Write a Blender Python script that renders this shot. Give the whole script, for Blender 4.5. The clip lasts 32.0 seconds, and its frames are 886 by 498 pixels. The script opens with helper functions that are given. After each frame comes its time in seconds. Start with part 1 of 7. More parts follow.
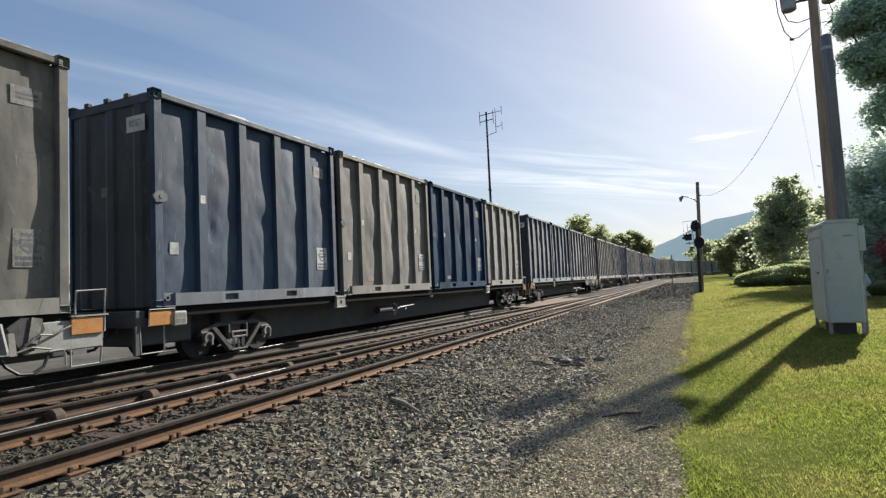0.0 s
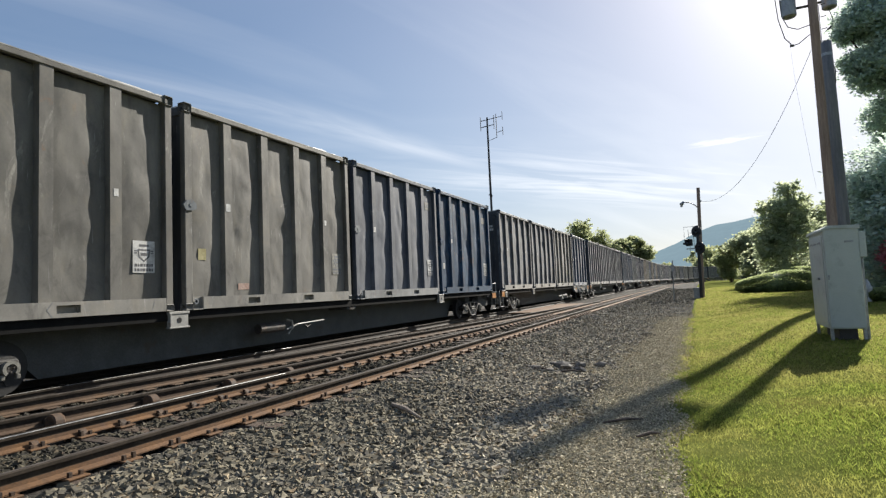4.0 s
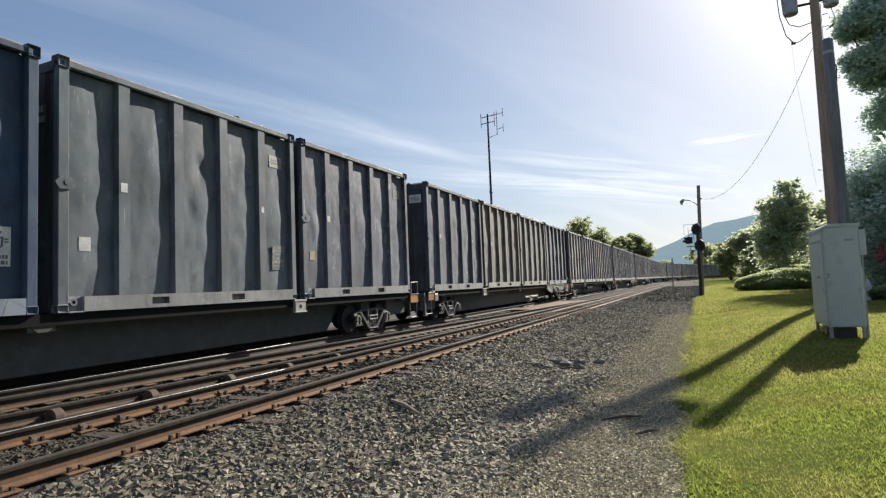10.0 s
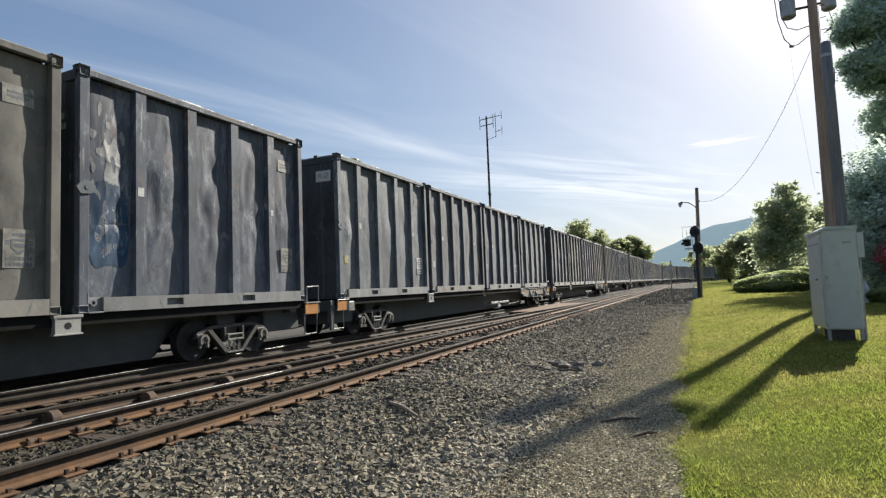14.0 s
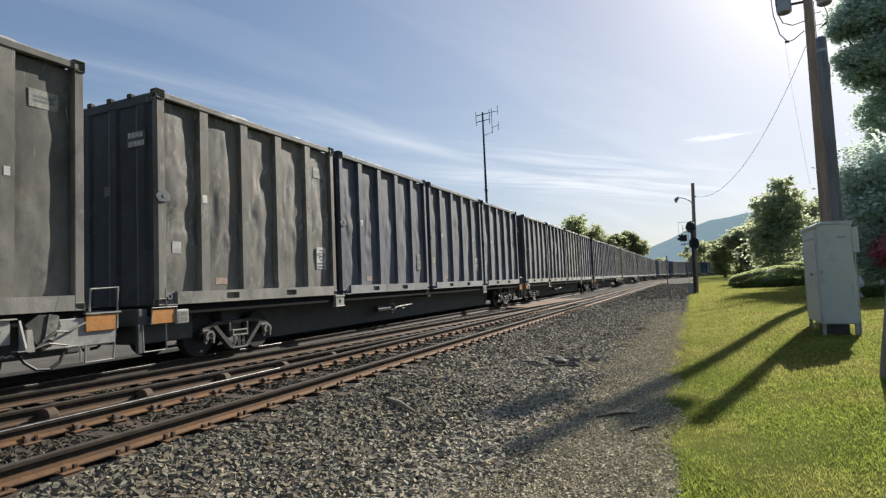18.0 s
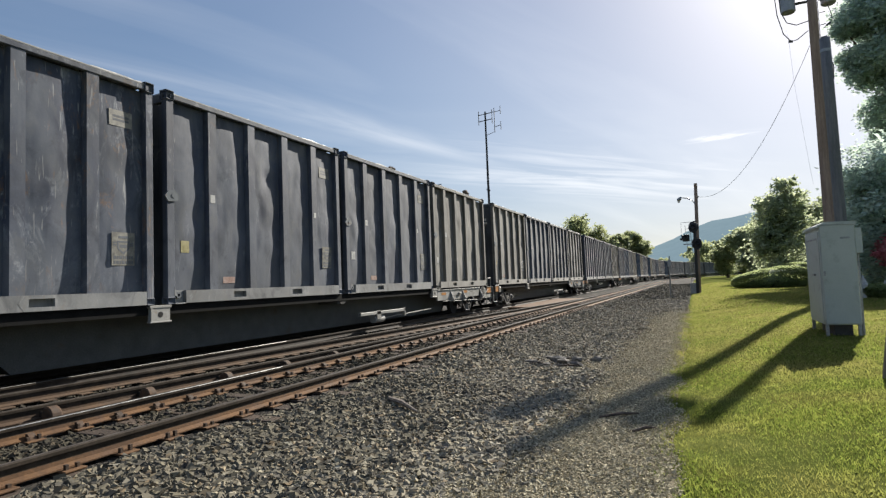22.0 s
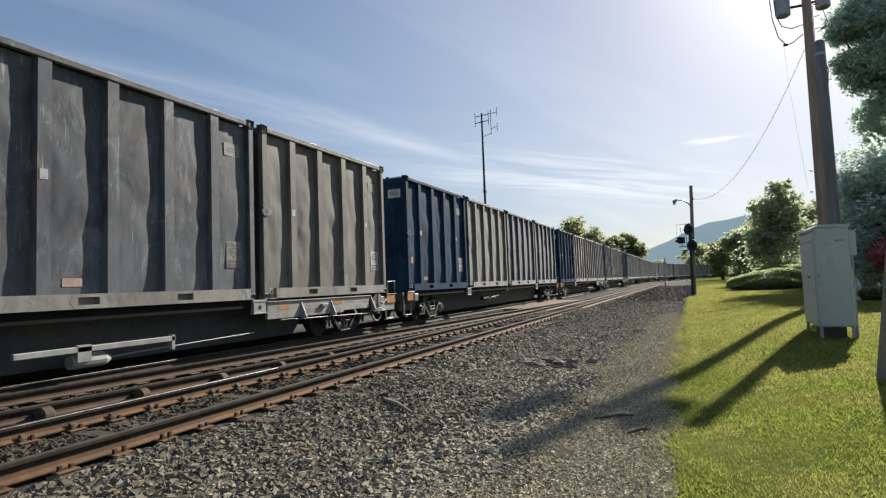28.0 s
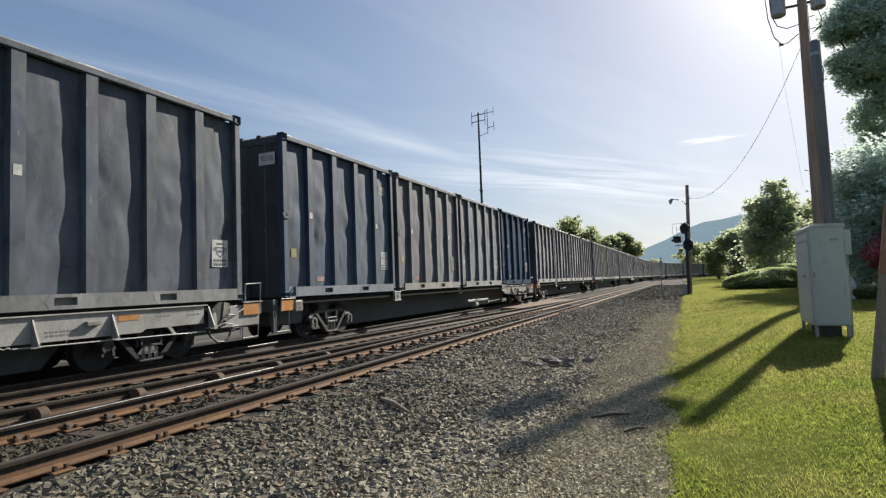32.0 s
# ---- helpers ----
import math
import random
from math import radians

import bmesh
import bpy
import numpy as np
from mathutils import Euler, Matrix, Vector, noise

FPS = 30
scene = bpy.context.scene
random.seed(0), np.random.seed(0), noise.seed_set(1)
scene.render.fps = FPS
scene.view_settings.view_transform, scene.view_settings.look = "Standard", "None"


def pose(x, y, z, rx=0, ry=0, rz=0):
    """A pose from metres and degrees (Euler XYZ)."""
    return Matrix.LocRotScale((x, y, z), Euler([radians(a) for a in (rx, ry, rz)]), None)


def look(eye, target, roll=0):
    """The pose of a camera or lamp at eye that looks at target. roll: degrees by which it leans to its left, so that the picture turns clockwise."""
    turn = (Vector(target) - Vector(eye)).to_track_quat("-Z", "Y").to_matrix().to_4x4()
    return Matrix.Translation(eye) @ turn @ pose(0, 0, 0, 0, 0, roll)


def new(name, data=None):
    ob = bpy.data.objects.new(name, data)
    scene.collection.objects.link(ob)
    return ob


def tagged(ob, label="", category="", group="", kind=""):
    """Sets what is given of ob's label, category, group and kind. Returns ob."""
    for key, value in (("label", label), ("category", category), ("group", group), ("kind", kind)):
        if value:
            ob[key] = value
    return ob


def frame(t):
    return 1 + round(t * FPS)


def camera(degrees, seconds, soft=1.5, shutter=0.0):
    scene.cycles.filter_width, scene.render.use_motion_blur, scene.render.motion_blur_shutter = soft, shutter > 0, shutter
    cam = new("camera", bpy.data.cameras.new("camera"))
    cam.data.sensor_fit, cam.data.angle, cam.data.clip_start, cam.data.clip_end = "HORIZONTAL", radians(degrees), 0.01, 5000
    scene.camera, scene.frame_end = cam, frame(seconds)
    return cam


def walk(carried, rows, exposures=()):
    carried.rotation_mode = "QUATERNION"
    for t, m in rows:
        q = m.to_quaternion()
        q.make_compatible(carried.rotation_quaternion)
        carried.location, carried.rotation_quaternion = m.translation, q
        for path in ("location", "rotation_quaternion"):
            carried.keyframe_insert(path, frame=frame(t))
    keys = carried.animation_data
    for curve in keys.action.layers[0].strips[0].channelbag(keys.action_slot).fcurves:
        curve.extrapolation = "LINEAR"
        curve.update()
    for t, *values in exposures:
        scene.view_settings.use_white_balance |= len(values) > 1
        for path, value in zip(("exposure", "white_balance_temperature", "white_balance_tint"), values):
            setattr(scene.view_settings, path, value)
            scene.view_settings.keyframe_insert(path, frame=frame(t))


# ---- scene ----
EYE = (0.0, 0.0, 1.342)
# seconds, turn to the left of the track, tilt up, lean (degrees)
AIM = [
    (0, 24.060, 3.517, -2.633),    (0.5, 24.052, 3.553, -2.618),    (1, 24.093, 3.630, -2.670),
    (1.5, 24.324, 3.931, -2.469),    (2, 24.329, 3.969, -2.511),    (2.5, 24.225, 4.073, -2.598),
    (3, 24.165, 4.134, -2.604),    (3.5, 24.152, 4.056, -2.563),    (5.5, 24.009, 4.024, -2.468),
    (6, 24.093, 3.950, -2.393),    (6.5, 24.187, 3.869, -2.230),    (7, 24.152, 3.862, -2.274),
    (7.5, 24.169, 3.860, -2.262),    (8, 24.239, 3.846, -2.453),    (8.5, 24.165, 3.802, -2.430),
    (9, 24.145, 3.785, -2.393),    (9.5, 24.074, 3.779, -2.372),    (10, 24.107, 3.703, -2.293),
    (10.5, 24.189, 3.635, -2.291),    (11, 24.182, 3.693, -2.498),    (11.5, 24.088, 3.712, -2.404),
    (12, 24.013, 3.766, -2.377),    (12.5, 23.994, 3.801, -2.304),    (13, 24.009, 3.821, -2.327),
    (13.5, 24.010, 3.832, -2.251),    (14, 23.963, 3.899, -2.225),    (14.5, 23.961, 3.928, -2.211),
    (16.5, 23.836, 3.998, -2.273),    (17, 23.880, 3.761, -2.198),    (17.5, 23.843, 3.566, -2.153),
    (18, 23.638, 3.484, -2.417),    (18.5, 23.552, 3.457, -2.377),    (19, 23.572, 3.408, -2.235),
    (19.5, 23.616, 3.421, -2.252),    (20, 23.740, 3.428, -2.284),    (20.5, 23.821, 3.434, -2.195),
    (21, 23.874, 3.439, -2.280),    (21.5, 23.876, 3.449, -2.279),    (22, 23.865, 3.453, -2.267),
    (22.5, 23.831, 3.452, -2.156),    (23, 23.812, 3.450, -2.254),    (23.5, 23.844, 3.417, -2.150),
    (24, 23.810, 3.424, -2.194),    (24.5, 23.750, 3.453, -2.239),    (25, 23.693, 3.484, -2.241),
    (25.5, 23.623, 3.497, -2.271),    (27.5, 23.545, 3.542, -2.155),    (28, 23.461, 3.569, -2.112),
    (28.5, 23.265, 3.555, -2.183),    (29, 23.106, 3.606, -2.199),    (29.5, 23.022, 3.615, -2.094),
    (30, 23.024, 3.606, -2.097),    (30.5, 23.124, 3.576, -2.086),    (31, 23.127, 3.497, -2.123),
    (31.5, 23.126, 3.510, -2.190),    (32, 23.126, 3.490, -2.158),]


def aim(turn, tilt, lean):
    a, b = radians(turn), radians(tilt)
    way = Vector((-math.sin(a) * math.cos(b), math.cos(a) * math.cos(b), math.sin(b)))
    return look(EYE, Vector(EYE) + way, lean)


cam = camera(76.03, 32.0, soft=1.32)
walk(cam, [(t, aim(a, b, c)) for t, a, b, c in AIM], exposures=[(0, 1.04), (14, 1.04), (17.5, 0.93), (32, 0.93)])


# ---- sky and sun ----
SUN_TURN, SUN_RISE = 16.4, 30.5  # to the right of the track's direction, above the horizon


def make_world():
    w = bpy.data.worlds.new("sky")
    scene.world = w
    w.use_nodes = True
    nt = w.node_tree
    nt.nodes.clear()
    N, L = nt.nodes.new, nt.links.new
    out, bg = N("ShaderNodeOutputWorld"), N("ShaderNodeBackground")
    sky = N("ShaderNodeTexSky")
    sky.sky_type, sky.sun_disc = "NISHITA", False
    sky.sun_elevation, sky.sun_rotation = radians(SUN_RISE), radians(SUN_TURN)
    sky.air_density, sky.dust_density, sky.ozone_density, sky.altitude = 1.15, 0.55, 2.2, 200
    # thin high cloud, drawn out in streaks
    tc = N("ShaderNodeTexCoord")
    sep = N("ShaderNodeSeparateXYZ")
    L(tc.outputs["Generated"], sep.inputs[0])
    up = N("ShaderNodeMath")
    up.operation = "ADD"
    up.inputs[1].default_value = 0.12
    L(sep.outputs[2], up.inputs[0])
    comb = N("ShaderNodeCombineXYZ")
    for i in (0, 1):
        d = N("ShaderNodeMath")
        d.operation = "DIVIDE"
        L(sep.outputs[i], d.inputs[0])
        L(up.outputs[0], d.inputs[1])
        L(d.outputs[0], comb.inputs[i])
    def maths(op, *vals):
        n = N("ShaderNodeMath")
        n.operation = op
        for i, v in enumerate(vals):
            if isinstance(v, (int, float)):
                n.inputs[i].default_value = v
            else:
                L(v, n.inputs[i])
        return n.outputs[0]

    def along(degrees):
        """Distance along a direction of the cloud layer."""
        d = N("ShaderNodeVectorMath")
        d.operation = "DOT_PRODUCT"
        L(comb.outputs[0], d.inputs[0])
        d.inputs[1].default_value = (math.cos(radians(degrees)), math.sin(radians(degrees)), 0)
        return d.outputs["Value"]

    def streaks(degrees, stretch, across, seed, lo, hi, top, bend=0.6):
        """Cloud drawn out in one direction."""
        c = N("ShaderNodeCombineXYZ")
        L(maths("MULTIPLY", along(degrees), stretch), c.inputs[0])
        L(maths("MULTIPLY", along(degrees + 90), across), c.inputs[1])
        c.inputs[2].default_value = seed
        n = N("ShaderNodeTexNoise")
        n.inputs["Scale"].default_value, n.inputs["Detail"].default_value = 1.0, 6
        n.inputs["Roughness"].default_value, n.inputs["Distortion"].default_value = 0.55, bend
        L(c.outputs[0], n.inputs[0])
        r = N("ShaderNodeMapRange")
        for k, v in enumerate((lo, hi, 0.0, top)):
            r.inputs[k + 1].default_value = v
        L(n.outputs[0], r.inputs[0])
        return r.outputs[0]

    def bank(x, y, degrees, long_, wide):
        """A soft-edged region of the cloud layer."""
        u = maths("DIVIDE", maths("SUBTRACT", along(degrees), x * math.cos(radians(degrees)) + y * math.sin(radians(degrees))), long_)
        v = maths("DIVIDE", maths("SUBTRACT", along(degrees + 90), -x * math.sin(radians(degrees)) + y * math.cos(radians(degrees))), wide)
        return maths("DIVIDE", 1.0, maths("ADD", 1.0, maths("POWER", maths("ADD", maths("MULTIPLY", u, u), maths("MULTIPLY", v, v)), 2.0)))

    high = streaks(66, 0.42, 1.9, 3.0, 0.47, 0.85, 0.15)
    veil_cloud = streaks(30, 0.25, 0.5, 7.0, 0.40, 0.75, 0.07, 1.2)
    wisp = maths("MULTIPLY", bank(-1.42, 1.85, 66, 0.95, 0.11), streaks(66, 0.8, 5.0, 1.0, 0.30, 0.75, 0.30))
    low_bank = maths("MULTIPLY", bank(-0.45, 3.40, 42, 0.95, 0.42), streaks(40, 1.0, 6.5, 5.0, 0.40, 0.72, 0.42, 0.9))
    puff = maths("MULTIPLY", bank(0.14, 2.955, -2, 0.13, 0.04), streaks(-2, 9.0, 22.0, 2.0, 0.35, 0.65, 0.6, 1.0))
    white = N("ShaderNodeMix")
    white.data_type = "RGBA"
    L(maths("MAXIMUM", maths("MAXIMUM", maths("ADD", high, veil_cloud), wisp), maths("MAXIMUM", low_bank, puff)), white.inputs[0])
    # thin haze: evens out the glow round the sun
    up2, low, veil = N("ShaderNodeVectorMath"), N("ShaderNodeVectorMath"), N("ShaderNodeVectorMath")
    up2.operation, low.operation, veil.operation = "MULTIPLY", "MULTIPLY_ADD", "DIVIDE"
    up2.inputs[1].default_value = (1.12, 1.18, 1.35)
    low.inputs[1].default_value, low.inputs[2].default_value = (0.088, 0.086, 0.088), (1, 1, 1)
    L(sky.outputs[0], up2.inputs[0])
    L(sky.outputs[0], low.inputs[0])
    L(up2.outputs[0], veil.inputs[0])
    L(low.outputs[0], veil.inputs[1])
    # bright aureole of thin haze round the sun
    a, b = radians(SUN_TURN), radians(SUN_RISE)
    way = Vector((math.sin(a) * math.cos(b), math.cos(a) * math.cos(b), math.sin(b)))
    dot = N("ShaderNodeVectorMath")
    dot.operation = "DOT_PRODUCT"
    L(tc.outputs["Generated"], dot.inputs[0])
    dot.inputs[1].default_value = way
    lit = veil.outputs[0]
    for power, tint in ((5.0, (2.2, 1.66, 1.2)), (45.0, (6.5, 5.9, 5.3))):
        clip, pw, sc, ad = N("ShaderNodeMath"), N("ShaderNodeMath"), N("ShaderNodeVectorMath"), N("ShaderNodeVectorMath")
        clip.operation, pw.operation, sc.operation, ad.operation = "MAXIMUM", "POWER", "SCALE", "ADD"
        clip.inputs[1].default_value, pw.inputs[1].default_value = 0.0, power
        L(dot.outputs["Value"], clip.inputs[0])
        L(clip.outputs[0], pw.inputs[0])
        sc.inputs[0].default_value = tint
        L(pw.outputs[0], sc.inputs["Scale"])
        L(lit, ad.inputs[0])
        L(sc.outputs[0], ad.inputs[1])
        lit = ad.outputs[0]
    L(lit, white.inputs[6])
    white.inputs[7].default_value = (13.0, 12.8, 12.6, 1)
    L(white.outputs[2], bg.inputs[0])
    bg.inputs[1].default_value = 0.058
    L(bg.outputs[0], out.inputs[0])
    sun = new("sun", bpy.data.lights.new("sun", "SUN"))
    sun.data.energy, sun.data.angle, sun.data.color = 4.5, radians(0.6), (1.0, 0.94, 0.84)
    sun.matrix_world = look(way * 100, (0, 0, 0))


make_world()


# ---- materials ----
def surface(name, dark, light, scale=3.0, rough=(0.6, 0.9), metal=0.0, bump=0.3, bump_scale=40.0, stretch=(1, 1, 1), spot=None, spot_scale=2.0,
            spot_range=(0.55, 0.75), vary=0.0, depth=0.01, world=False, spec=0.5, speck=(0.75, 1.22)):
    """A worn surface: two colours mixed by broad and fine noise, spots of a third, fine relief."""
    m = bpy.data.materials.new(name)
    m.use_nodes = True
    nt = m.node_tree
    N, L = nt.nodes.new, nt.links.new
    b = nt.nodes["Principled BSDF"]
    b.inputs["Metallic"].default_value = metal
    b.inputs["Specular IOR Level"].default_value = spec
    tc, mp, info = N("ShaderNodeTexCoord"), N("ShaderNodeMapping"), N("ShaderNodeObjectInfo")
    if world:
        geo = N("ShaderNodeNewGeometry")
        L(geo.outputs["Position"], mp.inputs[0])
    else:
        L(tc.outputs["Object"], mp.inputs[0])
        off = N("ShaderNodeMath")
        off.operation = "MULTIPLY"
        off.inputs[1].default_value = 37.0
        L(info.outputs["Random"], off.inputs[0])
        L(off.outputs[0], mp.inputs["Location"])
    mp.inputs["Scale"].default_value = stretch

    def noise_node(s, detail, rough_=0.6):
        n = N("ShaderNodeTexNoise")
        n.inputs["Scale"].default_value, n.inputs["Detail"].default_value, n.inputs["Roughness"].default_value = s, detail, rough_
        L(mp.outputs[0], n.inputs[0])
        return n

    def ranged(src, a, c, lo=0.0, hi=1.0):
        r = N("ShaderNodeMapRange")
        for i, v in enumerate((a, c, lo, hi)):
            r.inputs[i + 1].default_value = v
        L(src, r.inputs[0])
        return r.outputs[0]

    def mixed(fac, one, two):
        x = N("ShaderNodeMix")
        x.data_type = "RGBA"
        for sock, val in ((0, fac), (6, one), (7, two)):
            if isinstance(val, (tuple, list)):
                x.inputs[sock].default_value = (*val, 1)
            else:
                L(val, x.inputs[sock])
        return x.outputs[2]
    broad, fine = noise_node(scale, 5), noise_node(bump_scale, 4, 0.7)
    col = mixed(ranged(broad.outputs[0], 0.35, 0.65), dark, light)
    grain = ranged(fine.outputs[0], 0.3, 0.7, *speck)
    hs = N("ShaderNodeHueSaturation")
    L(col, hs.inputs["Color"])
    L(grain, hs.inputs["Value"])
    col = hs.outputs[0]
    if vary:
        h2 = N("ShaderNodeHueSaturation")
        L(ranged(info.outputs["Random"], 0, 1, 1 - vary, 1 + vary), h2.inputs["Value"])
        L(col, h2.inputs["Color"])
        col = h2.outputs[0]
    if spot:
        sp = noise_node(spot_scale, 6, 0.65)
        col = mixed(ranged(sp.outputs[0], *spot_range), col, spot)
    L(col, b.inputs["Base Color"])
    L(ranged(broad.outputs[0], 0.3, 0.7, *rough), b.inputs["Roughness"])
    if bump:
        bp = N("ShaderNodeBump")
        bp.inputs["Strength"].default_value, bp.inputs["Distance"].default_value = bump, depth
        L(fine.outputs[0], bp.inputs["Height"])
        L(bp.outputs[0], b.inputs["Normal"])
    return m


def painted(name, dark, light, dust, rust=(0.15, 0.085, 0.045), wear=0.0, dusty=0.22):
    """Old vehicle paint: faded in upright streaks, dusty, rubbed and rusted in places."""
    m = bpy.data.materials.new(name)
    m.use_nodes = True
    nt = m.node_tree
    N, L = nt.nodes.new, nt.links.new
    b = nt.nodes["Principled BSDF"]
    b.inputs["Sheen Weight"].default_value, b.inputs["Sheen Roughness"].default_value = dusty, 0.45
    b.inputs["Sheen Tint"].default_value = (0.98, 0.97, 0.95, 1)
    b.inputs["Specular IOR Level"].default_value = 0.35 if dusty else 0.15
    tc, info = N("ShaderNodeTexCoord"), N("ShaderNodeObjectInfo")
    off = N("ShaderNodeMath")
    off.operation = "MULTIPLY"
    off.inputs[1].default_value = 53.0
    L(info.outputs["Random"], off.inputs[0])

    def noise_node(s, detail, stretch, rough_=0.6, dist=0.0):
        mp = N("ShaderNodeMapping")
        L(tc.outputs["Object"], mp.inputs[0])
        L(off.outputs[0], mp.inputs["Location"])
        mp.inputs["Scale"].default_value = stretch
        n = N("ShaderNodeTexNoise")
        n.inputs["Scale"].default_value, n.inputs["Detail"].default_value = s, detail
        n.inputs["Roughness"].default_value, n.inputs["Distortion"].default_value = rough_, dist
        L(mp.outputs[0], n.inputs[0])
        return n.outputs[0]

    def ranged(src, a, c, lo=0.0, hi=1.0):
        r = N("ShaderNodeMapRange")
        for i, v in enumerate((a, c, lo, hi)):
            r.inputs[i + 1].default_value = v
        L(src, r.inputs[0])
        return r.outputs[0]

    def mixed(fac, one, two):
        x = N("ShaderNodeMix")
        x.data_type = "RGBA"
        for sock, val in ((0, fac), (6, one), (7, two)):
            if isinstance(val, tuple):
                x.inputs[sock].default_value = (*val, 1)
            else:
                L(val, x.inputs[sock])
        return x.outputs[2]
    broad = noise_node(0.9, 4, (1, 1, 0.6))
    streak = noise_node(2.6, 4, (1, 1, 0.22), 0.55, 0.5)
    fine = noise_node(28.0, 4, (1, 1, 1), 0.7)
    breakup = noise_node(16.0, 6, (1, 1, 0.6), 0.75, 0.5)

    def masked(mask, a, c, top):
        both = N("ShaderNodeMath")
        both.operation = "MULTIPLY"
        L(ranged(mask, a, c, 0, top), both.inputs[0])
        L(ranged(breakup, 0.40, 0.56, 0.15, 1.0), both.inputs[1])
        return both.outputs[0]
    scuff = noise_node(1.7, 9, (1, 1, 0.42), 0.72, 1.4)
    rusty = noise_node(2.3, 9, (1, 1, 0.5), 0.72, 0.9)
    lines = noise_node(26.0, 3, (1, 1, 0.07), 0.5, 0.6)
    low = noise_node(0.55, 2, (1, 1, 1))
    col = mixed(ranged(broad, 0.3, 0.7), dark, light)
    col = mixed(ranged(streak, 0.40, 0.72, 0, 0.8), col, dust)
    col = mixed(masked(scuff, 0.60 - wear, 0.66 - wear, 0.75), col, tuple(min(0.5, v * 1.5 + 0.02) for v in dust))
    col = mixed(masked(rusty, 0.64 - wear, 0.70 - wear, 0.8), col, rust)
    col = mixed(ranged(lines, 0.70 - wear * 0.6, 0.74 - wear * 0.6, 0, 0.55), col, (0.36, 0.36, 0.35))
    if wear:
        # bright curling scrapes down to bare metal
        curl = noise_node(1.9, 3, (1, 1, 0.45), 0.55, 1.1)
        sc = N("ShaderNodeMath")
        sc.operation = "ABSOLUTE"
        mid = N("ShaderNodeMath")
        mid.operation = "SUBTRACT"
        mid.inputs[1].default_value = 0.56
        L(curl, mid.inputs[0])
        L(mid.outputs[0], sc.inputs[0])
        thin = N("ShaderNodeMath")
        thin.operation = "MULTIPLY"
        L(ranged(sc.outputs[0], 0.013, 0.003, 0, 0.55), thin.inputs[0])
        L(ranged(scuff, 0.54, 0.62, 0, 1), thin.inputs[1])
        col = mixed(thin.outputs[0], col, (0.38, 0.39, 0.40))
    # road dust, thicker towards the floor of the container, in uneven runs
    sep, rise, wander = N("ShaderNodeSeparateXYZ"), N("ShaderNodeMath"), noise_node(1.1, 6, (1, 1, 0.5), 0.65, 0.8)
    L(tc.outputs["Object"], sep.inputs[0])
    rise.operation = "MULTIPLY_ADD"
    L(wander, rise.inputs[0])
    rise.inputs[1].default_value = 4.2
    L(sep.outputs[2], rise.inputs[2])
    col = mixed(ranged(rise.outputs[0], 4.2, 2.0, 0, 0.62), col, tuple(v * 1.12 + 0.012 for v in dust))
    # broad grime and faded blotches
    blot = noise_node(1.9, 9, (1, 1, 0.7), 0.68, 0.7)
    col = mixed(ranged(blot, 0.52, 0.68, 0, 0.55), col, tuple(v * f for v, f in zip(dust, (1.05, 0.98, 0.86))))
    col = mixed(ranged(blot, 0.46, 0.32, 0, 0.6), col, tuple(v * 0.6 for v in dark))
    h3 = N("ShaderNodeHueSaturation")
    L(col, h3.inputs["Color"])
    L(ranged(low, 0.35, 0.65, 0.78, 1.22), h3.inputs["Value"])
    col = h3.outputs[0]
    hs = N("ShaderNodeHueSaturation")
    L(col, hs.inputs["Color"])
    L(ranged(fine, 0.3, 0.7, 0.93, 1.07), hs.inputs["Value"])
    L(hs.outputs[0], b.inputs["Base Color"])
    L(ranged(streak, 0.3, 0.7, 0.56, 0.74), b.inputs["Roughness"])
    bp = N("ShaderNodeBump")
    bp.inputs["Strength"].default_value, bp.inputs["Distance"].default_value = 0.12, 0.01
    L(fine, bp.inputs["Height"])
    # small knocks and waves in the sheet
    knock, dent = noise_node(2.4, 2, (1, 1, 0.7), 0.4, 0.2), N("ShaderNodeBump")
    dent.inputs["Strength"].default_value, dent.inputs["Distance"].default_value = 0.32, 0.05
    L(knock, dent.inputs["Height"])
    L(bp.outputs[0], dent.inputs["Normal"])
    L(dent.outputs[0], b.inputs["Normal"])
    return m


def plain(name, colour, rough=0.6, metal=0.0, glow=0.0):
    m = bpy.data.materials.new(name)
    m.use_nodes = True
    b = m.node_tree.nodes["Principled BSDF"]
    b.inputs["Base Color"].default_value = (*colour, 1)
    b.inputs["Roughness"].default_value, b.inputs["Metallic"].default_value = rough, metal
    return m


COLOURS = {
    "N": ("navy_paint", (0.017, 0.025, 0.048), (0.037, 0.050, 0.081), (0.098, 0.111, 0.132)),
    "M": ("worn_blue_paint", (0.003, 0.016, 0.044), (0.008, 0.033, 0.078), (0.040, 0.070, 0.108)),
    "B": ("blue_paint", (0.003, 0.016, 0.045), (0.005, 0.031, 0.077), (0.016, 0.053, 0.105)),
    "T": ("faded_blue_paint", (0.030, 0.048, 0.064), (0.059, 0.081, 0.100), (0.113, 0.125, 0.136)),
    "G": ("grey_paint", (0.026, 0.032, 0.044), (0.048, 0.056, 0.073), (0.098, 0.109, 0.125)),
    "O": ("khaki_paint", (0.059, 0.057, 0.050), (0.102, 0.098, 0.086), (0.163, 0.156, 0.137)),
    "K": ("olive_paint", (0.034, 0.039, 0.031), (0.062, 0.068, 0.055), (0.113, 0.117, 0.098)),
    "R": ("brown_paint", (0.053, 0.040, 0.033), (0.092, 0.070, 0.057), (0.145, 0.127, 0.107)),
}
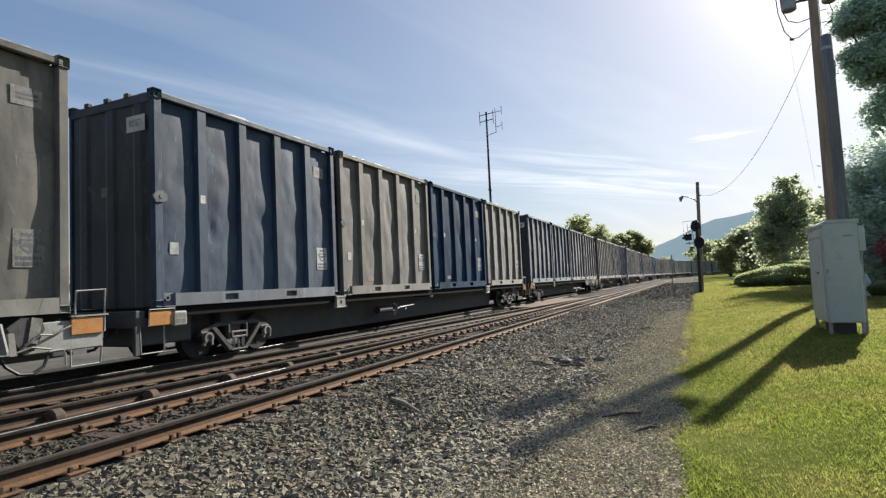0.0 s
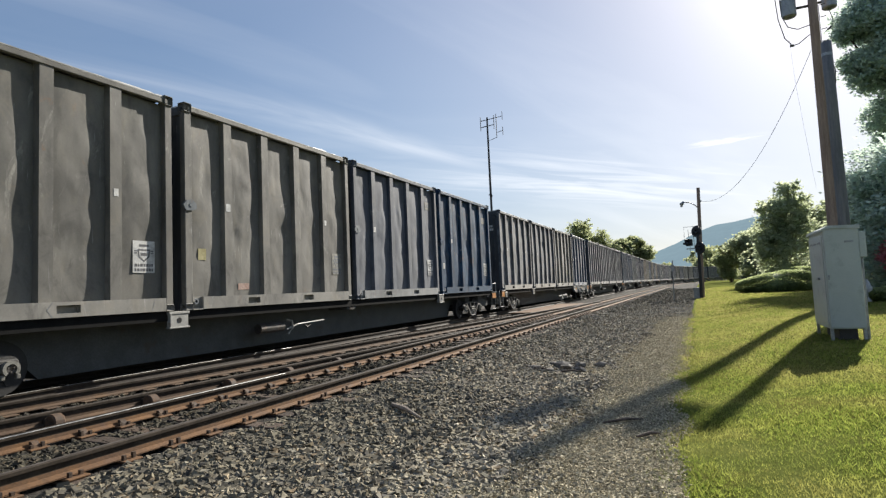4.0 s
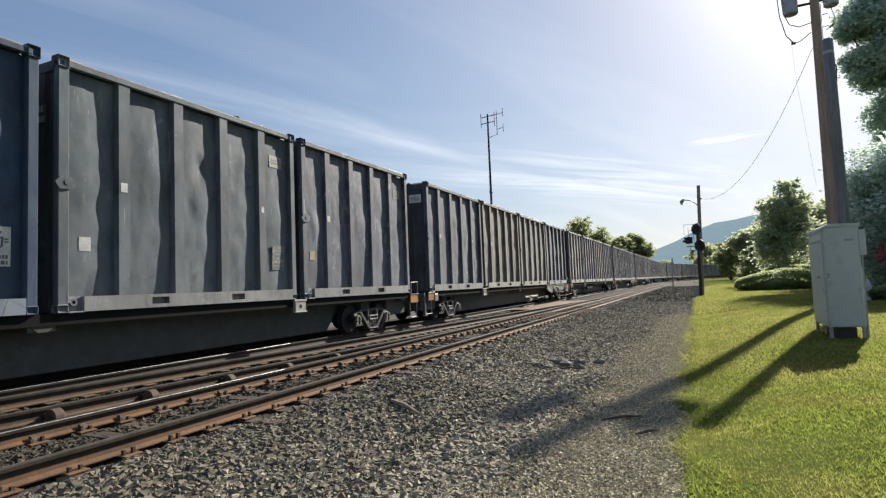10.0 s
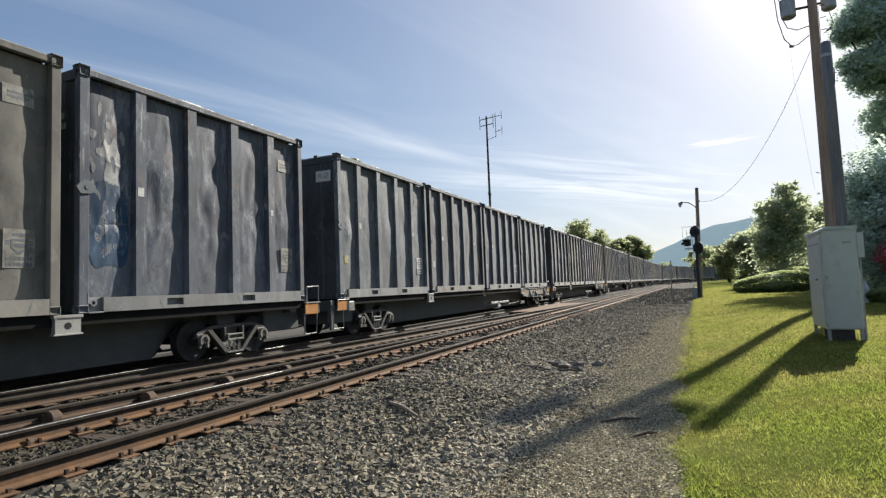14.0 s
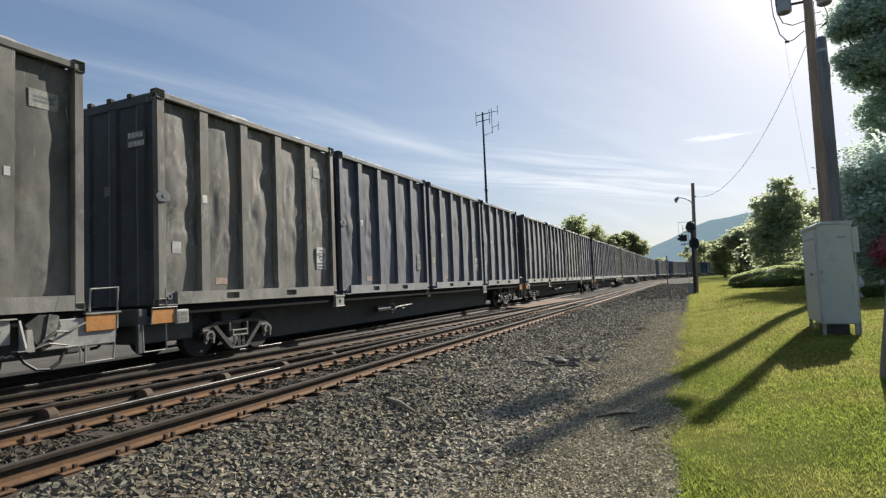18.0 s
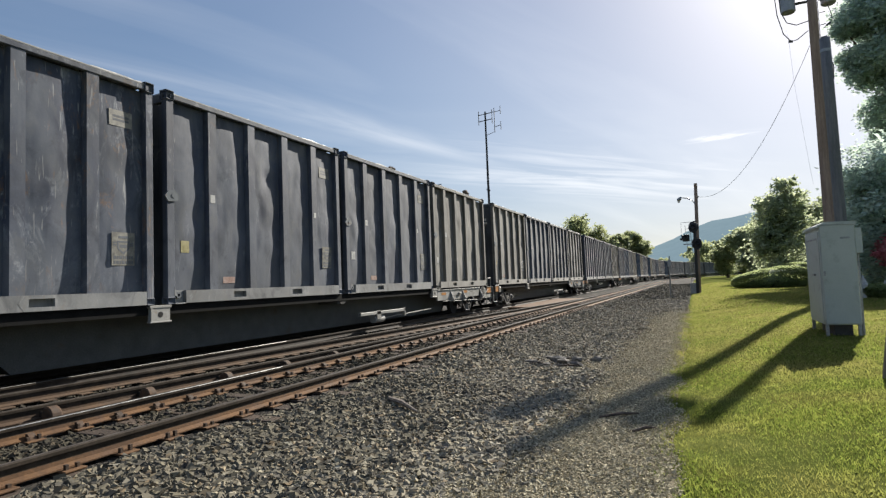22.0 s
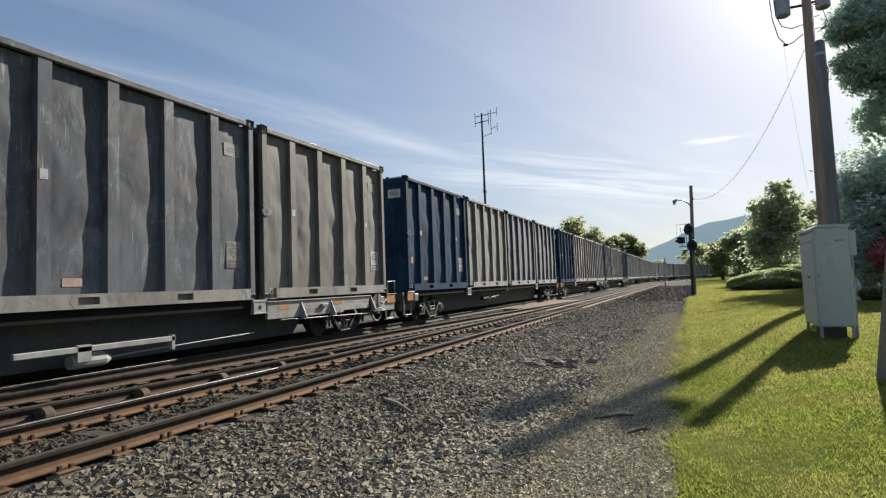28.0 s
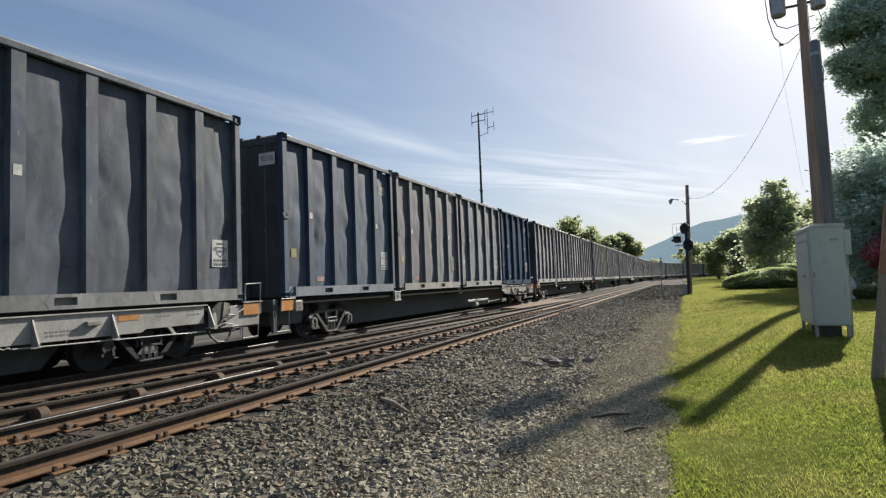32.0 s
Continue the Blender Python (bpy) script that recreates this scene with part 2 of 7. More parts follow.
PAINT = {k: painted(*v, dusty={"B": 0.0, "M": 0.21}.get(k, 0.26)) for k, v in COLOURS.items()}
# ends that face away from the sun: their shade mixed into the paint
M_ENDSHADE = painted("shade_dark_end_paint", (0.014, 0.018, 0.024), (0.029, 0.034, 0.041), (0.052, 0.057, 0.062))
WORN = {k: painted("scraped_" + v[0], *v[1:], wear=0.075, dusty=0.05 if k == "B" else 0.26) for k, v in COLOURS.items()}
BEAM = {"warm": painted("pale_dusty_beam", (0.095, 0.093, 0.083), (0.16, 0.155, 0.138), (0.225, 0.215, 0.19), wear=0.05), "cool": painted("pale_grey_beam", (0.08, 0.088, 0.095), (0.135, 0.142, 0.148), (0.205, 0.208, 0.204), wear=0.05),
        "blue": painted("pale_blue_beam", (0.055, 0.075, 0.105), (0.10, 0.125, 0.165), (0.165, 0.185, 0.215), wear=0.05)}
LOOKS = {"N": "weathered navy blue", "M": "worn blue-grey", "B": "bright blue", "T": "faded grey-blue", "G": "dark grey", "O": "dusty khaki grey", "K": "dull olive grey", "R": "rusty brown"}
M_SCUFF = surface("rubbed_pale_paint", (0.15, 0.155, 0.16), (0.25, 0.25, 0.245), 6, (0.45, 0.7), bump=0.15, spot=(0.09, 0.08, 0.07), spot_scale=14)
M_RUSTRUB = surface("rubbed_rust", (0.16, 0.095, 0.05), (0.30, 0.22, 0.14), 4, (0.6, 0.85), bump=0.3, spot=(0.10, 0.05, 0.03), spot_scale=9)
M_SPRAY = surface("yellow_spray", (0.27, 0.23, 0.06), (0.36, 0.31, 0.10), 5, (0.5, 0.7), bump=0.05)
M_ANCHOR = surface("dark_rusty_iron", (0.035, 0.022, 0.014), (0.085, 0.05, 0.028), 9, (0.7, 0.9), bump=0.3, vary=0.4)
M_BLACK = surface("black_underframe", (0.048, 0.052, 0.052), (0.082, 0.087, 0.084), 2.5, (0.55, 0.8), bump=0.2, spot=(0.06, 0.045, 0.035), spot_range=(0.6, 0.75))
M_WHEEL = surface("dark_wheel_steel", (0.012, 0.012, 0.012), (0.028, 0.027, 0.026), 5, (0.6, 0.85), bump=0.2)
# near-black deck colour stands in for the shade under the containers
M_DECKSHADE = surface("shade_black_deck", (0.006, 0.006, 0.006), (0.014, 0.014, 0.014), 4, (0.7, 0.9), bump=0.2, spec=0.1)
M_TRUCK = surface("truck_steel", (0.022, 0.02, 0.018), (0.065, 0.058, 0.05), 4, (0.55, 0.85), bump=0.35, spot=(0.13, 0.085, 0.05), spot_scale=5)
M_FRAME = surface("dark_cast_steel", (0.030, 0.029, 0.027), (0.075, 0.070, 0.063), 5, (0.6, 0.85), bump=0.35, spot=(0.10, 0.088, 0.072), spot_scale=4.5, spot_range=(0.58, 0.74))
M_WHITE = surface("dirty_white_steel", (0.24, 0.235, 0.215), (0.34, 0.335, 0.31), 2.2, (0.45, 0.7), bump=0.15, spot=(0.22, 0.17, 0.12), spot_scale=6, spot_range=(0.6, 0.72))
M_ORANGE = surface("orange_reflective", (0.40, 0.165, 0.035), (0.48, 0.215, 0.06), 6, (0.4, 0.6), bump=0.05, spot=(0.30, 0.22, 0.14), spot_scale=9, spot_range=(0.54, 0.72), vary=0.15)
M_TARP = surface("pale_lid", (0.36, 0.35, 0.33), (0.55, 0.54, 0.52), 2.0, (0.25, 0.45), bump=0.3, bump_scale=10, spot=(0.2, 0.18, 0.15))
M_STICKER = surface("white_sticker", (0.40, 0.40, 0.385), (0.58, 0.575, 0.55), 4, (0.4, 0.6), bump=0.0, spot=(0.22, 0.215, 0.20), spot_scale=7, spot_range=(0.55, 0.75))
# pale colour stands in for bright sky reflected along the container tops
M_RIM = surface("sky_pale_rim", (0.15, 0.15, 0.14), (0.30, 0.295, 0.275), 3, (0.4, 0.6), bump=0.1, spot=(0.10, 0.10, 0.10), spot_scale=5, stretch=(1, 0.4, 1))
M_YELLOW = surface("yellow_sticker", (0.30, 0.26, 0.11), (0.44, 0.39, 0.20), 8, (0.4, 0.6), bump=0.0)
M_PINK = surface("faded_red_sticker", (0.32, 0.20, 0.16), (0.44, 0.33, 0.28), 8, (0.4, 0.6), bump=0.0)
M_FADED = surface("faded_plate", (0.13, 0.125, 0.105), (0.26, 0.25, 0.215), 6, (0.5, 0.7), bump=0.0, spot=(0.09, 0.088, 0.08), spot_scale=8, spot_range=(0.5, 0.66))
M_CHALK = surface("white_chalk", (0.42, 0.42, 0.40), (0.6, 0.6, 0.58), 20, (0.8, 0.95), bump=0.1)
M_SOFTINK = plain("worn_dark_ink", (0.09, 0.09, 0.095), 0.7)
M_INK = plain("black_ink", (0.03, 0.03, 0.035), 0.6)
# near-black for flat plates that stand in for the shade inside holes
M_DARK = plain("hollow_shade", (0.008, 0.008, 0.008), 0.9)
# rails under the train: dark colour in place of the shade on them
M_DARKRAIL = surface("shade_dark_rail", (0.022, 0.017, 0.013), (0.05, 0.036, 0.025), 4, (0.6, 0.8), bump=0.3, world=True)
M_RAIL = surface("rusty_rail", (0.088, 0.042, 0.015), (0.155, 0.078, 0.029), 3, (0.7, 0.9), bump=0.4, spot=(0.10, 0.052, 0.028), spot_range=(0.58, 0.74), spot_scale=4, world=True)
M_OLDRAIL = surface("dull_rusty_rail", (0.058, 0.034, 0.018), (0.108, 0.064, 0.033), 3, (0.7, 0.9), bump=0.4, spot=(0.06, 0.034, 0.02), spot_scale=4, world=True)
M_SHINE = surface("worn_glint_rail_head", (0.32, 0.32, 0.31), (0.46, 0.46, 0.44), 6, (0.36, 0.48), metal=1.0, bump=0.05, world=True)
M_HEADRUST = surface("dull_rail_head", (0.028, 0.022, 0.016), (0.056, 0.044, 0.033), 6, (0.6, 0.8), metal=0.0, bump=0.1, world=True, spec=0.15)
M_BAND = surface("dull_band", (0.05, 0.042, 0.036), (0.09, 0.077, 0.068), 6, (0.55, 0.75), metal=0.0, bump=0.1, world=True, spec=0.25)
M_TIE = surface("weathered_tie_wood", (0.045, 0.029, 0.019), (0.080, 0.054, 0.037), 5, (0.8, 0.95), bump=0.6, bump_scale=60, stretch=(1, 6, 6), vary=0.3, depth=0.01)
M_BALLAST = surface("ballast", (0.042, 0.039, 0.035), (0.105, 0.097, 0.085), 22, (0.8, 0.95), bump=1.0, bump_scale=24, spot=(0.035, 0.032, 0.029), spot_scale=30,
                    spot_range=(0.5, 0.62), depth=0.05, world=True, spec=0.05)
# bed under the train: the train's shadow is put into its colour
M_BEDSHADE = surface("shade_dark_ballast", (0.016, 0.015, 0.014), (0.040, 0.037, 0.033), 18, (0.7, 0.95), bump=1.0, bump_scale=24, depth=0.05, world=True, spec=0.1)
M_MARGIN = surface("trodden_gravel", (0.15, 0.130, 0.087), (0.28, 0.248, 0.172), 5, (0.9, 1.0), bump=1.0, bump_scale=75, spot=(0.07, 0.06, 0.045), spot_scale=26,
                   spot_range=(0.5, 0.66), depth=0.02, world=True, spec=0.05, speck=(0.45, 1.6))
M_PALE = surface("pale_yard_gravel", (0.075, 0.07, 0.062), (0.125, 0.117, 0.104), 0.6, (0.9, 1.0), bump=0.6, bump_scale=30, spot=(0.16, 0.15, 0.13), spot_scale=1.5, depth=0.02, world=True, spec=0.05)
M_GRASS = surface("lawn", (0.105, 0.130, 0.033), (0.168, 0.184, 0.056), 1.1, (0.7, 0.9), bump=1.0, bump_scale=60, spot=(0.19, 0.165, 0.05), spot_scale=0.7,
                  spot_range=(0.5, 0.72), depth=0.03, world=True, spec=0.0)
M_POLE = surface("pole_wood", (0.21, 0.145, 0.112), (0.34, 0.25, 0.20), 3, (0.8, 0.95), bump=0.6, bump_scale=30, stretch=(3, 3, 0.25))
M_DARKPOLE = surface("dark_pole_wood", (0.10, 0.105, 0.115), (0.19, 0.19, 0.20), 3, (0.8, 0.95), bump=0.5, stretch=(3, 3, 0.25))
M_CABINET = surface("grey_cabinet_paint", (0.405, 0.44, 0.415), (0.47, 0.505, 0.475), 1.2, (0.4, 0.55), bump=0.03, spot=(0.24, 0.25, 0.23), spot_scale=3, spot_range=(0.55, 0.8), speck=(0.96, 1.04))
M_STEEL = surface("galvanised_steel", (0.25, 0.26, 0.27), (0.36, 0.37, 0.38), 5, (0.4, 0.6), metal=0.7, bump=0.05)
M_BLACKIRON = plain("black_iron", (0.02, 0.02, 0.022), 0.55)
M_WIRE = plain("wire", (0.07, 0.07, 0.075), 0.6)
M_BARK = surface("bark", (0.06, 0.045, 0.035), (0.13, 0.10, 0.08), 6, (0.85, 0.95), bump=0.8, stretch=(3, 3, 0.5))


def foliage(name, dark, light, patch=None, lets=2.5, patch_scale=0.8, tuft=0.0):
    m = bpy.data.materials.new(name)
    m.use_nodes = True
    nt = m.node_tree
    N, L = nt.nodes.new, nt.links.new
    b = nt.nodes["Principled BSDF"]
    geo, x = N("ShaderNodeNewGeometry"), N("ShaderNodeMix")
    x.data_type = "RGBA"
    x.inputs[6].default_value, x.inputs[7].default_value = (*dark, 1), (*light, 1)
    L(geo.outputs["Random Per Island"], x.inputs[0])
    if patch:
        n, r, y = N("ShaderNodeTexNoise"), N("ShaderNodeMapRange"), N("ShaderNodeMix")
        n.inputs["Scale"].default_value, n.inputs["Detail"].default_value = patch_scale, 5
        L(geo.outputs["Position"], n.inputs[0])
        r.inputs[1].default_value, r.inputs[2].default_value, r.inputs[4].default_value = 0.45, 0.68, 0.8
        L(n.outputs[0], r.inputs[0])
        y.data_type = "RGBA"
        y.inputs[7].default_value = (*patch, 1)
        L(r.outputs[0], y.inputs[0])
        L(x.outputs[2], y.inputs[6])
        x = y
    colour = x.outputs[2]
    if tuft:
        n, r, h = N("ShaderNodeTexNoise"), N("ShaderNodeMapRange"), N("ShaderNodeHueSaturation")
        n.inputs["Scale"].default_value, n.inputs["Detail"].default_value = 11.0, 3
        L(geo.outputs["Position"], n.inputs[0])
        r.inputs[1].default_value, r.inputs[2].default_value, r.inputs[3].default_value, r.inputs[4].default_value = 0.32, 0.68, 1 - tuft, 1 + tuft
        L(n.outputs[0], r.inputs[0])
        L(r.outputs[0], h.inputs["Value"])
        L(colour, h.inputs["Color"])
        colour = h.outputs[0]
    L(colour, b.inputs["Base Color"])
    b.inputs["Roughness"].default_value = 0.6
    b.inputs["Specular IOR Level"].default_value = 0.12
    tr, ms = N("ShaderNodeBsdfTranslucent"), N("ShaderNodeMixShader")
    gain = N("ShaderNodeVectorMath")
    gain.operation = "MULTIPLY"
    gain.inputs[1].default_value = (lets, lets * 0.96, lets)
    L(colour, gain.inputs[0])
    L(gain.outputs[0], tr.inputs[0])
    ms.inputs[0].default_value = 0.75
    L(b.outputs[0], ms.inputs[1])
    L(tr.outputs[0], ms.inputs[2])
    L(ms.outputs[0], nt.nodes["Material Output"].inputs[0])
    return m


M_LEAF = foliage("green_leaves", (0.195, 0.225, 0.14), (0.285, 0.32, 0.20), lets=1.9)
M_HEDGE = foliage("clipped_hedge_leaves", (0.17, 0.205, 0.095), (0.27, 0.315, 0.15), lets=1.9)
M_INNER = surface("shaded_inner_leaves", (0.13, 0.16, 0.08), (0.20, 0.24, 0.12), 6, (0.7, 0.9), bump=0.6)
M_LEAF2 = foliage("yellow_green_leaves", (0.19, 0.215, 0.115), (0.27, 0.305, 0.17), lets=1.8)
M_LEAF3 = foliage("dark_green_leaves", (0.17, 0.215, 0.18), (0.25, 0.30, 0.245), lets=2.8)
# paler copy of the leaves: haze over the middle tree put into their colour
M_HAZYLEAF = foliage("haze_pale_leaves", (0.22, 0.255, 0.165), (0.285, 0.32, 0.205), lets=2.15)
M_RED = foliage("dark_red_leaves", (0.26, 0.11, 0.12), (0.40, 0.19, 0.20))
M_BLADE = foliage("grass_blades", (0.086, 0.128, 0.021), (0.204, 0.234, 0.052), patch=(0.250, 0.236, 0.075), lets=1.4, patch_scale=0.55, tuft=0.36)
M_DRYBLADE = foliage("dry_grass_blades", (0.145, 0.142, 0.048), (0.268, 0.250, 0.098), lets=1.4, tuft=0.3)
M_OILYSHADE = bpy.data.materials.new("oily_shade_stone")
M_GREYWOOD = surface("grey_post_wood", (0.20, 0.165, 0.135), (0.30, 0.255, 0.21), 3, (0.8, 0.95), bump=0.4, stretch=(3, 3, 0.25))
M_PALESTONE = bpy.data.materials.new("pale_crushed_stone")
M_STONE = bpy.data.materials.new("crushed_stone")


def stone_material(m, k):
    m.use_nodes = True
    nt = m.node_tree
    N, L = nt.nodes.new, nt.links.new
    b = nt.nodes["Principled BSDF"]
    geo, ramp = N("ShaderNodeNewGeometry"), N("ShaderNodeValToRGB")
    L(geo.outputs["Random Per Island"], ramp.inputs[0])
    e = ramp.color_ramp.elements
    e[0].position, e[0].color = 0.0, (0.075 * k, 0.071 * k, 0.063 * k, 1)
    e[1].position, e[1].color = 1.0, (0.285 * k, 0.266 * k, 0.212 * k, 1)
    for at_, c in ((0.35, (0.145, 0.137, 0.115, 1)), (0.65, (0.19, 0.180, 0.148, 1)), (0.82, (0.22, 0.205, 0.16, 1)), (0.92, (0.17, 0.135, 0.095, 1))):
        x = e.new(at_)
        x.color = (c[0] * k * 1.02, c[1] * k * 0.97, c[2] * k * 0.88, 1)
    L(ramp.outputs[0], b.inputs["Base Color"])
    b.inputs["Roughness"].default_value = 0.9
    b.inputs["Specular IOR Level"].default_value = 0.1


stone_material(M_STONE, 0.88)
stone_material(M_PALESTONE, 1.65)
stone_material(M_OILYSHADE, 0.42)


# ---- building blocks ----
def mesh_of(bm, name, smooth=False):
    me = bpy.data.meshes.new(name)
    bm.to_mesh(me)
    bm.free()
    if smooth:
        for f in me.polygons:
            f.use_smooth = True
    me.materials.append(None)
    return me


def part(name, shape, material, parent=None, label="", m=None):
    """One mesh object, under a thing or a part. shape: a bmesh, or a mesh that alike pieces share."""
    me = mesh_of(shape, name) if isinstance(shape, bmesh.types.BMesh) else shape
    if not me.materials:
        me.materials.append(None)
    ob = new(name, me)
    ob.material_slots[0].link = "OBJECT"
    ob.material_slots[0].material = material
    if parent:
        ob.parent = parent
    if m is not None:
        ob.matrix_basis = m
    if label:
        ob["label"] = label
    return ob


def box(x0, x1, y0, y1, z0, z1, bevel=0.0, bm=None):
    own = bm or bmesh.new()
    g = bmesh.ops.create_cube(own, size=1.0)
    bmesh.ops.scale(own, vec=(x1 - x0, y1 - y0, z1 - z0), verts=g["verts"])
    bmesh.ops.translate(own, vec=((x0 + x1) / 2, (y0 + y1) / 2, (z0 + z1) / 2), verts=g["verts"])
    if bevel:
        es = list({e for v in g["verts"] for e in v.link_edges})
        bmesh.ops.bevel(own, geom=es, offset=bevel, segments=1, affect="EDGES")
    return own


def tube(points, radius, sides=8, bm=None, cap=True):
    """A round bar along points; radius: one number or one for each point."""
    own = bm or bmesh.new()
    pts = [Vector(q) for q in points]
    rads = [radius] * len(pts) if isinstance(radius, (int, float)) else list(radius)
    rings = []
    for i, q in enumerate(pts):
        way = (pts[min(i + 1, len(pts) - 1)] - pts[max(i - 1, 0)]).normalized()
        side = way.cross(Vector((0, 0, 1)) if abs(way.z) < 0.9 else Vector((1, 0, 0))).normalized()
        up = side.cross(way)
        rings.append([own.verts.new(q + (side * math.cos(a) + up * math.sin(a)) * rads[i]) for a in (k * math.tau / sides for k in range(sides))])
    for a, b in zip(rings, rings[1:]):
        for k in range(sides):
            own.faces.new((a[k], a[(k + 1) % sides], b[(k + 1) % sides], b[k]))
    if cap:
        own.faces.new(rings[0][::-1])
        own.faces.new(rings[-1])
    return own


def disc_x(x0, x1, y, z, r, sides=20, bm=None):
    """A wheel-like cylinder whose axle lies along x."""
    return tube([(x0, y, z), (x1, y, z)], r, sides, bm)


def prism(outline, axis, a, b, bm=None):
    """A flat outline of (u, v) pairs pushed out along an axis ('x': u, v are y, z; 'y': x, z; 'z': x, y)."""
    own = bm or bmesh.new()

    def at_(u, v, w):
        return {"x": (w, u, v), "y": (u, w, v), "z": (u, v, w)}[axis]
    lo = [own.verts.new(at_(u, v, a)) for u, v in outline]
    hi = [own.verts.new(at_(u, v, b)) for u, v in outline]
    n = len(lo)
    own.faces.new(lo)
    own.faces.new(hi[::-1])
    for i in range(n):
        own.faces.new((lo[i], hi[i], hi[(i + 1) % n], lo[(i + 1) % n]))
    bmesh.ops.recalc_face_normals(own, faces=own.faces)
    return own


def raw_mesh(name, verts, faces, smooth=False):
    me = bpy.data.meshes.new(name)
    me.from_pydata(verts.tolist() if hasattr(verts, "tolist") else verts, [], faces.tolist() if hasattr(faces, "tolist") else faces)
    me.update()
    if smooth:
        for f in me.polygons:
            f.use_smooth = True
    me.materials.append(None)
    return me


LETTERS = {}


def letters(text, height):
    """A flat mesh of a text in the built-in font, lying in y and z with its centre at the origin, to be read from +x."""
    if (text, height) not in LETTERS:
        c = bpy.data.curves.new("text", "FONT")
        c.body, c.size, c.align_x, c.align_y = text, height * 1.4, "CENTER", "CENTER"
        c.resolution_u = 2
        tmp = new("text", c)
        me = bpy.data.meshes.new_from_object(tmp)
        bpy.data.objects.remove(tmp)
        me.transform(Matrix(((0, 0, 1, 0), (0.62, 0, 0, 0), (0, 1, 0, 0), (0, 0, 0, 1))))
        me.materials.clear()
        me.materials.append(None)
        LETTERS[text, height] = me
    return LETTERS[text, height]


# ---- the line of the railway ----
XC = -10.65          # centre of the track that the train runs on
BEND, RADIUS, TURN = 150.0, 300.0, radians(62)


def line(s, off=0.0):
    """Place and heading (radians to the right of +y) at s metres along the train's track, off metres to its right."""
    if s <= BEND:
        return XC + off, s, 0.0
    a = min((s - BEND) / RADIUS, TURN)
    x, y = XC + RADIUS * (1 - math.cos(a)), BEND + RADIUS * math.sin(a)
    rest = s - BEND - a * RADIUS
    x, y = x + rest * math.sin(a), y + rest * math.cos(a)
    return x + off * math.cos(a), y - off * math.sin(a), a


def on_line(s, z=0.0, off=0.0):
    x, y, a = line(s, off)
    return Matrix.Translation((x, y, z)) @ Matrix.Rotation(-a, 4, "Z")


STEPS = [-120, -60, -30, -15] + [-8 + i * 4 for i in range(40)] + [152 + i * 6 for i in range(70)]


def strip(profile, steps=STEPS, wave=0.0):
    """A sheet or bar drawn along the railway: profile is a row of (offset, height) pairs, open."""
    verts, faces, n = [], [], len(profile)
    for i, s in enumerate(steps):
        for j, (u, z) in enumerate(profile):
            w = wave * (noise.noise(Vector((s * 0.35, u * 1.3, 0))) + 0.5 * noise.noise(Vector((s * 1.7, u * 2.0, 4)))) if 0 < j < n - 1 else 0
            x, y, _ = line(s, u)
            verts.append((x, y, z + w))
    for i in range(len(steps) - 1):
        for j in range(n - 1):
            a = i * n + j
            faces.append((a, a + 1, a + n + 1, a + n))
    return verts, faces


# ---- ground ----
def lawn_height(x, y):
    """Height of the earth: level beside the railway, rising a little to the lawn."""
    k = min(max((x + 0.4) / 3.0, 0.0), 1.0)
    z = -0.36 + 0.30 * k * k * (3 - 2 * k)
    if x > 6:
        z += min((x - 6) * 0.004, 1.5)
    return z - (0.25 if x < -3 else 0.0)


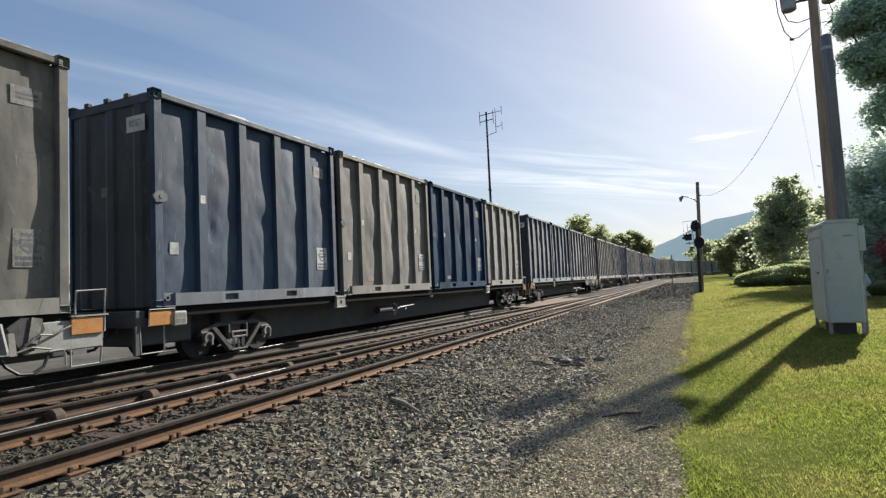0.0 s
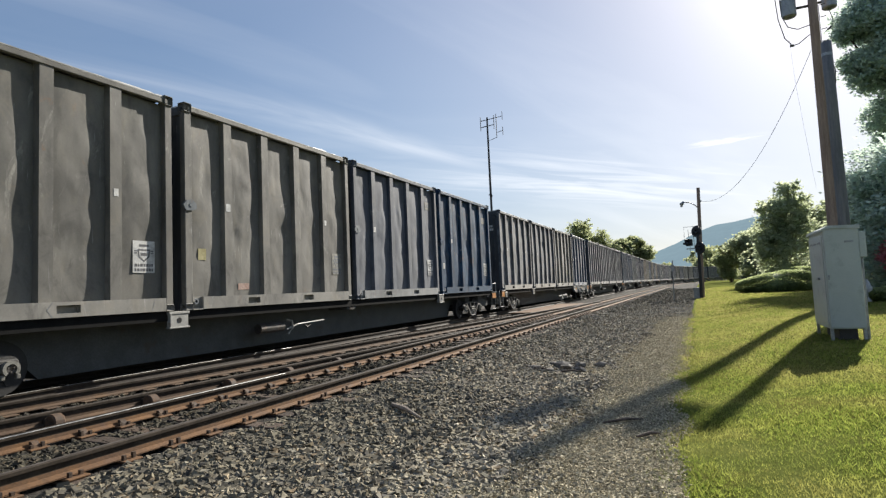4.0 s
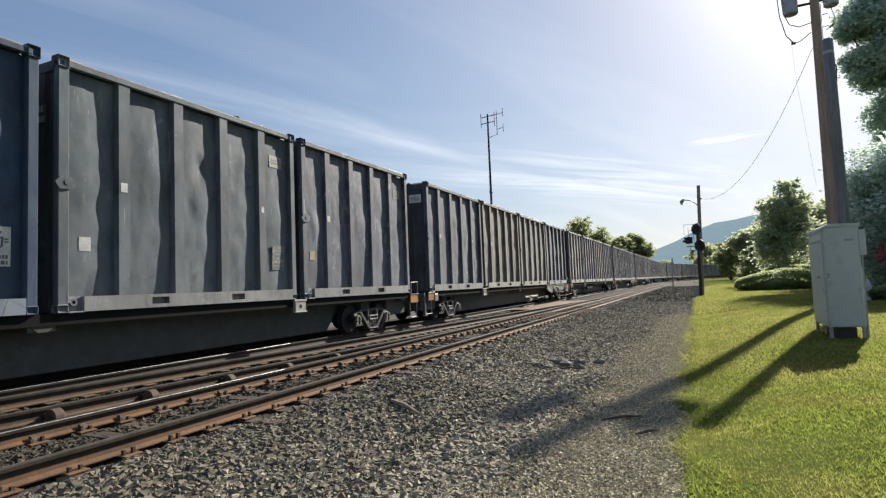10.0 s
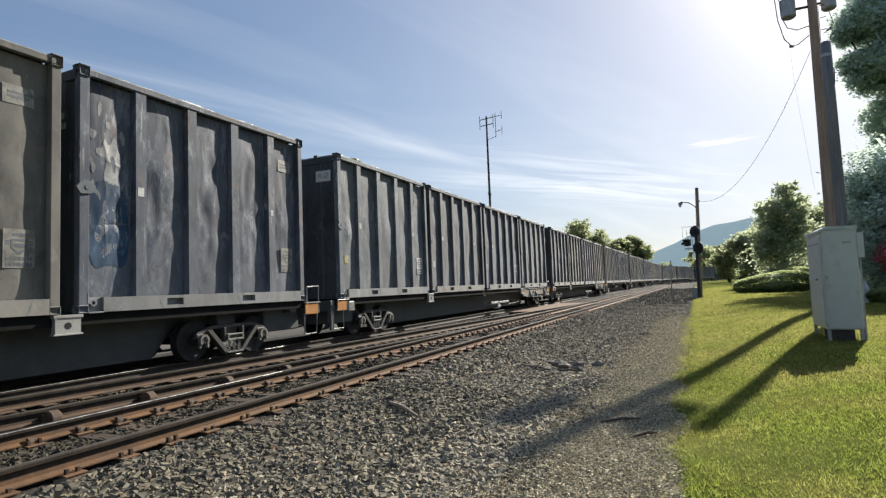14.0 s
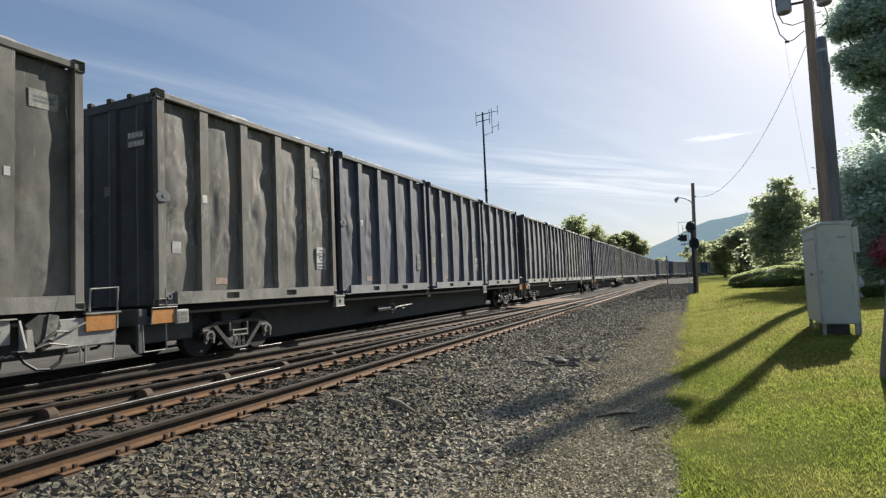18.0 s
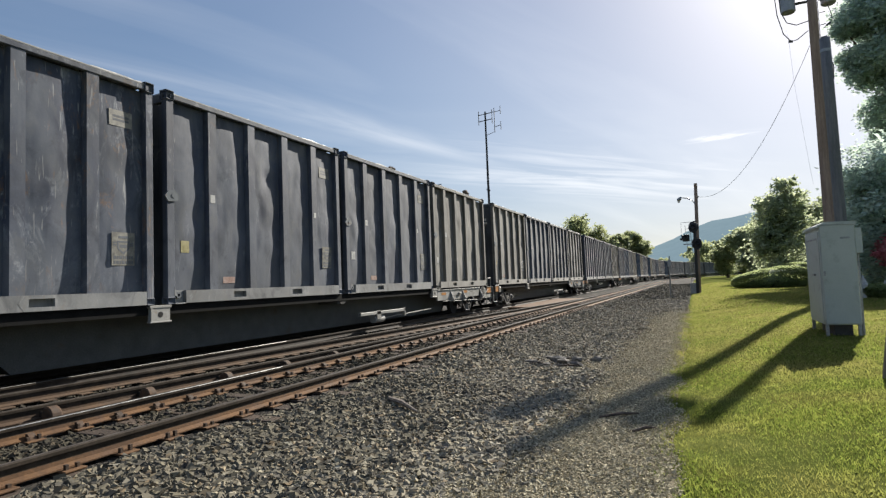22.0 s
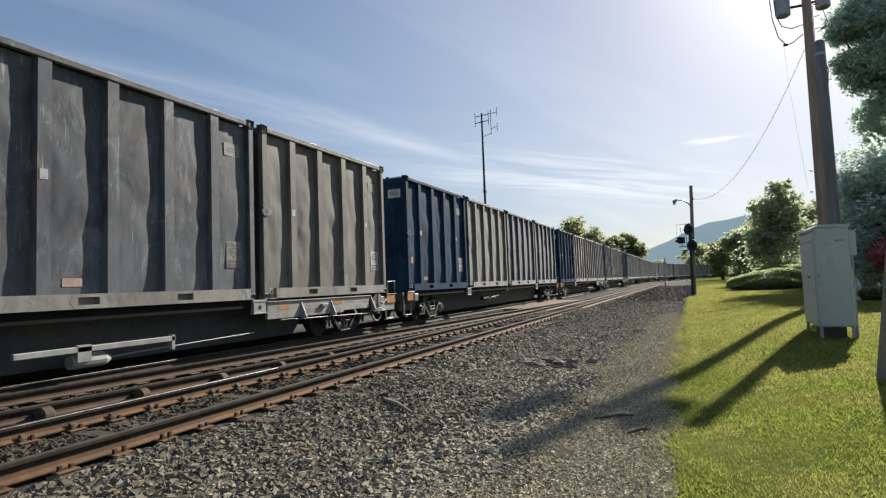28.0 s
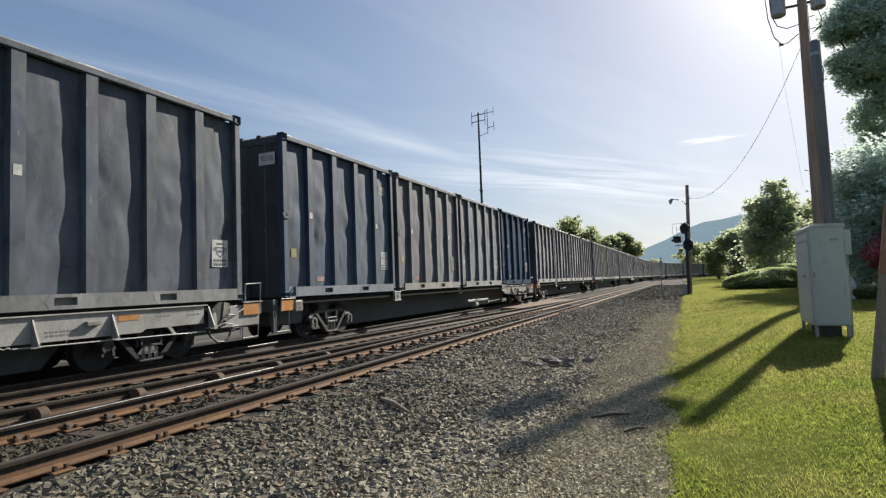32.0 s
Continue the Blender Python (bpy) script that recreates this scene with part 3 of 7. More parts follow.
def make_ground():
    xs = [-3000, -1200, -500, -200, -80, -40, -24, -18] + [-12 + i * 0.6 for i in range(45)] + [16, 20, 28, 40, 70, 140, 300, 700, 1500, 3000]
    ys = [-3000, -800, -200, -60, -20] + [-8 + i * 0.8 for i in range(60)] + [42, 48, 56, 66, 80, 100, 130, 170, 220, 300, 420, 600, 900, 1500, 4800]
    verts, faces = [], []
    for y in ys:
        for x in xs:
            near = 0.02 if abs(x) < 20 and abs(y) < 60 else 0.0
            verts.append((x, y, lawn_height(x, y) + near * noise.noise(Vector((x * 0.9, y * 0.9, 0)))))
    n = len(xs)
    for i in range(len(ys) - 1):
        for j in range(n - 1):
            a = i * n + j
            faces.append((a, a + 1, a + n + 1, a + n))
    g = part("ground", raw_mesh("ground", verts, faces, True), M_GRASS)
    tagged(g, "mown green lawn with drier yellow patches", "lawn", kind="structure")
    # bed of broken stone: far shoulder, both tracks, near shoulder, gravel margin
    prof = [(-75.0, -0.75), (-70.0, -0.58), (-15.5, -0.55), (-9.0, -0.50), (-6.0, -0.48), (-4.0, -0.40), (-2.6, -0.24), (-1.5, -0.215), (0, -0.21), (1.5, -0.215), (2.4, -0.24), (3.1, -0.22), (4.65, -0.215), (5.9, -0.22), (6.5, -0.235),
            (7.0, -0.27), (7.5, -0.315), (8.0, -0.335), (8.6, -0.335), (9.2, -0.33), (9.8, -0.33), (10.15, -0.34), (10.4, -0.40)]
    cut = [k for k, (u, z) in enumerate(prof) if abs(u) == 1.5]
    for a, b, mat, label in ((0, cut[0], M_BALLAST, "grey crushed stone shoulder beyond the train"), (cut[0], cut[1], M_BEDSHADE, "stone bed under the train's track, darkened as the train's shadow"),
                             (cut[1], len(prof) - 1, M_BALLAST, "grey crushed stone bed under the near track")):
        v, f = strip(prof[a:b + 1], STEPS, 0.022)
        tagged(part("track_bed", raw_mesh("track_bed", v, f, True), mat), label, "gravel", kind="structure")
    v, f = strip([(-5.0, -0.47), (-6.2, -0.462), (-9.0, -0.475), (-15.5, -0.52), (-38.0, -0.545), (-38.5, -0.60)], STEPS, 0.0)
    yard = part("gravel_yard", raw_mesh("gravel_yard", v, f, True), M_PALE)
    tagged(yard, "pale sunlit gravel yard beyond the train", "gravel", kind="structure")
    verts, faces = [], []
    ys = [-6 + 0.1 * i for i in range(300)] + [24 + 0.4 * i for i in range(75)]
    for y in ys:
        w = 0.5 * noise.noise(Vector((1, y * 0.5, 3))) + 0.25 * noise.noise(Vector((5, y * 1.9, 3)))
        k = 1 - min(1, max(0, (y - 12) / 40)) * 0.6
        e = 0.2 * min(1, max(0, (8 - y) / 4))
        e += 0.13 * noise.noise(Vector((2, y * 1.3, 7))) + 0.10 * noise.noise(Vector((4, y * 4.1, 7)))
        row = [(-1.95 * k + w, -0.352), (-1.6 * k + w * 0.8, -0.322), (-1.1 * k + w * 0.4, -0.312), (-0.7, -0.314), (-0.45 + e, -0.325), (-0.28 + e, -0.40)]
        drop = 0.09 * min(1, max(0, (y - 28) / 16))
        verts += [(x, y, z - drop + (0.012 * noise.noise(Vector((x * 3, y * 2.2, 0))) if 0 < j < 5 else 0)) for j, (x, z) in enumerate(row)]
    for i in range(len(ys) - 1):
        for j in range(5):
            a = i * 6 + j
            faces.append((a, a + 1, a + 7, a + 6))
    rim = part("gravel_margin", raw_mesh("gravel_margin", verts, faces, True), M_MARGIN)
    tagged(rim, "trodden tan gravel with dry straw along the lawn", "gravel", kind="structure")


make_ground()

NEAR = 4.65                    # centre of the near track, to the right of the train's track
RAILS = {"A": NEAR + 0.72, "B": NEAR - 0.735}


def rail_profile(u):
    """Foot and web on the two sides, the head's outline, and its worn band."""
    h = 0.17
    return [(u - 0.070, -h), (u - 0.070, -h + 0.012), (u - 0.014, -h + 0.035), (u - 0.010, -0.098)], \
           [(u + 0.010, -0.098), (u + 0.014, -h + 0.035), (u + 0.070, -h + 0.012), (u + 0.070, -h)], \
           [(u - 0.010, -0.098), (u - 0.009, -0.046), (u - 0.036, -0.037), (u - 0.036, -0.008), (u - 0.026, 0.0), (u + 0.026, 0.0), (u + 0.036, -0.008), (u + 0.036, -0.037), (u + 0.009, -0.046), (u + 0.010, -0.098)], \
           [(u - 0.033, -0.003), (u - 0.024, 0.0015), (u, 0.0025), (u + 0.024, 0.0015), (u + 0.031, -0.001), (u + 0.036, -0.006)]


def make_rails():
    def drawn(prof, steps, slant):
        if slant is None:
            return strip(prof, steps)
        n = len(prof)
        v = [(XC + slant * s + u, s, z) for s in steps for u, z in prof]
        return v, [(i * n + j, i * n + j + 1, i * n + j + n + 1, i * n + j + n) for i in range(len(steps) - 1) for j in range(n - 1)]

    def rail(u, thing, shiny, slant=None, steps=STEPS, rust=M_RAIL):
        left, right, head, band = rail_profile(u)
        verts, faces = [], []
        for prof in (left, right):
            v, f = drawn(prof, steps, slant)
            faces += [tuple(i + len(verts) for i in q) for q in f]
            verts += v
        r = part("rail", raw_mesh("rail", verts, faces), rust, thing)
        part("rail_head", raw_mesh("rail_head", *drawn(head, steps, slant)), M_HEADRUST, r, "dull brown-grey rail head")
        # bright metal ends at shiny, so the material decides where the rail glints
        near_end = [s for s in steps if s <= shiny] if shiny else steps[:1]
        if shiny:
            part("running_band", raw_mesh("running_band", *drawn(band[3:6] if rust == M_RAIL else band[4:6], near_end, slant), True), M_SHINE, r, "worn running band, bright only where it glints")
        part("running_band", raw_mesh("running_band", *drawn(band[1:4], [s for s in steps if s >= near_end[-1]], slant), True), M_BAND, r, "dull running band")

    near, far, cross = new("near_track"), new("far_track"), new("crossover_track")
    tagged(near, "railway track with rusty rails on wooden ties", "railway track", kind="structure")
    tagged(far, "railway track that the freight train runs on", "railway track", kind="structure")
    tagged(cross, "slanting crossover rails between the two tracks", "railway track", kind="structure")
    rail(RAILS["A"], near, 0)
    rail(RAILS["B"], near, 9)
    rail(-0.75, far, 0, rust=M_DARKRAIL)
    rail(0.75, far, 14, rust=M_DARKRAIL)
    # the crossover: two rails that slant from the train's track to the near one
    steps = [-14, -8, -4, 0, 4, 8, 12, 16, 18.4]
    rail(2.62, cross, 0, 0.069, steps, M_OLDRAIL)
    rail(1.18, cross, 0, 0.069, steps + [24, 30, 36, 42], M_OLDRAIL)
    return near, far, cross


TRACK_NEAR, TRACK_FAR, TRACK_CROSS = make_rails()

# ---- the train ----
PITCH, CAR = 6.24, 26.282      # container to container, car to car
FRONT, MID = 2.864, 12.2       # middle of the first container and of the car, behind the car's leading end
LONG, WIDE, HIGH = 5.96, 2.55, 4.21
DECK = 1.143                   # underside of the containers over the rails
HALF = WIDE / 2
MESH = {}


def cached(key, make, *args, smooth=False):
    if key not in MESH:
        MESH[key] = mesh_of(make(*args), key.split(":")[0], smooth)
    return MESH[key]


def bulge(seed, wild):
    """How far the side sheet stands out at y, z: pushed out by its load between the posts, creased and dented."""
    rnd = random.Random(seed)
    dents = [(rnd.uniform(-2.9, 2.9), rnd.uniform(0.4, 4.0), rnd.uniform(0.08, 0.26), rnd.uniform(0.12, 0.45), rnd.uniform(-0.032, 0.022)) for _ in range(int(18 * wild))]
    creases = []
    for _ in range(int(13 * wild)):
        y, z, a, l = rnd.uniform(-2.9, 2.9), rnd.uniform(0.4, 4.0), rnd.uniform(-0.7, 0.7) + (math.pi / 2 if rnd.random() < 0.3 else 0), rnd.uniform(0.2, 0.7)
        creases.append((y, z, math.sin(a), math.cos(a), l, rnd.uniform(-0.026, 0.018)))
    flat = [rnd.uniform(0.3, 1.0) for _ in range(6)]

    def depth(y, z):
        u = (y + LONG / 2) / (LONG / 5)
        f = u - math.floor(u)
        belly = max(0.0, 1 - (2 * f - 1) ** 2)
        up = max(0.0, math.sin(math.pi * min(1, max(0, (z - 0.24) / (HIGH - 0.36))))) ** 0.6
        d = 0.042 * belly * flat[min(5, max(0, int(u)))]
        edge = belly ** 0.5
        d += edge * (0.024 * noise.noise(Vector((y * 0.9 + seed * 7, z * 0.7, seed))) + 0.015 * noise.noise(Vector((y * 2.3, z * 1.9 + seed * 3, 9))))
        d += edge * 0.014 * (0.35 - abs(noise.noise(Vector((y * 4.5 + seed, z * 1.4, 3 + seed))))) * wild
        for cy, cz, ry, rz, amp in dents:
            q = ((y - cy) / ry) ** 2 + ((z - cz) / rz) ** 2
            if q < 5:
                d += edge * amp * math.exp(-q)
        for cy, cz, sy, sz, l, amp in creases:
            along, off = (y - cy) * sy + (z - cz) * sz, abs((y - cy) * sz - (z - cz) * sy)
            if abs(along) < l and off < 0.25:
                d += edge * amp * math.exp(-off / 0.055) * (1 - (along / l) ** 2)
        return min(d * up, 0.112)
    return depth


def dented_side(seed, wild, ny=100, nz=46):
    """The sheet between the posts, in one piece from end to end."""
    depth = bulge(seed, wild)
    bm = bmesh.new()
    grid = []
    for i in range(ny + 1):
        y = -LONG / 2 + 0.06 + (LONG - 0.12) * i / ny
        grid.append([bm.verts.new((HALF - 0.135 + depth(y, z), y, z)) for z in (0.24 + (HIGH - 0.36) * k / nz for k in range(nz + 1))])
    for i in range(ny):
        for k in range(nz):
            bm.faces.new((grid[i][k], grid[i + 1][k], grid[i + 1][k + 1], grid[i][k + 1]))
    return bm


def rubbed(seed, wild, y0, y1, z0, z1, key, grain=3.0, keep=0.0):
    """A ragged patch of worn paint lying on the side sheet."""
    depth = bulge(seed, wild)
    n, m = max(4, int((y1 - y0) / 0.014)), max(4, int((z1 - z0) / 0.016))
    bm = bmesh.new()
    vs = {}
    for i in range(n):
        for k in range(m):
            f, g = (i + 0.5) / n * 2 - 1, (k + 0.5) / m * 2 - 1
            y, z = y0 + (y1 - y0) * (i + 0.5) / n, z0 + (z1 - z0) * (k + 0.5) / m
            if 0.75 - f * f * f * f - g * g + 1.1 * noise.noise(Vector((y * grain, z * grain * 0.55, key))) < 0.35 + keep:
                continue
            q = []
            for a, b in ((i, k), (i + 1, k), (i + 1, k + 1), (i, k + 1)):
                if (a, b) not in vs:
                    yy, zz = y0 + (y1 - y0) * a / n, z0 + (z1 - z0) * b / m
                    vs[a, b] = bm.verts.new((HALF - 0.135 + depth(yy, zz) + 0.004, yy, zz))
                q.append(vs[a, b])
            bm.faces.new(q)
    if not bm.faces:
        box(HALF - 0.13, HALF - 0.128, y0, y0 + 0.02, z0, z0 + 0.02, 0, bm)
    return bm


def flat_side():
    bm = bmesh.new()
    vs = [bm.verts.new((-HALF + 0.13, y, z)) for y, z in ((-LONG / 2 + 0.06, 0.2), (LONG / 2 - 0.06, 0.2), (LONG / 2 - 0.06, HIGH - 0.1), (-LONG / 2 + 0.06, HIGH - 0.1))]
    bm.faces.new(vs[::-1])
    return bm


def end_sheet(y, out):
    """An end wall with three shallow upright folds."""
    bm = bmesh.new()
    n = 26
    lo, hi = [], []
    for i in range(n + 1):
        x = -HALF + 0.1 + (WIDE - 0.2) * i / n
        d = 0.035 if (i // 3) % 3 == 1 else 0.0
        lo.append(bm.verts.new((x, y + out * d, 0.01)))
        hi.append(bm.verts.new((x, y + out * d, HIGH - 0.1)))
    for i in range(n):
        q = (lo[i], lo[i + 1], hi[i + 1], hi[i])
        bm.faces.new(q if out < 0 else q[::-1])
    return bm


def casting(x, y, z):
    """A corner block with an oval hole in its outer faces."""
    up = 0.03 if z > 1 else 0.0
    bm = box(x - 0.09, x + 0.09 + up / 3, y - 0.09 - up / 3, y + 0.09 + up / 3, z - 0.07 - up, z + 0.07 + up, 0.012)
    for f in [f for f in bm.faces if f.calc_area() > 0.012 and abs(f.normal.z) < 0.5]:
        r = bmesh.ops.inset_region(bm, faces=[f], thickness=0.042)
        bmesh.ops.translate(bm, vec=-f.normal * 0.05, verts=f.verts)
    return bm


def rib_shape(y):
    """A pressed upright post with slanted flanks."""
    o = HALF - 0.012
    return prism([(o - 0.15, y - 0.145), (o, y - 0.11), (o, y + 0.11), (o - 0.15, y + 0.145)], "z", 0.2, HIGH - 0.07)


def bottom_rail():
    """The lower side beam, with two fork openings let into it."""
    o = HALF + 0.012
    ys = [-LONG / 2 + 0.44, -1.25, -0.87, 0.75, 1.14, LONG / 2 - 0.18]
    zs = [0.01, 0.075, 0.205, 0.262]
    bm = bmesh.new()
    g = {(i, k): bm.verts.new((o, y, z)) for i, y in enumerate(ys) for k, z in enumerate(zs)}
    for i in range(5):
        for k in range(3):
            ring = [g[i, k], g[i + 1, k], g[i + 1, k + 1], g[i, k + 1]]
            if k == 1 and i in (1, 3):
                deep = [bm.verts.new(v.co - Vector((0.11, 0, 0))) for v in ring]
                for a, b in zip(range(4), (1, 2, 3, 0)):
                    bm.faces.new((ring[a], deep[a], deep[b], ring[b]))
                bm.faces.new(deep)
            else:
                bm.faces.new(ring)
    back = [bm.verts.new((o - 0.10, y, z)) for z in (zs[0], zs[-1]) for y in ys]
    for i in range(5):
        bm.faces.new((g[i, 0], back[i], back[i + 1], g[i + 1, 0]))
        bm.faces.new((g[i, 3], g[i + 1, 3], back[i + 7], back[i + 6]))
    for i in (0, 5):
        bm.faces.new([g[i, k] for k in range(4)] + [back[i + 6], back[i]])
    bmesh.ops.recalc_face_normals(bm, faces=bm.faces)
    return bm


def corner_gusset():
    """The set-back piece between the leading corner post and the lower beam, with a ledge at its foot."""
    y0, y1 = -LONG / 2 + 0.185, -LONG / 2 + 0.445
    bm = box(HALF - 0.12, HALF - 0.075, y0, y1, 0.02, 0.27)
    box(HALF - 0.12, HALF + 0.01, y0, y1, -0.005, 0.02, 0.004, bm)
    prism([(y0 - 0.02, 0.16), (y0 - 0.02, 0.34), (y0 + 0.05, 0.16)], "x", HALF - 0.02, HALF + 0.004, bm)
    return bm


def lashing_eye():
    y, z, bm = -LONG / 2 + 0.27, 0.17, bmesh.new()
    arc = [math.tau * k / 12 for k in range(12)]
    for a, b in zip(arc, arc[1:] + arc[:1]):
        prism([(y + r * math.cos(q), z + r * math.sin(q)) for r, q in ((0.062, a), (0.062, b), (0.03, b), (0.03, a))], "x", HALF - 0.09, HALF + 0.0, bm)
    bmesh.ops.recalc_face_normals(bm, faces=bm.faces)
    return bm


def lock_plate():
    """A hinge lug on the corner post: a six-sided plate with a boss."""
    y = -LONG / 2 + 0.17
    bm = prism([(y - 0.22, 2.13), (y - 0.15, 2.02), (y + 0.0, 2.03), (y + 0.11, 2.07), (y + 0.11, 2.18), (y + 0.0, 2.26), (y - 0.14, 2.23)], "x", HALF - 0.02, HALF + 0.028)
    tube([(HALF, y - 0.03, 2.14), (HALF + 0.036, y - 0.03, 2.14)], 0.045, 10, bm)
    return bm


def lid_shape(seed):
    """A loosely fitting cover, slightly domed, with a ragged bright edge."""
    rnd = random.Random(seed)
    bm = bmesh.new()
    rows = []
    n = 44
    for i in range(n + 1):
        y = -LONG / 2 + 0.1 + (LONG - 0.2) * i / n
        j = max(-0.02, rnd.uniform(-0.012, 0.012) + 0.035 * noise.noise(Vector((y * 0.8, seed * 4.3, 2))))
        rows.append([bm.verts.new((x, y, z)) for x, z in ((HALF - 0.03, HIGH - 0.02), (HALF - 0.04, HIGH + 0.024 + j), (HALF - 0.3, HIGH + 0.036 + j), (0, HIGH + 0.03),
                                                        (-HALF + 0.3, HIGH + 0.012), (-HALF + 0.02, HIGH + j), (-HALF + 0.005, HIGH - 0.035))])
    for a, b in zip(rows, rows[1:]):
        for k in range(6):
            bm.faces.new((a[k], b[k], b[k + 1], a[k + 1]))
    bm.faces.new(rows[0])
    bm.faces.new(rows[-1][::-1])
    bmesh.ops.recalc_face_normals(bm, faces=bm.faces)
    return bm


def plate_at(w, h):
    return box(-0.002, 0.003, -w / 2, w / 2, -h / 2, h / 2)


def emblem():
    """The outline of a shield under a short bar, between two wings of thin bars."""
    bm = bmesh.new()
    rim = [(-0.13, 0.13), (-0.12, 0.0), (0.0, -0.10), (0.12, 0.0), (0.13, 0.13)]
    for (a, b), (c, d) in zip(rim, rim[1:]):
        prism([(a, b), (c, d), (c * 0.74, d * 0.72 + 0.01), (a * 0.74, b * 0.72 + 0.01)], "x", 0.003, 0.005, bm)
    box(0.003, 0.005, -0.13, 0.13, 0.115, 0.145, 0, bm)
    box(0.003, 0.005, -0.07, 0.07, 0.02, 0.075, 0, bm)
    box(0.003, 0.005, -0.10, 0.10, 0.19, 0.235, 0, bm)
    for s_ in (-1, 1):
        for z in (0.07, 0.11):
            box(0.003, 0.005, min(s_ * 0.14, s_ * 0.20), max(s_ * 0.14, s_ * 0.20), z - 0.012, z + 0.012, 0, bm)
    return bm


def dashes(w, h, rows):
    """Rows of short uneven bars, as worn print looks from afar."""
    bm = bmesh.new()
    for i in range(rows):
        z, y, k = (i - (rows - 1) / 2) * h * 1.6, -w / 2, 0
        while y < w / 2 - 0.02:
            step = (0.035, 0.05, 0.028, 0.06)[(k + i) % 4]
            box(0.003, 0.005, y, min(w / 2, y + step), z - h / 2, z + h / 2, 0, bm)
            y += step + 0.016
            k += 1
    return bm


def dashes_at(y0, y1, z):
    """One row of worn print on the side sill of a flatcar."""
    bm, y, k = bmesh.new(), y0, 0
    while y < y1 - 0.02:
        step = (0.05, 0.07, 0.04, 0.09)[k % 4]
        box(1.2705, 1.2725, y, min(y1, y + step), z - 0.016, z + 0.016, 0, bm)
        y += step + 0.022
        k += 1
    return bm


def bars(w, h, rows):
    bm = bmesh.new()
    for i in range(rows):
        z = (i - (rows - 1) / 2) * h * 1.7
        box(0.003, 0.005, -w / 2, w / 2, z - h / 2, z + h / 2, 0, bm)
    return bm


# marks that single containers carry: (car, place): list of (material, y0, y1, z0, z1, grain, keep)
MARKS = {
    (4, 2): [("spray", -2.85, -2.35, 0.5, 1.25, 2, 0), ("spray", -1.6, -1.15, 0.9, 1.5, 2, 0), ("spray", 1.0, 1.55, 0.6, 1.4, 2, 0), ("spray", 2.0, 2.5, 0.5, 0.9, 2, 0)],
    (4, 3): [("scuff", 2.38, 2.50, 0.45, 2.9, 5.0, 0.0)],
    (5, 3): [("rust", 1.95, 2.6, 3.2, 3.95, 3.0, -0.05)],
    (18, 1): [("rust", -2.75, -2.3, 1.25, 2.0, 1.2, -0.3)],
    (2, 0): [("rust", -2.02, -1.86, 1.9, 2.4, 3, -0.2)],
    (8, 3): [("blue", -2.85, -1.9, 0.35, 2.4, 1.2, -0.35), ("scuff", -2.8, -2.0, 1.7, 3.9, 6.5, 0.34), ("scuff", -2.7, -2.1, 0.6, 2.2, 7.5, 0.36)],
}
SCRAPED = {(8, 3), (2, 0), (18, 1), (7, 1), (15, 3), (13, 0), (4, 0), (4, 1), (11, 0), (16, 2), (9, 0), (6, 3), (3, 3), (12, 0)}


def ribbon(pts, w):
    """A flat painted line on an upright side, w metres to each side of the points."""
    bm = bmesh.new()
    rows = []
    for i, p in enumerate(pts):
        d = Vector(pts[min(i + 1, len(pts) - 1)]) - Vector(pts[max(i - 1, 0)])
        n = Vector((0, -d.z, d.y)).normalized() * w
        rows.append((bm.verts.new(Vector(p) - n), bm.verts.new(Vector(p) + n)))
    for a, b in zip(rows, rows[1:]):
        bm.faces.new((a[0], b[0], b[1], a[1]))
    return bm


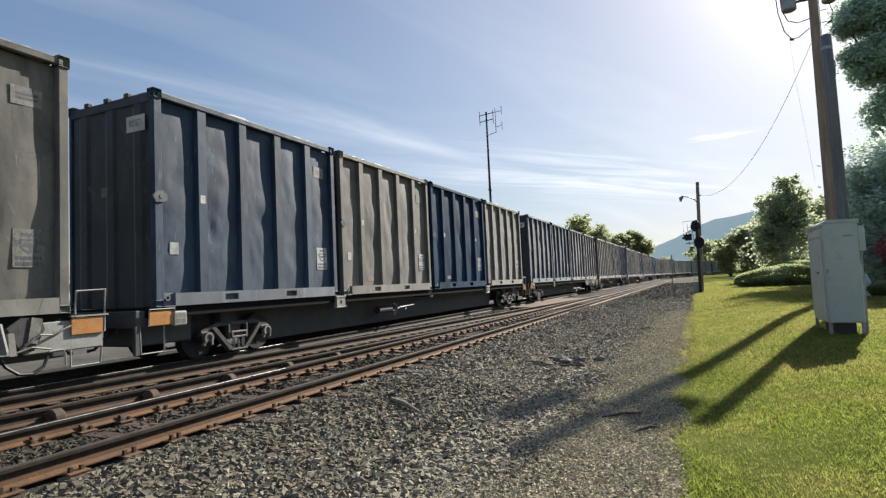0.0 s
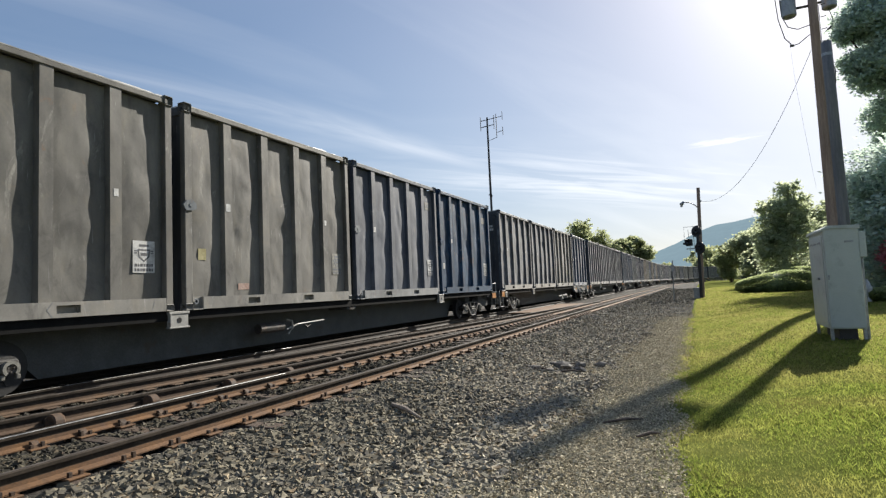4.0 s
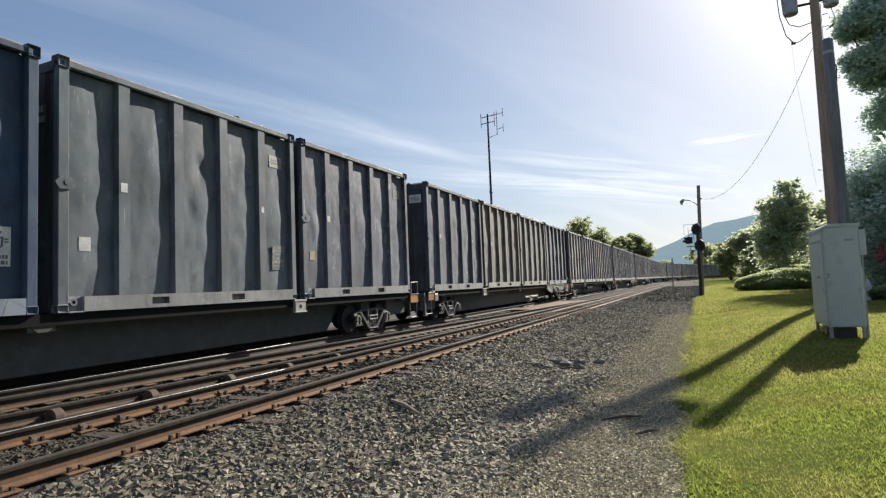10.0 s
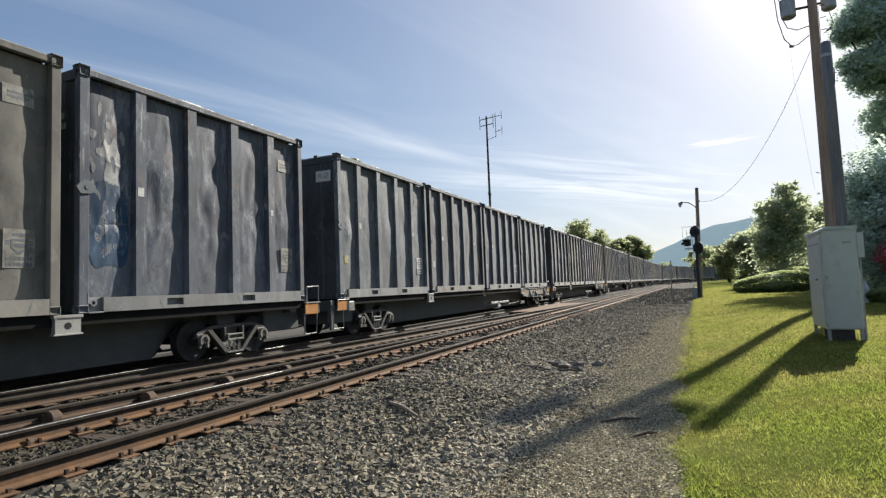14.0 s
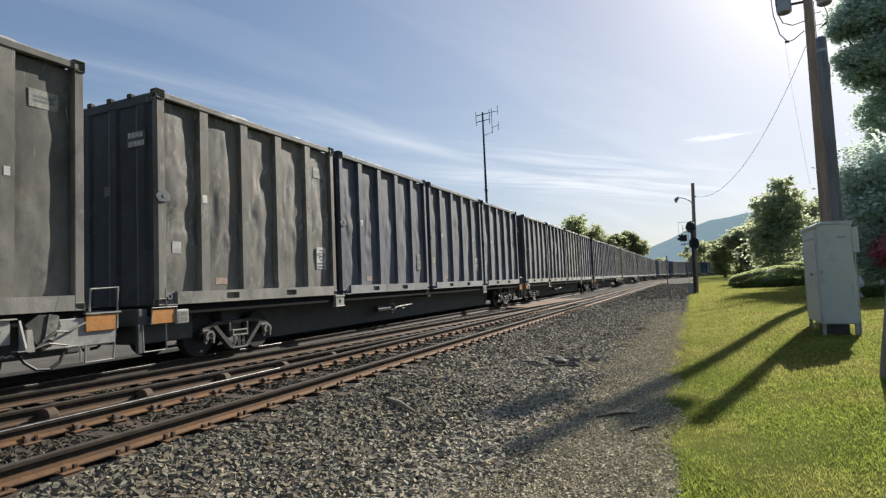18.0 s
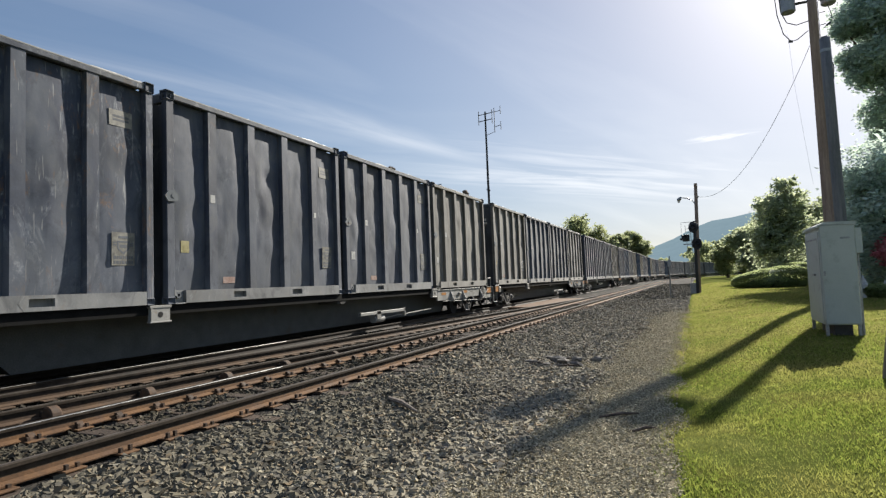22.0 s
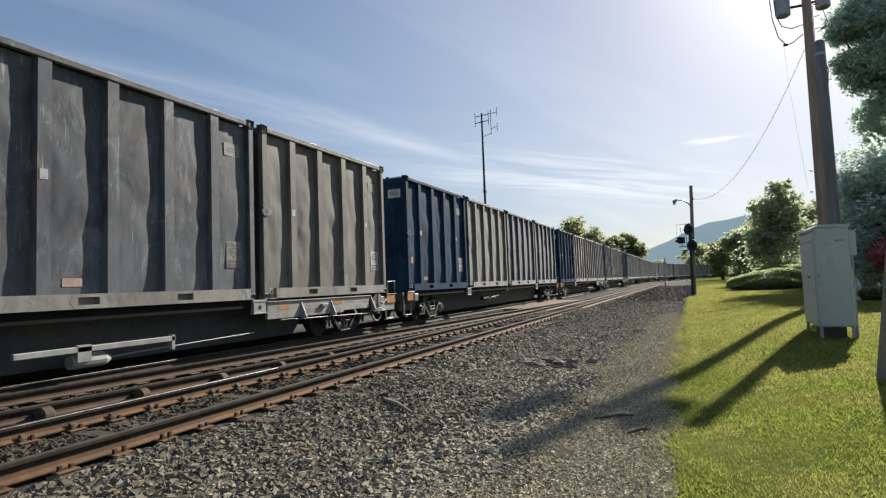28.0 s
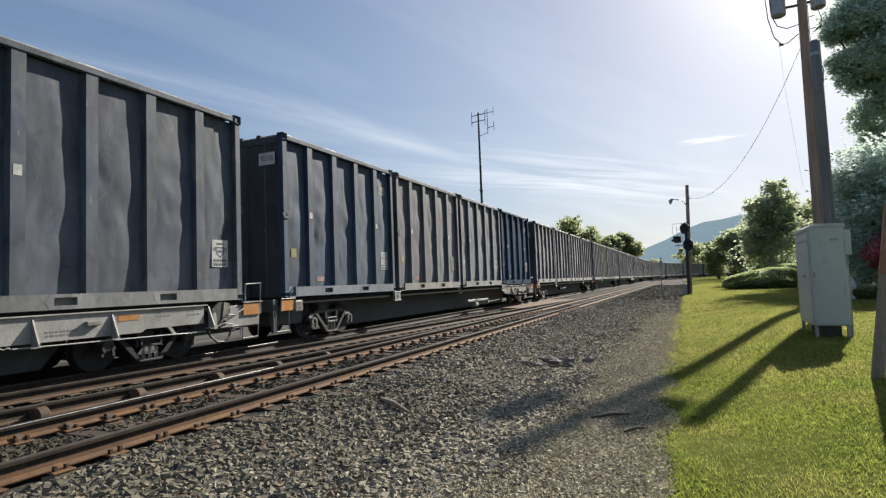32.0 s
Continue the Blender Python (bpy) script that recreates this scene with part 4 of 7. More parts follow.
def container(colour, seed, near=True, number="", side_number="", wild=1.0, scrawl=False):
    """A tall open-top container with five bays a side. near: with all its small parts."""
    paint = (WORN if (seed // 4, seed % 4) in SCRAPED or not near and seed % 3 == 0 else PAINT)[colour]
    c = new("freight_container")
    tagged(c, LOOKS[colour] + " steel container with upright ribs on a flatcar", "container", "containers on the freight train")
    rnd = random.Random(seed * 31 + 5)
    v = seed % 9
    side = cached("side_panel:%d%s%s" % (v, "w" if wild > 1.5 else "", "n" if near else "f"), dented_side, v, wild, *((110, 56) if wild > 1.5 else (76, 36) if near else (40, 14)), smooth=True)
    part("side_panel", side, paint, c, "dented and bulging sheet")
    if near:
        w = wild if wild > 1.5 else 1.0
        for k, (what, y0, y1, z0, z1, grain, keep) in enumerate(MARKS.get((seed // 4, seed % 4), ())):
            m_, l_ = {"spray": (M_SPRAY, "yellow sprayed patch"), "rust": (M_RUSTRUB, "rubbed rusty patch"), "scuff": (M_SCUFF, "pale scraped patch"), "blue": (WORN["B"], "patch of older blue paint")}[what]
            part("worn_patch", rubbed(v, w, y0, y1, z0, z1, seed * 3 + k, grain, keep), m_, c, l_)
    part("side_panel", cached("side_panel:flat", flat_side), paint, c)
    part("end_panel", cached("end_panel:a", end_sheet, -LONG / 2 + 0.05, -1), paint if colour == "B" else M_ENDSHADE, c, "dark end wall")
    part("end_panel", cached("end_panel:b", end_sheet, LONG / 2 - 0.05, 1), paint, c)
    part("lid", cached("lid:%d" % (seed % 5), lid_shape, seed % 5), M_TARP if seed % 5 in (0, 2, 3) else M_RIM, c, "pale worn cover")
    ribs = [-LONG / 2 + LONG / 5 * i for i in range(1, 5)]
    posts = [(HALF - 0.135, HALF, -LONG / 2 + 0.01, -LONG / 2 + 0.19), (HALF - 0.135, HALF, LONG / 2 - 0.17, LONG / 2 - 0.01),
             (-HALF, -HALF + 0.085, -LONG / 2 + 0.01, -LONG / 2 + 0.13), (-HALF, -HALF + 0.085, LONG / 2 - 0.11, LONG / 2 - 0.01)]
    if not near:
        def frame_():
            bm = bmesh.new()
            for q in posts:
                box(*q, 0.1, HIGH - 0.1, 0, bm)
            for y in ribs:
                o = HALF - 0.012
                prism([(o - 0.15, y - 0.145), (o, y - 0.11), (o, y + 0.11), (o - 0.15, y + 0.145)], "z", 0.2, HIGH - 0.07, bm)
            box(HALF - 0.09, HALF + 0.005, -LONG / 2 + 0.1, LONG / 2 - 0.1, HIGH - 0.11, HIGH - 0.015, 0, bm)
            return bm
        part("frame", cached("frame:far", frame_), paint, c)
        part("bottom_rail", cached("bottom_rail:x", bottom_rail), M_TARP if seed % 3 else paint, c)
        return c
    for i, q in enumerate(posts):
        part("corner_post", cached("corner_post:%d" % i, box, *q, 0.1, HIGH - 0.1, 0.012), paint, c)
    for i, y in enumerate(ribs):
        part("rib", cached("rib:%d" % i, rib_shape, y), paint, c)
    part("top_rail", cached("top_rail:r", box, HALF - 0.09, HALF + 0.006, -LONG / 2 + 0.1, LONG / 2 - 0.1, HIGH - 0.11, HIGH - 0.015, 0.01), paint, c)
    part("rim", cached("rim:r", box, HALF - 0.085, HALF + 0.003, -LONG / 2 + 0.18, LONG / 2 - 0.18, HIGH - 0.018, HIGH + 0.012, 0.006), M_RIM if colour != "B" else WORN["T"], c, "upper edge paled for the sky's reflection")
    part("top_rail", cached("top_rail:l", box, -HALF, -HALF + 0.09, -LONG / 2 + 0.1, LONG / 2 - 0.1, HIGH - 0.11, HIGH - 0.015), paint, c)
    part("end_header", cached("end_header:a", box, -HALF + 0.09, HALF - 0.09, -LONG / 2 + 0.005, -LONG / 2 + 0.09, HIGH - 0.2, HIGH - 0.02, 0.01), paint if colour == "B" else M_ENDSHADE, c)
    beam = paint if colour == "B" else BEAM[{"M": "blue", "N": "cool", "T": "cool"}.get(colour, "warm")]
    part("bottom_rail", cached("bottom_rail:x", bottom_rail), beam, c, "scuffed lower beam with fork openings")
    for k in range(2):
        y = (-1.31, 0.69)[k]
        seam = [(HALF + 0.0145, y, 0.255), (HALF + 0.0145, y - 0.09, 0.135), (HALF + 0.0145, y, 0.015)]
        part("weld_seam", cached("weld_seam:%d" % k, ribbon, seam, 0.007), M_SCUFF, c, "pale welded joint")
    part("weld_seam", cached("weld_seam:2", ribbon, [(HALF + 0.0145, LONG / 2 - 0.42, 0.255), (HALF + 0.0145, LONG / 2 - 0.50, 0.015)], 0.007), M_SCUFF, c, "pale welded joint")
    part("corner_gusset", cached("corner_gusset:x", corner_gusset), beam, c, "recessed plate beside the corner post")
    part("lashing_eye", cached("lashing_eye:x", lashing_eye), WORN["T"], c, "round lashing eye")
    part("floor_beam", cached("floor_beam:x", box, -HALF + 0.05, HALF - 0.14, -LONG / 2 + 0.1, LONG / 2 - 0.1, 0.02, 0.18), M_BLACK, c)
    for i, (x, y, z) in enumerate((a, b, d) for d in (0.07, HIGH - 0.045) for b in (-LONG / 2 + 0.09, LONG / 2 - 0.09) for a in (HALF - 0.075, -HALF + 0.075)):
        part("corner_casting", cached("corner_casting:%d" % i, casting, x, y, z), paint, c)
    part("lock_plate", cached("lock_plate:x", lock_plate), WORN["T"] if colour != "B" else WORN["B"], c, "pale six-sided lug on the corner post")
    for k in range(3):
        part("lid_clamp", cached("lid_clamp:%d" % k, box, -0.75 + 0.6 * k, -0.62 + 0.6 * k, -LONG / 2 - 0.02, -LONG / 2 + 0.1, HIGH - 0.04, HIGH + 0.06, 0.02), M_TRUCK, c)
    # plates and stickers, each lying on the sheet
    y5 = LONG / 2 - 0.62
    sheet = bulge(v, wild)

    def on_sheet(y, z, w, h):
        gy, gz = (sheet(y + w / 2, z) - sheet(y - w / 2, z)) / w, (sheet(y, z + h / 2) - sheet(y, z - h / 2)) / h
        ex, ey = Vector((1, -gy, -gz)).normalized(), Vector((gy, 1, 0)).normalized()
        ez = ex.cross(ey)
        five = (-0.5, -0.25, 0, 0.25, 0.5)
        d = max(sheet(y + a * w, z + b * h) - gy * a * w - gz * b * h for a in five for b in five)
        m_ = Matrix((ex, ey, ez)).transposed().to_4x4()
        m_.translation = (HALF - 0.135 + d + 0.001, y, z)
        return m_
    if rnd.random() < 0.85:
        fresh = colour in "BM" or rnd.random() < 0.35
        p = part("emblem_plate", cached("emblem_plate:x", plate_at, 0.46, 0.60), M_STICKER if fresh else M_FADED, c, "white plate with a dark shield shape" if fresh else "faded plate with a ghostly shield shape", on_sheet(y5 + 0.05, 1.05, 0.46, 0.60))
        ink = M_SOFTINK if fresh else PAINT["G"]
        part("shield", cached("shield:x", emblem), ink, p)
        part("printed_line", cached("printed_line:x", dashes, 0.38, 0.055, 2), ink, p, m=Matrix.Translation((0, 0, -0.20)))["kind"] = "stuff"
    if rnd.random() < 0.8 or side_number:
        p = part("number_plate", cached("number_plate:x", plate_at, 0.46, 0.30), M_FADED, c, "faded white number plate", on_sheet(y5 + 0.02, 3.45, 0.46, 0.30))
        if side_number:
            part("number", letters(side_number, 0.14), M_INK, p, m=Matrix.Translation((0.004, 0, 0)))
        else:
            part("number", cached("number:bars", bars, 0.32, 0.04, 2), PAINT["G"], p)
    part("sticker", cached("sticker:s", plate_at, 0.13, 0.17), M_STICKER, c, "small white sticker", Matrix.Translation((HALF - 0.0105, ribs[0] - 0.01, 2.2)))
    if rnd.random() < 0.7:
        part("sticker", cached("sticker:y", plate_at, 0.20, 0.24), M_YELLOW if rnd.random() < 0.7 else M_STICKER, c, "small yellow sticker", on_sheet(-LONG / 2 + 0.52, 1.15, 0.2, 0.24))
    if rnd.random() < 0.6:
        part("sticker", cached("sticker:p", plate_at, 0.34, 0.14), M_PINK, c, "faded red and white warning sticker", on_sheet(-LONG / 2 + 1.72, 0.46, 0.34, 0.14))
    if rnd.random() < 0.6:
        part("sticker", cached("sticker:t", plate_at, 0.09, 0.14), M_STICKER, c, "small white sticker", Matrix.Translation((HALF - 0.0105, ribs[3], 2.18)))
    turn = Matrix.Rotation(radians(-90), 4, "Z")
    p = part("end_plate", cached("end_plate:x", plate_at, 0.52, 0.32), M_STICKER if number else M_ENDSHADE, c, "white number plate on the end wall" if number else "dark plate with two white stencilled rows",
             Matrix.Translation((HALF - (0.5 if number else 0.58), -LONG / 2 + 0.006, 3.62 if number else 3.32)) @ turn)
    if number:
        part("number", letters(number, 0.15), M_INK, p, m=Matrix.Translation((0.004, 0, 0)))
    else:
        part("number", cached("number:rows", dashes, 0.44, 0.11, 2), M_STICKER, p, "white stencilled rows")["kind"] = "stuff"
    part("end_sticker", cached("end_sticker:x", plate_at, 0.2, 0.2), PAINT["O"], c, "faded sticker", Matrix.Translation((-0.15, -LONG / 2 + 0.006, 2.35)) @ turn)
    if (seed // 4, seed % 4) == (18, 1):
        y0, z0 = 1.15, 3.32
        part("torn_slot", cached("torn_slot:x", plate_at, 0.86, 0.17), M_DARK, c, "dark plate in the shape of a torn opening", on_sheet(y0, z0, 0.86, 0.17))
        part("torn_lip", tube([(HALF - 0.03, y0 - 0.45, z0 - 0.10), (HALF - 0.01, y0, z0 - 0.12), (HALF - 0.03, y0 + 0.45, z0 - 0.08)], 0.02, 6), WORN["O"], c)
    if scrawl:
        for k in range(3):
            for low in (0, 1):
                pts = []
                for i in range(110 - 50 * low):
                    u = i * 0.21
                    yy = -0.38 + k * 1.16 + low * 0.12 + 0.022 * u + 0.055 * math.cos(1.9 * u + k) + 0.02 * math.sin(0.7 * u)
                    pts.append((yy, 0.66 - 0.24 * low + (0.13 - 0.06 * low) * math.sin(0.95 * u + 2 * k) + 0.045 * math.cos(2.6 * u + k)))
                part("chalk_scrawl", ribbon([(HALF - 0.135 + sheet(yy, zz) + 0.006, yy, zz) for yy, zz in pts], 0.0055), M_CHALK, c, "thin white scrawled loops")
    return c


def side_frame():
    """The cast side of a truck: a high arch over both axle boxes, with two slanting webs down to the spring seat."""
    bm = bmesh.new()
    prism([(-1.07, 0.47), (-1.0, 0.60), (-0.58, 0.72), (0.58, 0.72), (1.0, 0.60), (1.07, 0.47), (0.98, 0.47), (0.88, 0.55), (0.56, 0.64), (-0.56, 0.64), (-0.88, 0.55), (-0.98, 0.47)], "x", 0.98, 1.06, bm)
    for s in (-1, 1):
        prism([(s * 0.76, 0.62), (s * 0.66, 0.64), (s * 0.15, 0.11), (s * 0.26, 0.09)], "x", 0.97, 1.12, bm)
        box(1.0, 1.11, s * 0.27 - 0.03, s * 0.27 + 0.03, 0.34, 0.66, 0.01, bm)
        box(0.96, 1.09, s * 0.89 - 0.15, s * 0.89 + 0.15, 0.47, 0.57, 0.025, bm)
    box(0.97, 1.14, -0.25, 0.25, 0.075, 0.125, 0.015, bm)
    bmesh.ops.recalc_face_normals(bm, faces=bm.faces)
    return bm


def bolster_end():
    """The open end of the cross beam over the springs."""
    bm = box(1.02, 1.15, -0.23, 0.23, 0.475, 0.505, 0.006)
    box(1.02, 1.15, -0.23, 0.23, 0.36, 0.40, 0.006, bm)
    for s in (-1, 1):
        box(1.02, 1.15, s * 0.215 - 0.015, s * 0.215 + 0.015, 0.40, 0.475, 0, bm)
    box(1.02, 1.04, -0.2, 0.2, 0.40, 0.475, 0, bm)
    return bm


def axle_cap(y):
    """A worn saddle round the bearing: a ring open towards the ground."""
    bm = bmesh.new()
    arc = [radians(-50 + 280 * k / 12) for k in range(13)]
    prism([(y + 0.125 * math.cos(a), 0.43 + 0.125 * math.sin(a)) for a in arc] + [(y + 0.075 * math.cos(a), 0.43 + 0.075 * math.sin(a)) for a in reversed(arc)], "x", 1.09, 1.17, bm)
    for s in (-1, 1):
        box(1.09, 1.15, y + s * 0.105 - 0.03, y + s * 0.105 + 0.03, 0.27, 0.345, 0.01, bm)
    bmesh.ops.recalc_face_normals(bm, faces=bm.faces)
    return bm


def bearing(y):
    bm = disc_x(1.05, 1.15, y, 0.43, 0.072, 14)
    for k in range(3):
        a = k * math.tau / 3 + 0.5
        disc_x(1.15, 1.165, y + 0.045 * math.cos(a), 0.43 + 0.045 * math.sin(a), 0.016, 6, bm)
    return bm


def coil(i):
    bm = bmesh.new()
    y = 0.14 * (i - 1)
    pts = [(1.10 + 0.032 * math.sin(k * 1.57), y + 0.036 * math.cos(k * 1.57), 0.13 + 0.0113 * k) for k in range(21)]
    return tube(pts, 0.0105, 4, bm)


def wheelset():
    bm = bmesh.new()
    for s in (-1, 1):
        disc_x(s * 0.685, s * 0.82, 0, 0, 0.42, 24, bm)
        disc_x(s * 0.66, s * 0.69, 0, 0, 0.445, 24, bm)
        for k in range(4):
            a = k * math.tau / 4
            box(s * 0.82, s * 0.835, 0.24 * math.cos(a) - 0.05, 0.24 * math.cos(a) + 0.05, 0.24 * math.sin(a) - 0.05, 0.24 * math.sin(a) + 0.05, 0, bm)
    disc_x(-1.0, 1.0, 0, 0, 0.085, 10, bm)
    return bm


WHEELS = []


def truck(car, y, near, sill_shade=False):
    t = part("truck", cached("truck:x", box, -1.0, 1.0, -0.2, 0.2, 0.36, 0.66, 0.03), M_TRUCK, car, m=Matrix.Translation((0, y, 0)))
    f = cached("side_frame:x", side_frame)
    # beneath the pale sill, darker steel stands in for the overhang's shade
    part("side_frame", f, M_WHEEL if sill_shade else M_FRAME, t, "cast steel side frame")
    part("side_frame", f, M_FRAME, t, m=Matrix.Rotation(math.pi, 4, "Z"))
    for d in (-0.89, 0.89):
        w = part("wheelset", cached("wheelset:x", wheelset), M_WHEEL, t, m=Matrix.Translation((0, d, 0.42)))
        if near:
            WHEELS.append((w, car, y + d, d))
            part("axle_cap", cached("axle_cap:%s" % d, axle_cap, d), M_TRUCK if sill_shade else M_FADED, t, "worn bearing saddle")
            part("bearing", cached("bearing:%s" % d, bearing, d), M_TRUCK, t)
    if near:
        part("bolster_end", cached("bolster_end:x", bolster_end), M_TRUCK if sill_shade else M_FADED, t, "worn end of the bolster")
        for i in range(3):
            part("coil_spring", cached("coil_spring:%d" % i, coil, i), M_WHITE, t)
    return t


def pedestal(y):
    """A pale bracket with a round hole, under the meeting of two containers."""
    bm = box(1.20, 1.30, y - 0.24, y + 0.24, 1.085, 1.135, 0.006)
    box(1.26, 1.285, y - 0.21, y + 0.21, 0.83, 1.085, 0, bm)
    box(1.20, 1.305, y - 0.24, y + 0.24, 0.805, 0.835, 0.006, bm)
    box(1.20, 1.30, y - 0.215, y - 0.19, 0.83, 1.085, 0, bm)
    return bm


def centre_sill():
    # middle drawn deeper than true; its black fills in for the shade beneath
    y0, y1 = -12.55, 12.55
    return prism([(y0, 1.04), (y0, 0.66), (-8.85, 0.62), (-8.4, 0.14), (8.4, 0.14), (8.85, 0.62), (y1, 0.66), (y1, 1.04)], "x", -0.5, 0.5)


def flatcar(pale, near=True):
    """A long low flatcar on two trucks. pale: with the light grey side sill at its rear end."""
    c = new("flatcar")
    tagged(c, "long black flatcar " + ("with a pale grey rear side sill" if pale else "with orange plates at both ends"), "flatcar", "flatcars of the freight train")
    part("centre_sill", cached("centre_sill:x", centre_sill), M_BLACK, c)
    part("deck", cached("deck:x", box, -1.22, 1.22, -12.5, 12.5, 0.955, 1.141), M_DECKSHADE, c)
    for y in (-10.05, 10.05):
        truck(c, y, near, pale and y > 0)
    for i, y in enumerate((-PITCH, PITCH)):
        part("pedestal", cached("pedestal:%d" % i, pedestal, y), M_WHITE, c, "pale steel bracket with a hole")
        if near:
            part("pedestal_hole", cached("pedestal_hole:%d" % i, disc_x, 1.284, 1.289, y - 0.0, 0.96, 0.055, 14), M_DARK, c)
    if not near:
        if pale:
            part("side_sill", cached("side_sill:p", box, 1.16, 1.27, 6.52, 12.3, 0.66, 1.06), M_WHITE, c)
        return c
    for i, s in enumerate((-1, 1)):
        part("end_frame", cached("end_frame:%d" % i, box, -0.95, 0.95, min(s * 11.2, s * 12.5), max(s * 11.2, s * 12.5), 0.42, 1.03, 0.03), M_BLACK, c)
        part("bolster", cached("bolster:%d" % i, box, -0.85, 0.85, s * 10.05 - 0.25, s * 10.05 + 0.25, 0.70, 0.955, 0.02), M_BLACK, c)
    for i, y in enumerate((-12.0, -0.1, 0.1, 12.0)):
        part("cross_beam", cached("cross_beam:%d" % i, box, -1.18, 1.18, y - 0.12, y + 0.12, 0.86, 1.10, 0.01), M_BLACK, c)
    part("gusset", cached("gusset:m", prism, [(-0.35, 1.08), (0.35, 1.08), (0.08, 0.86), (-0.08, 0.86)], "x", 1.15, 1.2), M_TRUCK, c)
    for i, s in enumerate((-1, 1)):
        y = s * 12.55
        part("end_sill", cached("end_sill:%d" % i, box, -1.2, 1.2, y - 0.14, y + 0.14, 0.78, 1.10, 0.015), M_BLACK, c)
        part("coupler", cached("coupler:%d" % i, box, -0.14, 0.14, min(y, y + s * 0.5), max(y, y + s * 0.5), 0.72, 0.98, 0.05), M_TRUCK, c, "cast knuckle coupler")
        hose = [(0.35, y, 0.8), (0.38, y + s * 0.15, 0.62), (0.36, y + s * 0.35, 0.42), (0.3, y + s * 0.45, 0.40)]
        part("air_hose", cached("air_hose:%d" % i, tube, hose, 0.03, 7), M_BLACKIRON, c)
    # leading end: orange plate in a pale frame, small box, step
    part("corner_plate", cached("corner_plate:f", box, 1.24, 1.27, -12.46, -11.93, 0.80, 1.08, 0.01), M_ORANGE, c, "orange reflective plate")
    part("plate_frame", cached("plate_frame:f", tube, [(1.28, -12.48, 0.80), (1.28, -12.46, 1.11), (1.28, -11.90, 1.11), (1.28, -11.88, 0.86)], 0.014, 6), M_WHITE, c)
    tag = part("tag_box", cached("tag_box:f", box, 1.22, 1.30, -11.93, -11.61, 0.76, 1.05, 0.025), M_WHITE, c, "small pale box with two sunk panels")
    for i, (z0, z1) in enumerate(((0.81, 0.90), (0.92, 1.0))):
        part("sunk_panel", cached("sunk_panel:%d" % i, box, 1.298, 1.303, -11.88, -11.66, z0, z1), M_FADED, tag)
    part("step", cached("step:f", tube, [(1.22, -12.62, 0.8), (1.22, -12.6, 0.30), (1.22, -12.1, 0.30), (1.22, -12.1, 0.8)], 0.018, 6), M_WHITE, c, "pale stirrup step")
    part("step_post", cached("step_post:f", box, 1.15, 1.23, -12.72, -12.62, 0.28, 0.82, 0.01), M_BLACK, c)
    # rear end: plate, handrail, step
    part("corner_plate", cached("corner_plate:r", box, 1.24, 1.27, 12.38, 12.93, 0.78, 1.06, 0.01), M_ORANGE, c, "orange reflective plate")
    part("handrail", cached("handrail:r", tube, [(1.26, 12.45, 1.12), (1.26, 12.47, 1.50), (1.26, 12.97, 1.52), (1.26, 12.95, 0.80)], 0.022, 6), M_WHITE, c, "bent pipe handrail")
    part("walkway_edge", cached("walkway_edge:r", box, 1.22, 1.29, 12.37, 13.01, 1.075, 1.10), M_WHITE, c)
    part("step", cached("step:r", tube, [(1.22, 12.40, 0.8), (1.22, 12.40, 0.27), (1.22, 12.90, 0.27), (1.22, 12.95, 0.8)], 0.018, 6), M_WHITE, c, "pale stirrup step")
    if pale:
        part("side_sill", cached("side_sill:w", prism, [(6.52, 1.06), (6.52, 0.655), (9.74, 0.645), (9.83, 0.70), (11.22, 0.70), (11.22, 1.06)], "x", 1.18, 1.27), M_WHITE, c, "pale grey side sill")
        part("top_flange", cached("top_flange:p", box, 1.16, 1.31, 6.50, 11.3, 1.062, 1.085, 0.004), M_WHITE, c)
        for i, (a, b, z) in enumerate(((8.0, 8.55, 0.80), (8.0, 8.4, 0.74), (10.0, 10.95, 0.985), (10.05, 10.4, 0.92), (10.8, 11.1, 0.90))):
            part("lettering", cached("lettering:%d" % i, dashes_at, a, b, z), M_FADED, c, "faded unreadable lettering")
        for i, y in enumerate((7.80, 9.13, 11.34)):
            part("gusset", cached("gusset:%d" % i, prism, [(1.27, 1.05), (1.27, 0.60), (1.44, 0.60), (1.44, 0.64)], "y", y, y + 0.03), M_WHITE, c, "pale triangular fin")
            part("fin_foot", cached("fin_foot:%d" % i, box, 1.27, 1.44, y - 0.10, y + 0.05, 0.585, 0.60), M_WHITE, c)
        for i, (a, b, z0, z1) in enumerate(((6.90, 7.34, 0.86, 0.96), (9.26, 9.70, 0.885, 0.985))):
            part("reflector", cached("reflector:%d" % i, box, 1.272, 1.276, a, b, z0, z1), M_ORANGE, c, "orange stripe")
        part("sill_rod", cached("sill_rod:p", tube, [(1.32, 7.5, 0.60), (1.32, 9.06, 0.57), (1.32, 10.40, 0.545), (1.30, 10.76, 0.53)], 0.013, 6), M_WHITE, c, "thin pale brake rod")
        part("rod_hanger", cached("rod_hanger:p", prism, [(10.30, 0.69), (10.38, 0.69), (10.50, 0.55), (10.44, 0.52)], "x", 1.26, 1.30), M_WHITE, c)
        part("brake_chain", cached("brake_chain:p", tube, [(1.29, 10.76 + 0.05 * k, 0.515 + 0.025 * (k % 2)) for k in range(11)], 0.014, 5), M_WHITE, c)
        part("sill_bracket", cached("sill_bracket:p", box, 1.27, 1.35, 8.64, 8.91, 0.85, 0.93, 0.01), M_FADED, c)
